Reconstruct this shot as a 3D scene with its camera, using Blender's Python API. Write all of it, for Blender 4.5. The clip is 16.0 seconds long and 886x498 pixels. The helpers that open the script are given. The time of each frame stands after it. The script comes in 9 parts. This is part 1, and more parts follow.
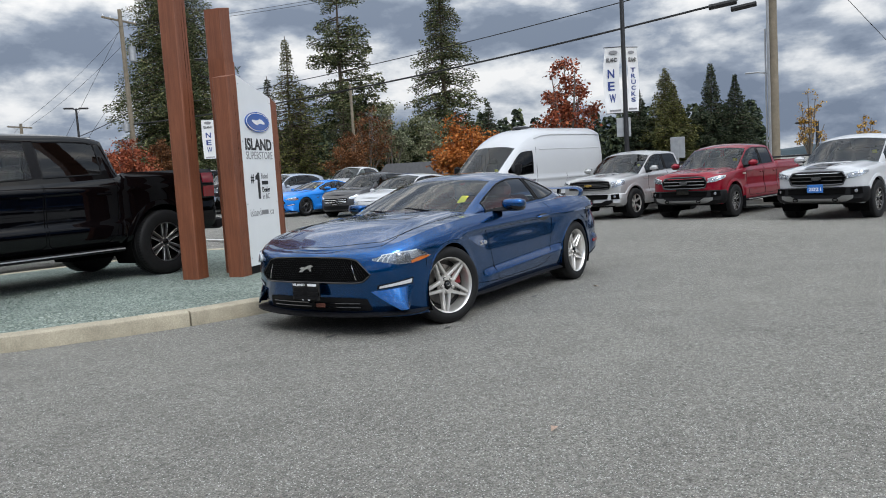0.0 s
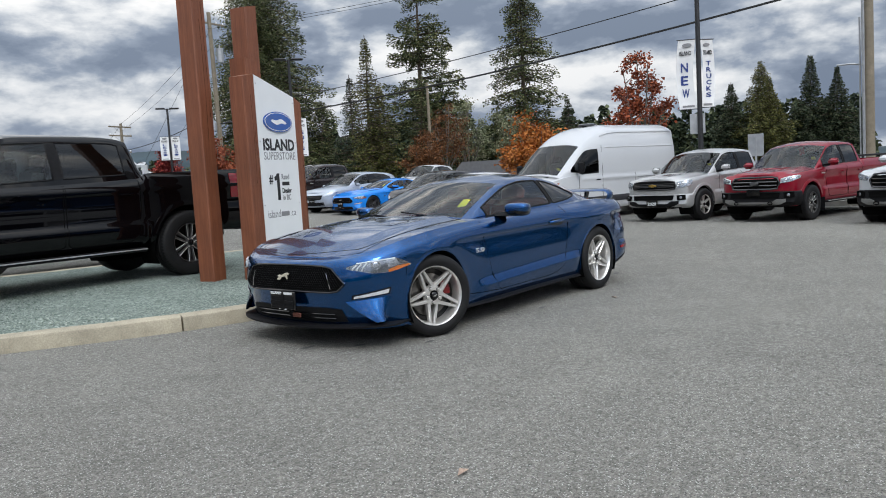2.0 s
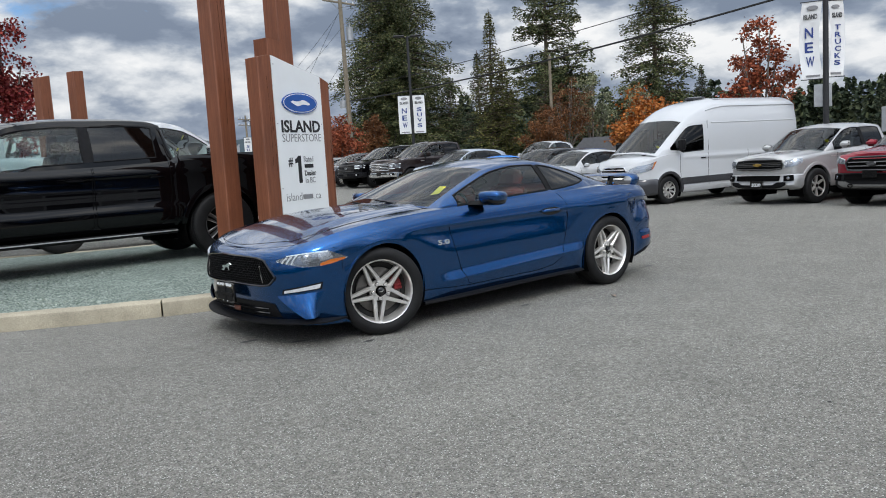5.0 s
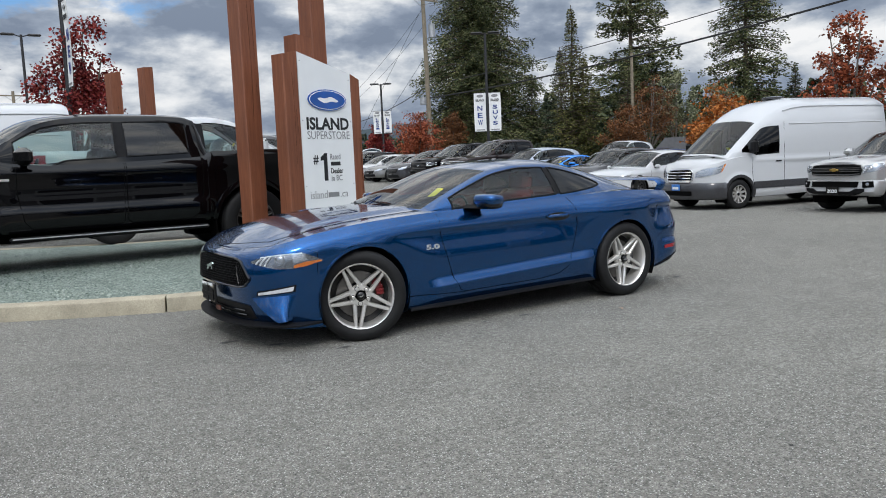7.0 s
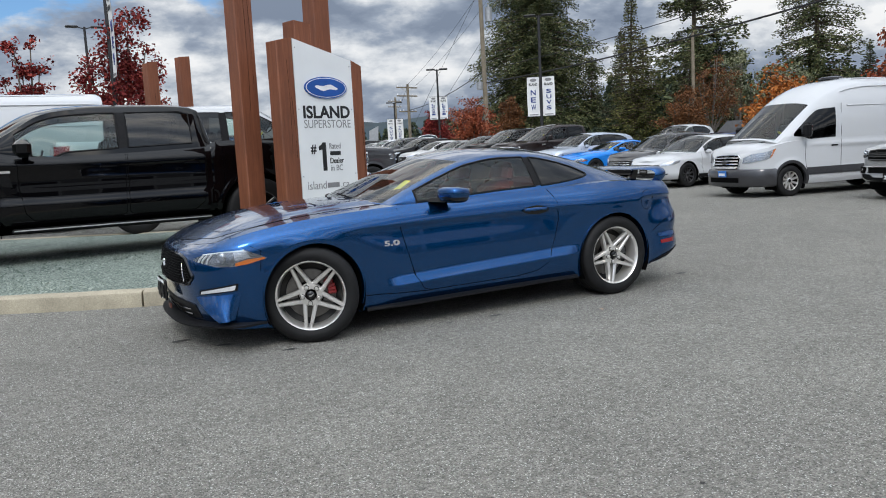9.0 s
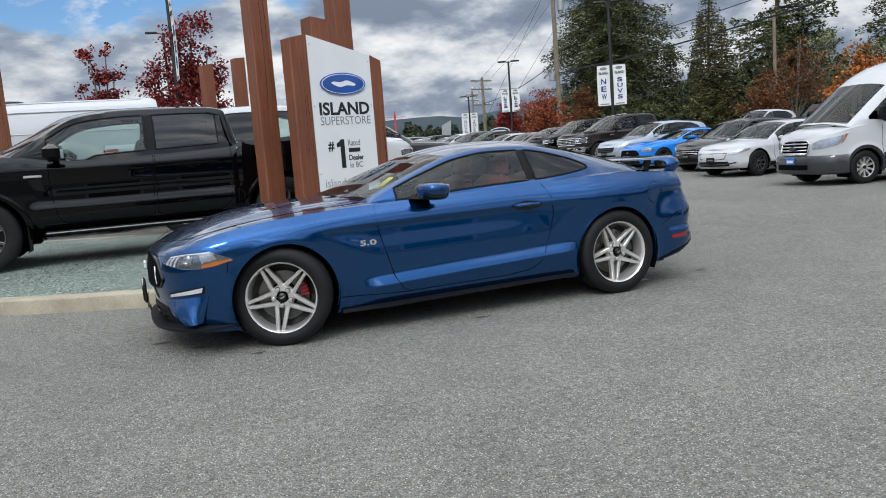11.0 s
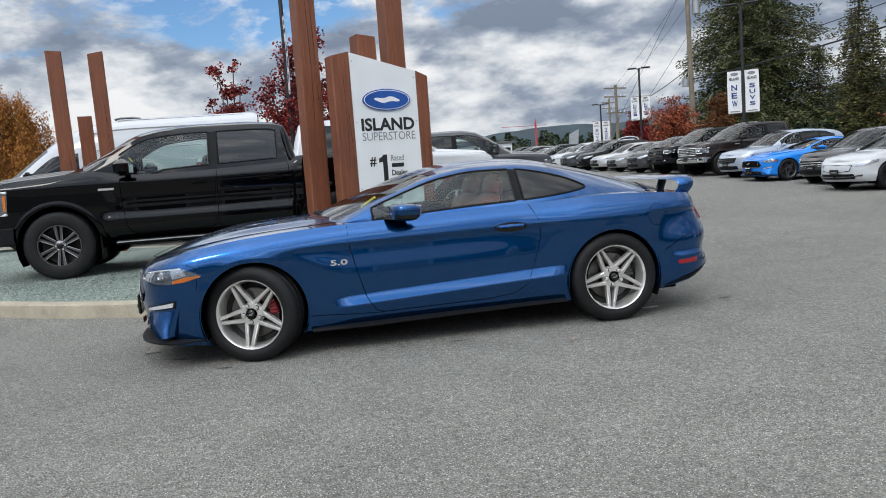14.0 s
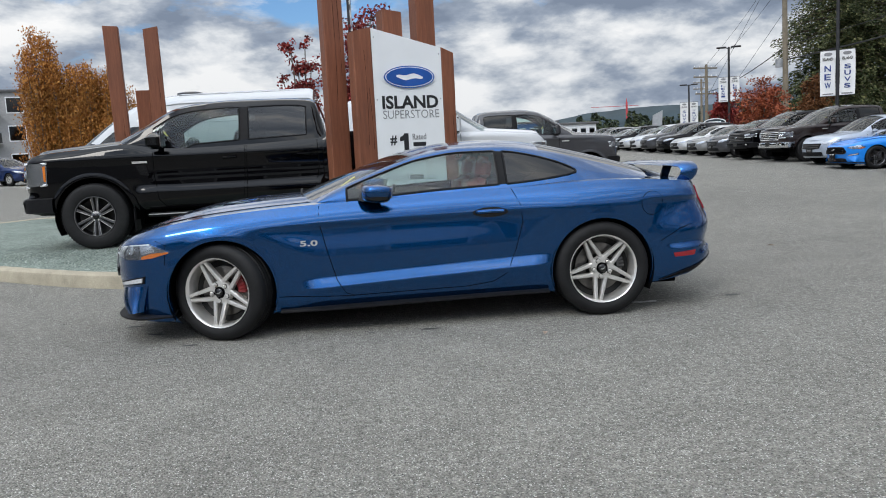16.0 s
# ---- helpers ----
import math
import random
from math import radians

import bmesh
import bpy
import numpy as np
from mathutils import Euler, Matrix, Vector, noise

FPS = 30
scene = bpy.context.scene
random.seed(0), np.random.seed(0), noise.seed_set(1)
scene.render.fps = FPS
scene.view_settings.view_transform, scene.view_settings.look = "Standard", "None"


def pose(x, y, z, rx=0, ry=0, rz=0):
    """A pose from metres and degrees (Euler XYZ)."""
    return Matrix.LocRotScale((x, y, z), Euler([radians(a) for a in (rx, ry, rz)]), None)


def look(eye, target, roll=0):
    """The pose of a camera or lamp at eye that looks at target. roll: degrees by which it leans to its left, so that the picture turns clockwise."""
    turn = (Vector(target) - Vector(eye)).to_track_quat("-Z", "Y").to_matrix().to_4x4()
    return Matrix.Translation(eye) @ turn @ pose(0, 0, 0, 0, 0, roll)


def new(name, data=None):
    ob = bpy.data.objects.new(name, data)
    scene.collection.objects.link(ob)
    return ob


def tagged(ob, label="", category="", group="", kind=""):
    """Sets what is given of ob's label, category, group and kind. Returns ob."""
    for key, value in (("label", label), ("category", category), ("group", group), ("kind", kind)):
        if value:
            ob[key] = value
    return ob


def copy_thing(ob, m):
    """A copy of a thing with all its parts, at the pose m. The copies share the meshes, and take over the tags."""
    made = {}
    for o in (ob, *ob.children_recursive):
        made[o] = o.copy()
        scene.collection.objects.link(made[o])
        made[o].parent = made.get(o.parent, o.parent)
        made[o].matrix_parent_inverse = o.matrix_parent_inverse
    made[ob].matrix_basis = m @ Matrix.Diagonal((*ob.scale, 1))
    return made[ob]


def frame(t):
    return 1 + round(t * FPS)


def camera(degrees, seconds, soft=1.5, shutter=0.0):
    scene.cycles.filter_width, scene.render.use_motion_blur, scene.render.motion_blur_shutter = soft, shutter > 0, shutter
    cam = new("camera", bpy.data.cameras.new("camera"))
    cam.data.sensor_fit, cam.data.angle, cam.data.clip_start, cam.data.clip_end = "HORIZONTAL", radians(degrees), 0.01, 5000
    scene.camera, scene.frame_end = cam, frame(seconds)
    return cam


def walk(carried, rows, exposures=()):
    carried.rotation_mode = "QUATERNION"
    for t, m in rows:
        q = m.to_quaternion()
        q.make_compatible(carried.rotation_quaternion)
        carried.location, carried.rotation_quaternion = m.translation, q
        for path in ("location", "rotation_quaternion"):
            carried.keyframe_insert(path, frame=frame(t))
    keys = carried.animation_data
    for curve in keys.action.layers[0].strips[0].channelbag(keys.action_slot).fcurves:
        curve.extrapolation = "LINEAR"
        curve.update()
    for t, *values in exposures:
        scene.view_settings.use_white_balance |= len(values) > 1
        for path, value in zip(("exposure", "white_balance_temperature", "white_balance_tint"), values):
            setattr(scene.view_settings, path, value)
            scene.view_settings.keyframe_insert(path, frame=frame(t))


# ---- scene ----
cam = camera(59.5, 16.0, soft=1.0)
PATH = [
    (0, (-7.131, -4.615, 1.307), (-5.464, -3.527, 1.12), -3.5),
    (0.5, (-6.903, -4.744, 1.311), (-5.263, -3.616, 1.122), -3.4),
    (1, (-6.709, -4.865, 1.292), (-5.102, -3.689, 1.106), -3.5),
    (1.5, (-6.469, -4.937, 1.301), (-4.899, -3.713, 1.116), -3.4),
    (2, (-6.247, -5.068, 1.304), (-4.717, -3.793, 1.124), -3.4),
    (2.5, (-6.042, -5.216, 1.3), (-4.557, -3.89, 1.118), -3.3),
    (3, (-5.793, -5.281, 1.279), (-4.347, -3.912, 1.089), -3.2),
    (3.5, (-5.574, -5.364, 1.29), (-4.165, -3.958, 1.089), -3.0),
    (4, (-5.322, -5.501, 1.304), (-3.953, -4.058, 1.094), -3.0),
    (6.3, (-4.257, -6.042, 1.304), (-3.121, -4.411, 1.086), -3.0),
    (6.5, (-4.208, -6.032, 1.286), (-3.082, -4.393, 1.07), -2.7),
    (7, (-3.984, -6.06, 1.296), (-2.903, -4.391, 1.079), -2.5),
    (7.5, (-3.733, -6.09, 1.297), (-2.694, -4.396, 1.073), -2.4),
    (8, (-3.503, -6.16, 1.311), (-2.501, -4.444, 1.08), -2.5),
    (8.5, (-3.289, -6.159, 1.3), (-2.323, -4.424, 1.061), -2.6),
    (9, (-3.093, -6.162, 1.301), (-2.165, -4.408, 1.055), -2.9),
    (11.5, (-2.079, -6.342, 1.257), (-1.405, -4.475, 1.017), -4.5),
    (12, (-1.879, -6.437, 1.269), (-1.262, -4.549, 1.041), -4.6),
    (12.5, (-1.704, -6.473, 1.255), (-1.145, -4.565, 1.038), -4.7),
    (13, (-1.494, -6.454, 1.248), (-0.995, -4.529, 1.041), -4.6),
    (13.5, (-1.305, -6.461, 1.253), (-0.863, -4.521, 1.05), -4.4),
    (14, (-1.088, -6.509, 1.26), (-0.699, -4.558, 1.058), -4.2),
    (14.5, (-0.912, -6.544, 1.248), (-0.573, -4.584, 1.042), -3.8),
    (15, (-0.713, -6.48, 1.23), (-0.425, -4.513, 1.014), -3.5),
    (15.5, (-0.522, -6.431, 1.231), (-0.29, -4.458, 1.0), -3.2),
    (16, (-0.266, -6.402, 1.226), (-0.097, -4.424, 0.984), -3.0),
]
walk(cam, [(t, look(eye, target, roll)) for t, eye, target, roll in PATH], exposures=((0.0, 0.29), (16.0, 0.29)))

# ---- light: broken cloud over a wet-coast autumn day, soft sun from behind the camera ----
SUN_FROM = Vector((-0.42, -0.62, 0.66)).normalized()
world = bpy.data.worlds.new("sky")
scene.world = world
world.use_nodes = True
wn, wl = world.node_tree.nodes, world.node_tree.links
wn.clear()
w_out = wn.new("ShaderNodeOutputWorld")
w_bg = wn.new("ShaderNodeBackground")
w_sky = wn.new("ShaderNodeTexSky")
w_sky.sky_type = "NISHITA"
w_sky.sun_disc = False
w_sky.sun_elevation = math.asin(SUN_FROM.z)
w_sky.sun_rotation = math.atan2(SUN_FROM.x, SUN_FROM.y)
w_co = wn.new("ShaderNodeTexCoord")
w_sep = wn.new("ShaderNodeSeparateXYZ")
wl.new(w_co.outputs["Generated"], w_sep.inputs[0])


def wmath(op, a, b, clamp=False):
    n = wn.new("ShaderNodeMath")
    n.operation, n.use_clamp = op, clamp
    for i, v in enumerate((a, b)):
        if isinstance(v, (int, float)):
            n.inputs[i].default_value = v
        else:
            wl.new(v, n.inputs[i])
    return n.outputs[0]


def wnoise(scale, detail, rough, shift, dist=0.0):
    m = wn.new("ShaderNodeMapping")
    m.inputs["Location"].default_value = shift
    m.inputs["Scale"].default_value = (1.0, 1.0, 2.3)
    wl.new(w_co.outputs["Generated"], m.inputs[0])
    n = wn.new("ShaderNodeTexNoise")
    n.inputs["Scale"].default_value = scale
    n.inputs["Detail"].default_value = detail
    n.inputs["Roughness"].default_value = rough
    n.inputs["Distortion"].default_value = dist
    wl.new(m.outputs[0], n.inputs["Vector"])
    return n.outputs[0]


def wramp(fac, stops):
    r = wn.new("ShaderNodeValToRGB")
    while len(r.color_ramp.elements) < len(stops):
        r.color_ramp.elements.new(0.5)
    for e, (p, c) in zip(r.color_ramp.elements, stops):
        e.position, e.color = p, (*c, 1)
    wl.new(fac, r.inputs[0])
    return r.outputs[0]


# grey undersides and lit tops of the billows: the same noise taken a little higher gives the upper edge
south = wmath("ADD", wmath("MULTIPLY", w_sep.outputs[0], SUN_FROM.x), wmath("ADD", wmath("MULTIPLY", w_sep.outputs[1], SUN_FROM.y), wmath("MULTIPLY", w_sep.outputs[2], SUN_FROM.z)))
high = wmath("MAXIMUM", w_sep.outputs[2], 0.0)
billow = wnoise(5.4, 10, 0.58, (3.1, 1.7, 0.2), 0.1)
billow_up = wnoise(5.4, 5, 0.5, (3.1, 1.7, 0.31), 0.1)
wisps = wnoise(15.0, 9, 0.6, (7.4, 2.2, 3), 0.2)
big = wnoise(1.7, 3, 0.5, (0.4, 5.2, 1), 0.0)
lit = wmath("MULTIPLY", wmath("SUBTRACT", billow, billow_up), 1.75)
body = wmath("ADD", wmath("MULTIPLY", wmath("SUBTRACT", wisps, 0.5), 0.55), wmath("MULTIPLY", wmath("SUBTRACT", big, 0.5), 0.32))
low = wmath("MULTIPLY", wmath("SUBTRACT", 0.16, high, True), 0.85)
side = wmath("MULTIPLY", wmath("SUBTRACT", wmath("MAXIMUM", w_sep.outputs[1], 0.0), wmath("MULTIPLY", wmath("ABSOLUTE", w_sep.outputs[0], 0.0), 0.6)), 0.15)
# overhead the deck is seen from straight below and looks more even
even = wmath("SUBTRACT", 1.0, wmath("MULTIPLY", wmath("POWER", high, 1.5), 0.85))
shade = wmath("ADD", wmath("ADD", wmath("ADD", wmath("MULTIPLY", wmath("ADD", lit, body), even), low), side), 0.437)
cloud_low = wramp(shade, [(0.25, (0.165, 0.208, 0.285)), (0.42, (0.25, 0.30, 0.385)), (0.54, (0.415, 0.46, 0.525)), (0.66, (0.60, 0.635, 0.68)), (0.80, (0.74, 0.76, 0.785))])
# the deck is brighter overhead and round the hidden sun
gain = wmath("ADD", 0.9, wmath("MULTIPLY", wmath("POWER", high, 1.6), 2.45))
glow = wmath("ADD", 1.0, wmath("MULTIPLY", wmath("POWER", wmath("MAXIMUM", south, 0.0), 3.0), 1.9))
w_gain = wn.new("ShaderNodeVectorMath")
w_gain.operation = "SCALE"
wl.new(cloud_low, w_gain.inputs[0])
wl.new(wmath("MULTIPLY", gain, glow), w_gain.inputs[3])
w_warm = wn.new("ShaderNodeMix")
w_warm.data_type = "RGBA"
wl.new(wmath("MULTIPLY", high, 1.4, True), w_warm.inputs[0])
w_warm.inputs[6].default_value = (1.0, 1.0, 1.0, 1)
w_warm.inputs[7].default_value = (1.09, 1.0, 0.88, 1)
w_tint = wn.new("ShaderNodeVectorMath")
w_tint.operation = "MULTIPLY"
wl.new(w_gain.outputs[0], w_tint.inputs[0])
wl.new(w_warm.outputs[2], w_tint.inputs[1])
cloud_col = w_tint.outputs[0]
# a ragged blue opening in the deck, low in the north
edge_n = wnoise(6.0, 8, 0.62, (2.0, 0.4, 8), 0.3)
du = wmath("DIVIDE", wmath("ADD", w_sep.outputs[0], 0.13), 0.30)
dv = wmath("DIVIDE", wmath("ADD", w_sep.outputs[2], -0.21), 0.06)
far_s = wmath("MULTIPLY", wmath("LESS_THAN", w_sep.outputs[1], 0.0), 9.0)
dist = wmath("ADD", wmath("SQRT", wmath("ADD", wmath("MULTIPLY", du, du), wmath("MULTIPLY", dv, dv)), 0.0), far_s)
ragged = wmath("ADD", dist, wmath("MULTIPLY", wmath("SUBTRACT", edge_n, 0.5), 5.5))
cover = wramp(ragged, [(0.25, (0, 0, 0)), (0.95, (1, 1, 1))])
w_scale = wn.new("ShaderNodeMix")
w_scale.data_type = "RGBA"
w_scale.blend_type = "MULTIPLY"
w_scale.inputs[0].default_value = 1.0
wl.new(w_sky.outputs[0], w_scale.inputs[6])
w_scale.inputs[7].default_value = (0.06, 0.082, 0.105, 1)
w_mix = wn.new("ShaderNodeMix")
w_mix.data_type = "RGBA"
wl.new(cover, w_mix.inputs[0])
wl.new(w_scale.outputs[2], w_mix.inputs[6])
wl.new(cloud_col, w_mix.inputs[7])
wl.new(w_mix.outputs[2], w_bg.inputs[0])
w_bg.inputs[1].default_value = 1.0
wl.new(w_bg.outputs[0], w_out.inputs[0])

sun = new("sun", bpy.data.lights.new("sun", "SUN"))
sun.data.energy = 0.85
sun.data.angle = radians(16)
sun.data.color = (1.0, 0.96, 0.9)
sun.matrix_world = look(SUN_FROM * 60, (0, 0, 0))

# ---- materials ----
def nodes_of(name):
    m = bpy.data.materials.new(name)
    m.use_nodes = True
    n, l = m.node_tree.nodes, m.node_tree.links
    return m, n, l, n["Principled BSDF"]


def tex(n, l, kind, scale, detail=4.0, rough=0.55, co="Object", stretch=None):
    c = n.new("ShaderNodeTexCoord")
    src = c.outputs[co]
    if stretch:
        mp = n.new("ShaderNodeMapping")
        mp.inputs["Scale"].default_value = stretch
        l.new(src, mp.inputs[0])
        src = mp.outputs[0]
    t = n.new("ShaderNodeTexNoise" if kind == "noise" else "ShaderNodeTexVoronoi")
    t.inputs["Scale"].default_value = scale
    if kind == "noise":
        t.inputs["Detail"].default_value = detail
        t.inputs["Roughness"].default_value = rough
    l.new(src, t.inputs["Vector"])
    return t


def ramp(n, l, fac, stops):
    r = n.new("ShaderNodeValToRGB")
    while len(r.color_ramp.elements) < len(stops):
        r.color_ramp.elements.new(0.5)
    for e, (p, c) in zip(r.color_ramp.elements, stops):
        e.position, e.color = p, (*c, 1)
    l.new(fac, r.inputs[0])
    return r.outputs[0]


def mixc(n, l, fac, a, b, blend="MIX"):
    x = n.new("ShaderNodeMix")
    x.data_type, x.blend_type = "RGBA", blend
    for i, v in ((0, fac), (6, a), (7, b)):
        if isinstance(v, (int, float)):
            x.inputs[i].default_value = v
        elif isinstance(v, tuple):
            x.inputs[i].default_value = (*v, 1)
        else:
            l.new(v, x.inputs[i])
    return x.outputs[2]


def bump(n, l, height, strength, dist=0.01, onto=None):
    b = n.new("ShaderNodeBump")
    b.inputs["Strength"].default_value = strength
    b.inputs["Distance"].default_value = dist
    l.new(height, b.inputs["Height"])
    if onto:
        l.new(onto, b.inputs["Normal"])
    return b.outputs[0]


def plain(name, color, rough=0.5, metal=0.0, coat=0.0, vary=0.12, scale=6.0, grain=0.0, grain_scale=120.0, spec=0.5):
    m, n, l, p = nodes_of(name)
    t = tex(n, l, "noise", scale, 6)
    lo = tuple(c * (1 - vary) for c in color)
    hi = tuple(min(1, c * (1 + vary)) for c in color)
    l.new(ramp(n, l, t.outputs[0], [(0.3, lo), (0.7, hi)]), p.inputs["Base Color"])
    p.inputs["Roughness"].default_value = rough
    p.inputs["Metallic"].default_value = metal
    p.inputs["Coat Weight"].default_value = coat
    p.inputs["Coat Roughness"].default_value = 0.04
    p.inputs["Specular IOR Level"].default_value = spec
    if grain:
        g = tex(n, l, "noise", grain_scale, 3)
        l.new(bump(n, l, g.outputs[0], grain, 0.004), p.inputs["Normal"])
    return m


def paint(name, color, flake=0.25, metal=0.35, rough=0.32, dust=0.04, coat_ior=1.5):
    """Car paint: flaked base under a clear coat, with a faint film of road dust low down in patches."""
    m, n, l, p = nodes_of(name)
    fl = tex(n, l, "noise", 900, 1)
    col = ramp(n, l, fl.outputs[0], [(0.3, tuple(c * (1 - flake) for c in color)), (0.7, tuple(min(1, c * (1 + flake)) for c in color))])
    film = tex(n, l, "noise", 2.2, 6)
    f = ramp(n, l, film.outputs[0], [(0.45, (0, 0, 0)), (0.75, (dust, dust, dust))])
    l.new(mixc(n, l, f, col, (0.32, 0.31, 0.29)), p.inputs["Base Color"])
    p.inputs["Metallic"].default_value = metal
    p.inputs["Roughness"].default_value = rough
    p.inputs["Coat Weight"].default_value = 1.0
    p.inputs["Specular IOR Level"].default_value = 0.0
    rr = ramp(n, l, film.outputs[0], [(0.4, (0.008, 0.008, 0.008)), (0.8, (0.035, 0.035, 0.035))])
    l.new(rr, p.inputs["Coat Roughness"])
    p.inputs["Coat IOR"].default_value = coat_ior
    wave = tex(n, l, "noise", 3.0, 2)
    l.new(bump(n, l, wave.outputs[0], 0.006, 0.02), p.inputs["Coat Normal"])
    return m


def glass(name, tint, gloss=1.0, ior=1.5):
    """Window glass: a tinted clear sheet with the sheen of its faces."""
    m = bpy.data.materials.new(name)
    m.use_nodes = True
    n, l = m.node_tree.nodes, m.node_tree.links
    n.clear()
    out = n.new("ShaderNodeOutputMaterial")
    tr = n.new("ShaderNodeBsdfTransparent")
    tr.inputs[0].default_value = (*tint, 1)
    gl = n.new("ShaderNodeBsdfGlossy")
    gl.inputs["Roughness"].default_value = 0.01
    gl.inputs[0].default_value = (gloss, gloss, gloss, 1)
    fr = n.new("ShaderNodeFresnel")
    fr.inputs[0].default_value = ior
    mx = n.new("ShaderNodeMixShader")
    l.new(fr.outputs[0], mx.inputs[0])
    l.new(tr.outputs[0], mx.inputs[1])
    l.new(gl.outputs[0], mx.inputs[2])
    l.new(mx.outputs[0], out.inputs[0])
    return m


def asphalt_mat():
    m, n, l, p = nodes_of("asphalt")
    big = tex(n, l, "noise", 0.16, 5, 0.6)
    mid = tex(n, l, "noise", 2.4, 5, 0.6)
    fine = tex(n, l, "noise", 85, 3, 0.7)
    vor = tex(n, l, "voronoi", 95)
    stone = ramp(n, l, vor.outputs["Distance"], [(0.05, (0.36, 0.356, 0.34)), (0.42, (0.215, 0.215, 0.207)), (0.75, (0.10, 0.10, 0.098))])
    grit = ramp(n, l, fine.outputs[0], [(0.34, (0.10, 0.10, 0.098)), (0.5, (0.215, 0.213, 0.205)), (0.66, (0.40, 0.394, 0.38))])
    base = mixc(n, l, 0.55, stone, grit)
    base = mixc(n, l, 1.0, base, ramp(n, l, big.outputs[0], [(0.3, (0.935, 0.91, 0.855)), (0.7, (1.20, 1.17, 1.085))]), "MULTIPLY")
    base = mixc(n, l, 1.0, base, ramp(n, l, mid.outputs[0], [(0.25, (0.86, 0.86, 0.86)), (0.75, (1.1, 1.1, 1.1))]), "MULTIPLY")
    patchy = tex(n, l, "noise", 24, 4, 0.65)
    base = mixc(n, l, 1.0, base, ramp(n, l, patchy.outputs[0], [(0.32, (0.70, 0.70, 0.70)), (0.5, (0.98, 0.98, 0.98)), (0.68, (1.28, 1.28, 1.27))]), "MULTIPLY")
    # single pale and dark stones
    pick = tex(n, l, "voronoi", 120)
    core = ramp(n, l, pick.outputs["Distance"], [(0.30, (1, 1, 1)), (0.48, (0, 0, 0))])
    pale = mixc(n, l, 1.0, core, ramp(n, l, pick.outputs["Color"], [(0.72, (0, 0, 0)), (0.78, (0.9, 0.9, 0.9))]), "MULTIPLY")
    base = mixc(n, l, pale, base, (0.66, 0.65, 0.62))
    pit = mixc(n, l, 1.0, core, ramp(n, l, pick.outputs["Color"], [(0.20, (0.85, 0.85, 0.85)), (0.25, (0, 0, 0))]), "MULTIPLY")
    base = mixc(n, l, pit, base, (0.045, 0.045, 0.045))
    # small tar specks and pits
    dots = tex(n, l, "voronoi", 2.1)
    dots.inputs["Randomness"].default_value = 1.0
    spot = ramp(n, l, dots.outputs["Distance"], [(0.018, (1, 1, 1)), (0.034, (0, 0, 0))])
    spot = mixc(n, l, 1.0, spot, ramp(n, l, dots.outputs["Color"], [(0.45, (0.9, 0.9, 0.9)), (0.5, (0, 0, 0))]), "MULTIPLY")
    base = mixc(n, l, spot, base, (0.03, 0.03, 0.03))
    # dark oil flecks
    ob = tex(n, l, "noise", 1.1, 7, 0.7)
    base = mixc(n, l, ramp(n, l, ob.outputs[0], [(0.70, (0, 0, 0)), (0.77, (0.35, 0.35, 0.35))]), base, (0.05, 0.05, 0.05))
    l.new(base, p.inputs["Base Color"])
    p.inputs["Roughness"].default_value = 0.86
    p.inputs["Specular IOR Level"].default_value = 0.12
    b1 = bump(n, l, vor.outputs["Distance"], 1.0, 0.011)
    l.new(bump(n, l, fine.outputs[0], 0.5, 0.004, b1), p.inputs["Normal"])
    return m


def gravel_mat():
    m, n, l, p = nodes_of("green_gravel")
    v = tex(n, l, "voronoi", 62)
    b = tex(n, l, "noise", 1.4, 6)
    c = ramp(n, l, v.outputs["Color"], [(0.15, (0.085, 0.115, 0.098)), (0.5, (0.165, 0.205, 0.178)), (0.88, (0.34, 0.38, 0.345))])
    c = mixc(n, l, 1.0, c, ramp(n, l, b.outputs[0], [(0.3, (0.75, 0.76, 0.75)), (0.7, (1.1, 1.1, 1.08))]), "MULTIPLY")
    l.new(c, p.inputs["Base Color"])
    p.inputs["Roughness"].default_value = 0.9
    l.new(bump(n, l, v.outputs["Distance"], 0.9, 0.012), p.inputs["Normal"])
    return m


def timber_mat():
    m, n, l, p = nodes_of("stained_timber")
    g = tex(n, l, "noise", 3.0, 8, 0.65, stretch=(9, 9, 0.5))
    f = tex(n, l, "noise", 14.0, 6, 0.7, stretch=(7, 7, 0.35))
    b = tex(n, l, "noise", 0.9, 4)
    c = ramp(n, l, g.outputs[0], [(0.28, (0.135, 0.043, 0.019)), (0.5, (0.185, 0.060, 0.026)), (0.75, (0.24, 0.085, 0.038))])
    c = mixc(n, l, 1.0, c, ramp(n, l, f.outputs[0], [(0.30, (0.78, 0.75, 0.72)), (0.55, (1.05, 1.05, 1.05))]), "MULTIPLY")
    c = mixc(n, l, 1.0, c, ramp(n, l, b.outputs[0], [(0.3, (0.8, 0.8, 0.8)), (0.7, (1.15, 1.12, 1.1))]), "MULTIPLY")
    l.new(c, p.inputs["Base Color"])
    p.inputs["Roughness"].default_value = 0.55
    l.new(bump(n, l, f.outputs[0], 0.35, 0.006), p.inputs["Normal"])
    return m


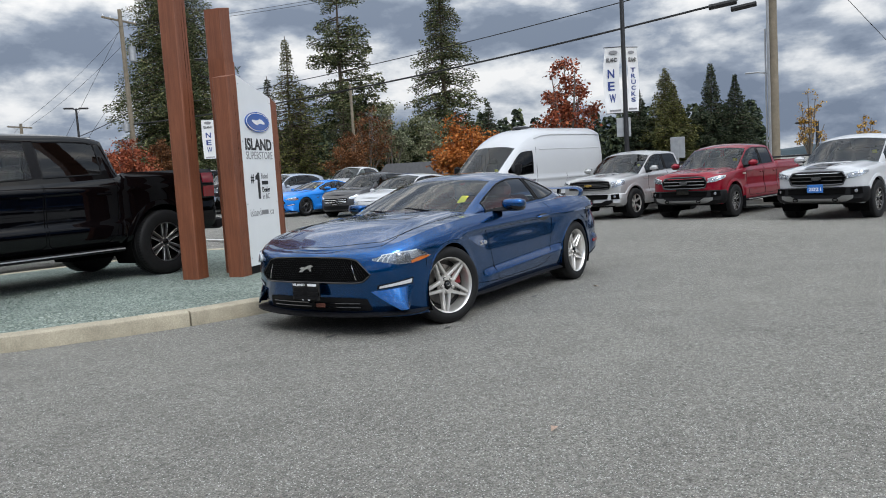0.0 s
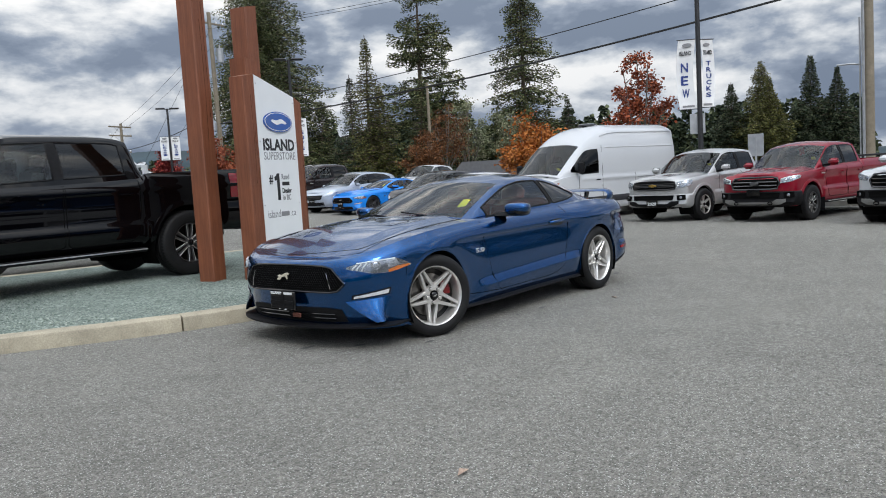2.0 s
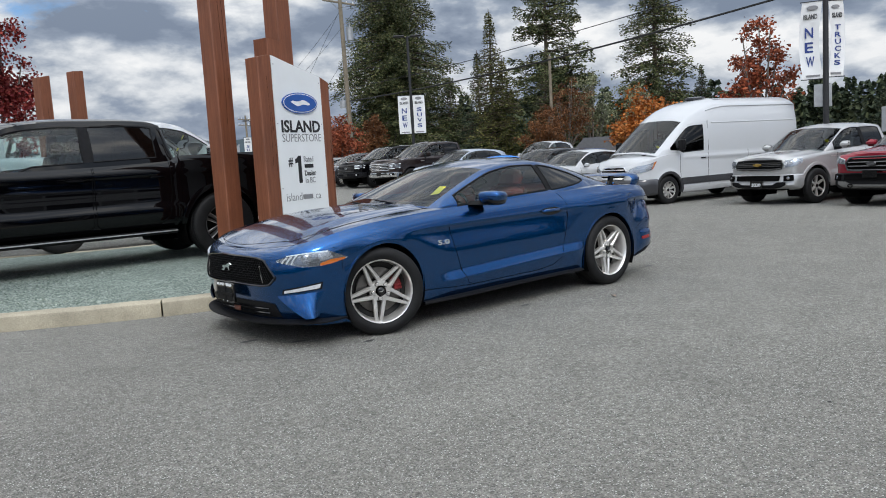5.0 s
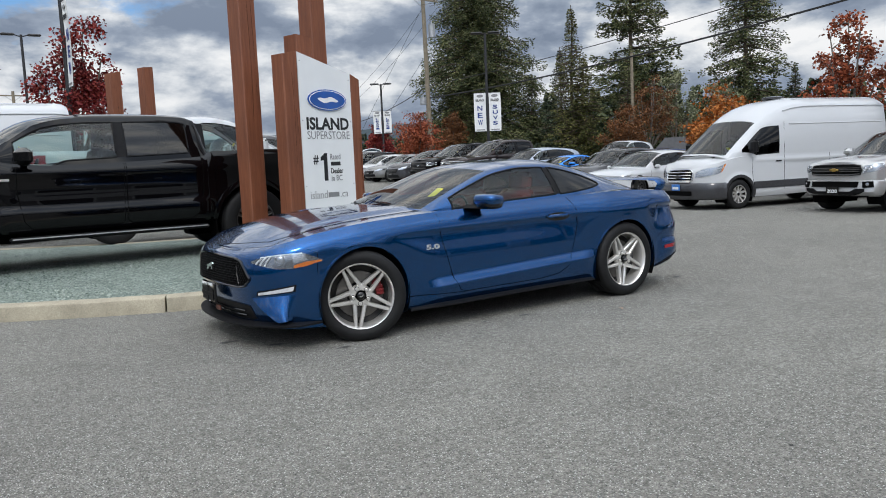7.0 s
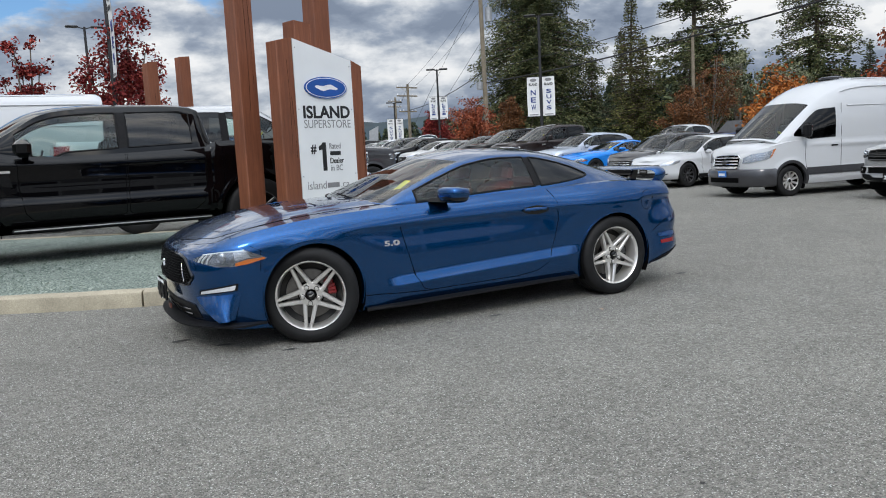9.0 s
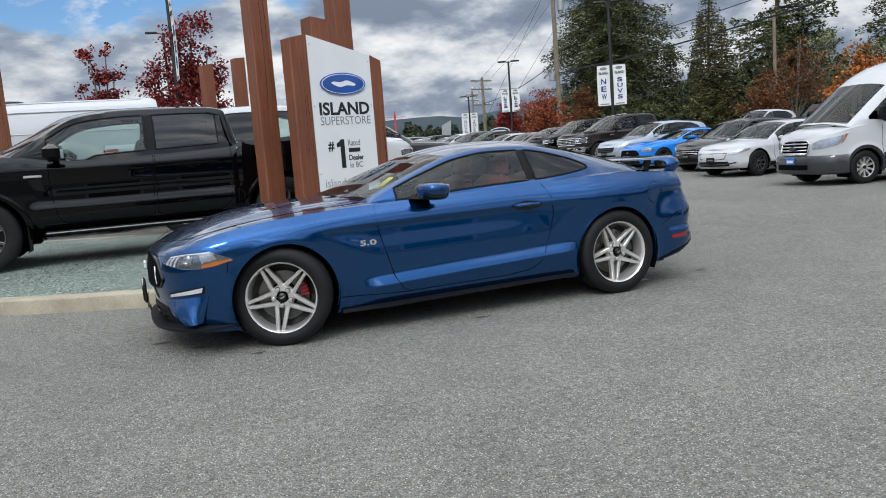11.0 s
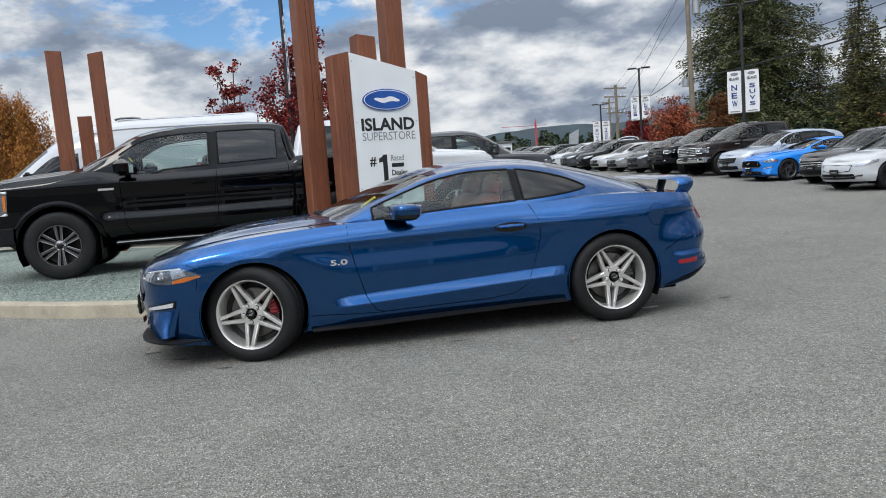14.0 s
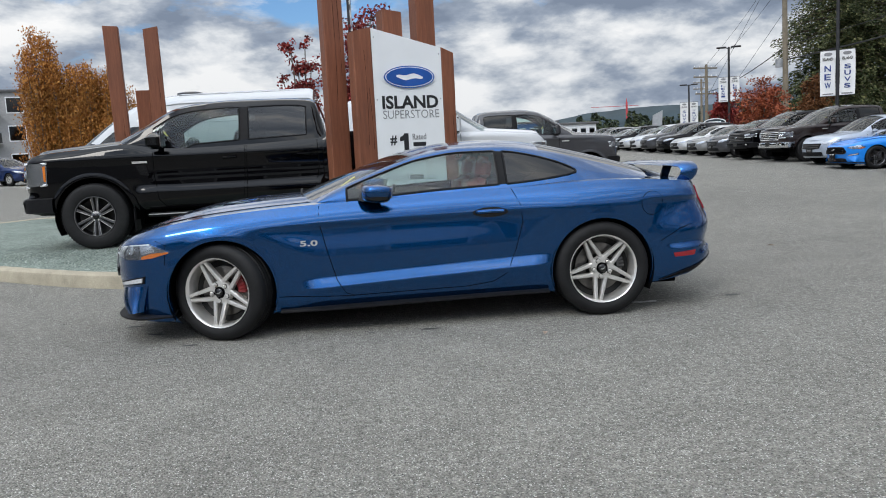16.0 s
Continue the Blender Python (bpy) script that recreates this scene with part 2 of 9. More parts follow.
def concrete_mat(name, col):
    m, n, l, p = nodes_of(name)
    a = tex(n, l, "noise", 3.5, 7, 0.65)
    f = tex(n, l, "noise", 90, 3)
    c = ramp(n, l, a.outputs[0], [(0.28, tuple(v * 0.72 for v in col)), (0.55, col), (0.78, tuple(min(1, v * 1.22) for v in col))])
    c = mixc(n, l, 1.0, c, ramp(n, l, f.outputs[0], [(0.3, (0.75, 0.75, 0.75)), (0.7, (1.12, 1.12, 1.12))]), "MULTIPLY")
    l.new(c, p.inputs["Base Color"])
    p.inputs["Roughness"].default_value = 0.9
    l.new(bump(n, l, f.outputs[0], 0.35, 0.004), p.inputs["Normal"])
    return m


def leaf_mat(name, a, b, c):
    """Foliage: each leaf or spray takes its own tint."""
    m, n, l, p = nodes_of(name)
    g = n.new("ShaderNodeNewGeometry")
    t = tex(n, l, "noise", 0.35, 3)
    col = ramp(n, l, g.outputs["Random Per Island"], [(0.0, a), (0.5, b), (1.0, c)])
    col = mixc(n, l, 1.0, col, ramp(n, l, t.outputs[0], [(0.3, (0.72, 0.74, 0.76)), (0.7, (1.25, 1.2, 1.15))]), "MULTIPLY")
    l.new(col, p.inputs["Base Color"])
    p.inputs["Roughness"].default_value = 0.7
    p.inputs["Specular IOR Level"].default_value = 0.2
    p.inputs["Subsurface Weight"].default_value = 0.0
    return m


M_ASPHALT = asphalt_mat()
M_GRAVEL = gravel_mat()
M_TIMBER = timber_mat()
M_KERB = concrete_mat("kerb_concrete", (0.40, 0.355, 0.265))
M_CONC = concrete_mat("concrete", (0.36, 0.35, 0.33))
M_BLUE = paint("deep_blue_paint", (0.0005, 0.067, 0.225), 0.35, 0.94, 0.21, 0.002, 1.5)
M_GRAB = paint("bright_blue_paint", (0.015, 0.22, 0.72), 0.1, 0.1, 0.3)
M_BLACKP = paint("black_paint", (0.0012, 0.0012, 0.0018), 0.3, 0.0, 0.4, 0.0, 1.38)
M_RED = paint("red_paint", (0.24, 0.005, 0.018), 0.3, 0.4, 0.3)
M_SILVER = paint("silver_paint", (0.50, 0.50, 0.50), 0.15, 0.55, 0.32)
M_ICE = paint("pale_silver_blue_paint", (0.42, 0.47, 0.55), 0.15, 0.5, 0.32)
M_WHITE = paint("white_paint", (0.52, 0.53, 0.545), 0.03, 0.0, 0.35)
M_GREY = paint("dark_grey_paint", (0.055, 0.055, 0.06), 0.3, 0.4, 0.32)
M_BROWN = paint("dark_brown_paint", (0.022, 0.014, 0.013), 0.3, 0.4, 0.32)
M_MIDGREY = paint("mid_grey_paint", (0.22, 0.22, 0.215), 0.2, 0.4, 0.32)
M_NAVY = paint("navy_paint", (0.01, 0.025, 0.09), 0.3, 0.4, 0.3)
M_TRIM = plain("black_trim", (0.009, 0.009, 0.010), 0.5, 0, 0, 0.2, 20, 0.15, 300, 0.12)
M_GLOSSBLACK = plain("gloss_black", (0.003, 0.003, 0.0035), 0.15, 0, 0.6, spec=0.3)
# near-black for gaps and hollows; the shade inside them is in the colour
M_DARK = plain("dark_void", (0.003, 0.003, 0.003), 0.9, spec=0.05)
M_CRACK = plain("crack_shadow_wood", (0.035, 0.014, 0.008), 0.9, spec=0.1)
M_TYRE = plain("tyre_rubber", (0.010, 0.010, 0.0105), 0.62, 0, 0, 0.25, 14, 0.3, 90, 0.25)
M_ALLOY = plain("machined_alloy", (0.74, 0.72, 0.69), 0.28, 0.70, 0.3, 0.05, 12)
M_DRL = plain("clear_strip_lens", (0.72, 0.74, 0.77), 0.14, 0.3, 1.0, 0.15, 60)
M_ALLOYD = plain("dark_alloy", (0.15, 0.15, 0.155), 0.28, 0.85, 0.4, 0.1, 12)
M_BARREL = plain("rim_barrel", (0.035, 0.034, 0.033), 0.45, 1.0, 0, 0.15, 8)
M_CHROME = plain("chrome", (0.78, 0.79, 0.8), 0.08, 1.0, 0, 0.03, 8)
M_DISC = plain("brake_disc_steel", (0.17, 0.16, 0.15), 0.38, 1.0, 0, 0.15, 30)
M_CALIPER = plain("red_caliper", (0.16, 0.008, 0.010), 0.35, 0, 0.5)
M_GLASS = glass("clear_window_glass", (0.62, 0.73, 0.71), 1.0, 1.52)
M_GLASSW = glass("windscreen_glass", (0.58, 0.67, 0.66), 1.0, 1.45)
M_GLASST = glass("tinted_window_glass", (0.05, 0.055, 0.06), 1.0, 1.5)
M_LENS = glass("lamp_lens", (0.86, 0.88, 0.9), 1.0, 1.5)
M_LAMPIN = plain("lamp_reflector", (0.62, 0.64, 0.67), 0.25, 0.8, 0, 0.10, 8)
M_LAMPDK = plain("smoked_lamp_housing", (0.30, 0.31, 0.33), 0.16, 0.8, 0, 0.15, 12)
M_WHITELENS = plain("white_lamp_lens", (0.80, 0.82, 0.84), 0.12, 0.2, 1.0, 0.1, 60)
M_AMBER = plain("amber_lens", (0.62, 0.17, 0.02), 0.12, 0, 1.0)
M_REDLENS = plain("red_lens", (0.26, 0.006, 0.012), 0.12, 0, 1.0)
M_SEATRED = plain("red_leather", (0.17, 0.022, 0.016), 0.5, 0, 0, 0.2, 20)
M_SEAT = plain("black_seat_cloth", (0.02, 0.02, 0.022), 0.7)
M_CABIN = plain("cabin_plastic", (0.008, 0.008, 0.009), 0.6, spec=0.2)
M_YELLOW = plain("yellow_sticker", (0.78, 0.70, 0.06), 0.5)
M_PANEL = plain("white_sign_panel", (0.76, 0.77, 0.77), 0.35, 0, 0.2, 0.03, 3)
M_INK = plain("black_lettering", (0.012, 0.012, 0.013), 0.45)
M_GREYINK = plain("grey_lettering", (0.22, 0.22, 0.225), 0.45)
M_BLUEINK = plain("blue_lettering", (0.02, 0.045, 0.20), 0.5)
M_OVAL = plain("blue_oval_enamel", (0.008, 0.075, 0.33), 0.25, 0.1, 0.8, 0.25, 2.5)
M_WHITEPL = plain("white_plastic", (0.78, 0.79, 0.8), 0.4)
M_BLUEPL = plain("blue_placard", (0.03, 0.16, 0.5), 0.5)
M_CLOTH = plain("banner_vinyl", (0.74, 0.74, 0.73), 0.6, 0, 0, 0.06, 3)
M_POLE = plain("dark_steel_pole", (0.03, 0.03, 0.032), 0.5, 0.4)
M_GALV = plain("galvanised_steel", (0.36, 0.37, 0.38), 0.5, 0.6)
M_UTIL = concrete_mat("weathered_pole_wood", (0.22, 0.185, 0.135))
M_CABLE = plain("black_cable", (0.012, 0.012, 0.012), 0.6)
M_PAINTL = plain("road_paint", (0.62, 0.62, 0.6), 0.7, 0, 0, 0.2, 20)
M_STAIN = plain("oil_stain", (0.035, 0.035, 0.035), 0.6, 0, 0, 0.3, 20)
M_DRYLEAF = plain("dry_leaf", (0.36, 0.26, 0.20), 0.7, 0, 0, 0.3, 60)
M_BARK = concrete_mat("bark", (0.085, 0.062, 0.045))
M_BARKG = concrete_mat("grey_bark", (0.16, 0.14, 0.12))
M_FIR = leaf_mat("fir_needles", (0.020, 0.032, 0.015), (0.070, 0.090, 0.038), (0.20, 0.20, 0.09))
M_FIRD = leaf_mat("dark_fir_needles", (0.012, 0.020, 0.013), (0.034, 0.050, 0.028), (0.095, 0.11, 0.056))
M_FIRO = leaf_mat("olive_fir_needles", (0.028, 0.036, 0.012), (0.080, 0.088, 0.027), (0.19, 0.178, 0.058))
M_REDLEAF = leaf_mat("dark_red_leaves", (0.10, 0.011, 0.015), (0.22, 0.026, 0.026), (0.38, 0.075, 0.055))
M_RUSTLEAF = leaf_mat("rust_red_leaves", (0.13, 0.030, 0.018), (0.27, 0.065, 0.028), (0.42, 0.13, 0.06))
M_ORANGELEAF = leaf_mat("orange_leaves", (0.19, 0.055, 0.012), (0.36, 0.115, 0.022), (0.5, 0.2, 0.05))
M_BROWNLEAF = leaf_mat("brown_leaves", (0.075, 0.032, 0.014), (0.15, 0.062, 0.024), (0.24, 0.11, 0.045))
M_GOLDLEAF = leaf_mat("golden_leaves", (0.24, 0.13, 0.02), (0.42, 0.24, 0.04), (0.6, 0.38, 0.09))
M_PLUMELEAF = leaf_mat("amber_brown_leaves", (0.20, 0.072, 0.018), (0.40, 0.165, 0.036), (0.56, 0.27, 0.07))
M_PALELEAF = leaf_mat("pale_green_leaves", (0.10, 0.115, 0.055), (0.20, 0.215, 0.12), (0.34, 0.345, 0.23))
M_HILL = plain("far_forest_hill", (0.030, 0.048, 0.058), 0.95, 0, 0, 0.35, 0.02)
M_WALLG = plain("grey_siding", (0.34, 0.34, 0.34), 0.7)
M_ROOFG = plain("grey_shingle", (0.11, 0.11, 0.115), 0.85)
M_WALLB = plain("blue_cladding", (0.05, 0.13, 0.34), 0.5)
M_CRANE = plain("red_crane_paint", (0.45, 0.05, 0.06), 0.5)

# ---- mesh helpers ----
class Geo:
    """Collects vertices and faces of one mesh."""

    def __init__(self):
        self.v, self.f, self.half = [], [], None

    def add(self, verts, faces):
        k = len(self.v)
        self.v += [tuple(p) for p in verts]
        self.f += [tuple(i + k for i in q) for q in faces]
        return self

    def grid(self, rows, closed=False):
        n, m = len(rows), len(rows[0])
        k = m if closed else m - 1
        self.add([p for r in rows for p in r],
                 [(i * m + j, (i + 1) * m + j, (i + 1) * m + (j + 1) % m, i * m + (j + 1) % m) for i in range(n - 1) for j in range(k)])
        return self

    def box(self, c, s, rot=0.0, ch=0.0, tilt=None):
        """A box with its edges chamfered by ch."""
        hx, hy, hz = (a / 2 for a in s)
        ch = min(ch, hx * 0.9, hy * 0.9, hz * 0.9)
        r = Matrix.Rotation(radians(rot), 3, "Z")
        if tilt:
            r = r @ Euler([radians(a) for a in tilt]).to_matrix()
        c = Vector(c)
        if ch <= 0:
            pts = [(x, y, z) for x in (-hx, hx) for y in (-hy, hy) for z in (-hz, hz)]
            fs = [(0, 1, 3, 2), (4, 6, 7, 5), (0, 4, 5, 1), (2, 3, 7, 6), (0, 2, 6, 4), (1, 5, 7, 3)]
        else:
            rows = []
            for z, e in ((-hz, ch), (-hz + ch, 0), (hz - ch, 0), (hz, ch)):
                a, b = hx - e, hy - e
                a2, b2 = a - ch * 0.8, b - ch * 0.8
                rows.append([(a, -b2, z), (a, b2, z), (a2, b, z), (-a2, b, z), (-a, b2, z), (-a, -b2, z), (-a2, -b, z), (a2, -b, z)])
            pts = [p for q in rows for p in q]
            fs = [(i * 8 + j, i * 8 + (j + 1) % 8, i * 8 + 8 + (j + 1) % 8, i * 8 + 8 + j) for i in range(3) for j in range(8)]
            fs += [tuple(range(7, -1, -1)), tuple(range(24, 32))]
        return self.add([c + r @ Vector(p) for p in pts], fs)

    def tube(self, pts, r, n=6, r2=None, caps=True):
        pts = [Vector(p) for p in pts]
        rows = []
        for i, p in enumerate(pts):
            d = (pts[min(i + 1, len(pts) - 1)] - pts[max(i - 1, 0)]).normalized()
            a = d.cross(Vector((0, 0, 1)) if abs(d.z) < 0.9 else Vector((1, 0, 0))).normalized()
            b = d.cross(a)
            rr = r if r2 is None else r + (r2 - r) * i / max(1, len(pts) - 1)
            rows.append([p + (a * math.cos(2 * math.pi * j / n) + b * math.sin(2 * math.pi * j / n)) * rr for j in range(n)])
        k = len(self.v)
        self.grid(rows, True)
        if caps:
            self.f += [tuple(k + j for j in range(n)), tuple(k + (len(pts) - 1) * n + j for j in range(n - 1, -1, -1))]
        return self

    def lathe(self, prof, n=32, c=(0, 0, 0)):
        """Turns a profile of (radius, y) round the y axis."""
        return self.grid([[(c[0] + r * math.cos(2 * math.pi * j / n), c[1] + y, c[2] + r * math.sin(2 * math.pi * j / n)) for j in range(n)] for r, y in prof], True)

    def prism(self, outline, a, b, axis="y"):
        """An outline of (x, z) drawn out along y from a to b (or (x, y) along z)."""
        n = len(outline)
        pt = (lambda p, d: (p[0], d, p[1])) if axis == "y" else (lambda p, d: (p[0], p[1], d))
        return self.add([pt(p, a) for p in outline] + [pt(p, b) for p in outline],
                        [tuple(range(n)), tuple(range(2 * n - 1, n - 1, -1))] + [(i, n + i, n + (i + 1) % n, (i + 1) % n) for i in range(n)])

    def move(self, m):
        self.v = [tuple(m @ Vector(p)) for p in self.v]
        return self

    def mirror(self):
        """Adds the mirror image across y = 0."""
        k, kf = len(self.v), len(self.f)
        twin, extra = [], []
        for i, (x, y, z) in enumerate(self.v):
            if abs(y) < 1e-5:
                twin.append(i)
            else:
                twin.append(k + len(extra))
                extra.append((x, -y, z))
        self.f += [tuple(reversed([twin[i] for i in q])) for q in self.f]
        self.v += extra
        if len(extra) == k:
            self.half = (k, kf)
        return self

    def mesh(self, name, mat, sharp=38):
        me = bpy.data.meshes.new(name)
        me.from_pydata(self.v, [], self.f)
        me.materials.append(mat)
        if sharp:
            me.shade_smooth()
            me.set_sharp_from_angle(angle=radians(sharp))
        return me


def part(name, geo, mat, parent=None, label="", at=None, sharp=38, fix=True):
    """One mesh object from a Geo (or a shared mesh), under its thing or part."""
    if isinstance(geo, Geo):
        if geo.half and parent:  # a left and a right piece: two parts
            k, kf = geo.half
            a, b = Geo(), Geo()
            a.v, a.f = geo.v[:k], geo.f[:kf]
            b.v, b.f = geo.v[k:], [tuple(i - k for i in q) for q in geo.f[kf:]]
            part(name, b, mat, parent, label, at, sharp, fix)
            geo = a
        me = geo.mesh(name, mat, sharp)
        if fix:
            b = bmesh.new()
            b.from_mesh(me)
            bmesh.ops.recalc_face_normals(b, faces=b.faces)
            b.to_mesh(me)
            b.free()
    else:
        me = geo
    ob = new(name, me)
    if parent:
        ob.parent = parent
    if at is not None:
        ob.matrix_basis = at
    return tagged(ob, label)


def thing(name, m, label, category, group="", kind=""):
    ob = new(name)
    ob.empty_display_size = 0.2
    ob.matrix_basis = m
    return tagged(ob, label, category, group, kind)


def solid(name, geo, mat, label, category, group="", kind="", at=None, sharp=38):
    return tagged(part(name, geo, mat, None, "", at, sharp), label, category, group, kind)


def words(name, body, mat, parent, at, width, height, bold=0.0, depth=0.0015, label=""):
    """Lettering fitted to a box of width by height, centred on its place, facing the local +z."""
    cu = bpy.data.curves.new("lettering", "FONT")
    cu.body, cu.align_x, cu.align_y, cu.size, cu.extrude, cu.offset, cu.resolution_u = body, "CENTER", "CENTER", 1.0, 0.002, bold, 3
    tmp = new("lettering", cu)
    dg = bpy.context.evaluated_depsgraph_get()
    me = bpy.data.meshes.new_from_object(tmp.evaluated_get(dg))
    bpy.data.objects.remove(tmp)
    bpy.data.curves.remove(cu)
    co = np.array([v.co[:] for v in me.vertices])
    lo, hi = co.min(0), co.max(0)
    sc = np.array([width / (hi[0] - lo[0]), height / (hi[1] - lo[1]), depth / 0.002])
    co = (co - (lo + hi) / 2) * sc
    me.vertices.foreach_set("co", co.ravel())
    me.update()
    me.name = name
    me.materials.clear()
    me.materials.append(mat)
    return part(name, me, mat, parent, label, at)


def spl(*keys):
    """A smooth curve through (x, value) keys, level beyond its ends."""
    xs = [k[0] for k in keys]
    ys = [k[1] for k in keys]
    n = len(xs)
    if n == 1:
        return lambda x: ys[0]
    h = [xs[i + 1] - xs[i] for i in range(n - 1)]
    d = [(ys[i + 1] - ys[i]) / h[i] for i in range(n - 1)]
    m = [d[0]] + [0.0 if d[i - 1] * d[i] <= 0 else 2 * d[i - 1] * d[i] / (d[i - 1] + d[i]) for i in range(1, n - 1)] + [d[-1]]

    def f(x):
        if x <= xs[0]:
            return ys[0]
        if x >= xs[-1]:
            return ys[-1]
        i = 0
        while x > xs[i + 1]:
            i += 1
        t = (x - xs[i]) / h[i]
        return ((1 + 2 * t) * (1 - t) ** 2 * ys[i] + t * (1 - t) ** 2 * h[i] * m[i] + t * t * (3 - 2 * t) * ys[i + 1] + t * t * (t - 1) * h[i] * m[i + 1])

    return f


def step(a, b, x):
    t = max(0.0, min(1.0, (x - a) / (b - a)))
    return t * t * (3 - 2 * t)


def ground_z(x, y):
    """The lot lies level round the car and climbs gently to the far side."""
    dip = 0.09 * step(3.0, 12.5, x) * (1 - step(10.0, 28.0, y))
    return 0.022 * max(0.0, min(y, 62.0) - 8.0) * step(6, 16, y) - dip


# ---- vehicle bodies: nose points along -x, the left side along -y, x = 0 midway between the axles ----
class Shell:
    """The outer skin of a vehicle: a wall round its plan outline, a lid of bonnet and deck, and a glasshouse."""

    def __init__(self, xf, xr, W, front, rear, ws, zb, zt, side, nose, tail, axles, arch, feat=None, dx=0.06, nv=16, vs=None, lines=()):
        self.W, self.ws, self.zb, self.zt = W, ws, zb, zt
        self.side, self.nose, self.tail, self.feat = side, nose, tail, feat
        self.axles, self.arch, self.lines = axles, arch, lines
        (cf, pf), (cr, pr) = front, rear
        pts = []
        for i in range(17):
            th = math.pi / 2 * i / 16
            x = xf + cf * (1 - max(0.0, math.cos(th)) ** (2 / pf))
            pts.append((x, W * ws(x) * math.sin(th) ** (2 / pf)))
        n = max(4, int((xr - cr - xf - cf) / dx))
        for i in range(1, n):
            x = xf + cf + (xr - cr - xf - cf) * i / n
            pts.append((x, W * ws(x)))
        for i in range(13):
            th = math.pi / 2 * (1 - i / 12)
            x = xr - cr * (1 - max(0.0, math.cos(th)) ** (2 / pr))
            pts.append((x, W * ws(x) * math.sin(th) ** (2 / pr)))
        self.px = np.array([p[0] for p in pts])
        self.py = -np.array([p[1] for p in pts])
        nx, ny = [], []
        for i in range(len(pts)):
            a, b = max(i - 1, 0), min(i + 1, len(pts) - 1)
            t = Vector((self.px[b] - self.px[a], self.py[b] - self.py[a])).normalized()
            if i == 0:
                t = Vector((0, -1))
            if i == len(pts) - 1:
                t = Vector((0, 1))
            nx.append(t.y)
            ny.append(-t.x)
        self.nx, self.ny = np.array(nx), np.array(ny)
        self.s = np.concatenate([[0], np.cumsum(np.hypot(np.diff(self.px), np.diff(self.py)))])
        self.vs = vs or [i / nv for i in range(nv + 1)]
        self.imax = int(np.argmin(self.py))

    def qx(self, x):
        return float(np.interp(x, self.px + np.arange(len(self.px)) * 1e-9, self.s))

    def qy(self, y):
        k = self.imax
        return float(np.interp(y, -self.py[:17], self.s[:17]))

    def qr(self, y):
        return float(np.interp(-y, self.py[-13:], self.s[-13:]))

    def at(self, q, z, off=0.0):
        x, y, nx, ny = (float(np.interp(q, self.s, a)) for a in (self.px, self.py, self.nx, self.ny))
        lo, hi = self.zb(x), self.zt(x)
        v = max(0.0, min(1.0, (z - lo) / (hi - lo)))
        a, b = max(0.0, -nx) ** 1.5, max(0.0, nx) ** 1.5
        k = max(0.0, 1 - a - b)
        d = self.side(v) * k + self.nose(v) * a + self.tail(v) * b - off
        if self.feat:
            d -= self.feat(x, z) * k
        return Vector((x - nx * d, y - ny * d, z))

    def wall(self, body, mat, regions, label=""):
        """The wall, split into named panels by stretches of x, with the wheel arches cut out."""
        n = len(self.s)
        cols = []
        for i in range(n):
            x = float(self.px[i])
            lo, hi = self.zb(x), self.zt(x)
            col = []
            ks, zs = [0.0], [lo]
            for k, line, fade in self.lines:  # rows that follow the creases
                ks.append(k)
                zs.append(lo + (hi - lo) * k + (line(x) - lo - (hi - lo) * k) * fade(x))
            ks.append(1.0)
            zs.append(hi)
            for v in self.vs:
                z = float(np.interp(v, ks, zs))
                p = self.at(self.s[i], z)
                inside = False
                for ax, az in self.axles:
                    dx, dz = p.x - ax, z - az
                    r = math.hypot(dx, dz)
                    if r < self.arch and abs(p.y) > self.W * 0.55:
                        inside = True
                        if r < 1e-6:
                            dx, dz, r = 0.0, 1.0, 1.0
                        k = self.arch / r
                        p = self.at(self.qx(ax + dx * k), max(az + dz * k, lo - 0.02))
                col.append((p, inside))
            cols.append(col)
        full = [[(Vector((p.x, -p.y, p.z)), f) for p, f in c] for c in reversed(cols[1:])] + cols
        out = {}
        m = len(self.vs)
        for i in range(len(full) - 1):
            for j in range(m - 1):
                q = [full[i][j], full[i + 1][j], full[i + 1][j + 1], full[i][j + 1]]
                if all(f for _, f in q):
                    continue
                c = sum((p for p, _ in q), Vector()) / 4
                name = next((nm for nm, x0, x1 in regions if x0 <= c.x < x1), regions[-1][0])
                key = (name, "" if "bumper" in name else ("l" if c.y < 0 else "r"))
                g, idx = out.setdefault(key, (Geo(), {}))
                face = []
                for a, b in ((i, j), (i + 1, j), (i + 1, j + 1), (i, j + 1)):
                    if (a, b) not in idx:
                        idx[(a, b)] = len(g.v)
                        g.v.append(tuple(full[a][b][0]))
                    face.append(idx[(a, b)])
                g.f.append(tuple(face))
        for (name, _), (g, _) in out.items():
            part(name, g, mat, body, label, sharp=50, fix=False)

    def lid(self, body, mat, crown, gap, hood_s=0.86, deck="tailgate_top", m=24, fender="fender_top"):
        """Bonnet and deck between the tops of the two walls; gap: the stretch left open under the glasshouse."""
        rows = []
        for i in range(len(self.s)):
            x = float(self.px[i])
            t = self.at(self.s[i], self.zt(x))
            rows.append([Vector((t.x, t.y * -s, t.z + crown(t.x, s))) for s in (2 * j / m - 1 for j in range(m + 1))])
        gs = {}
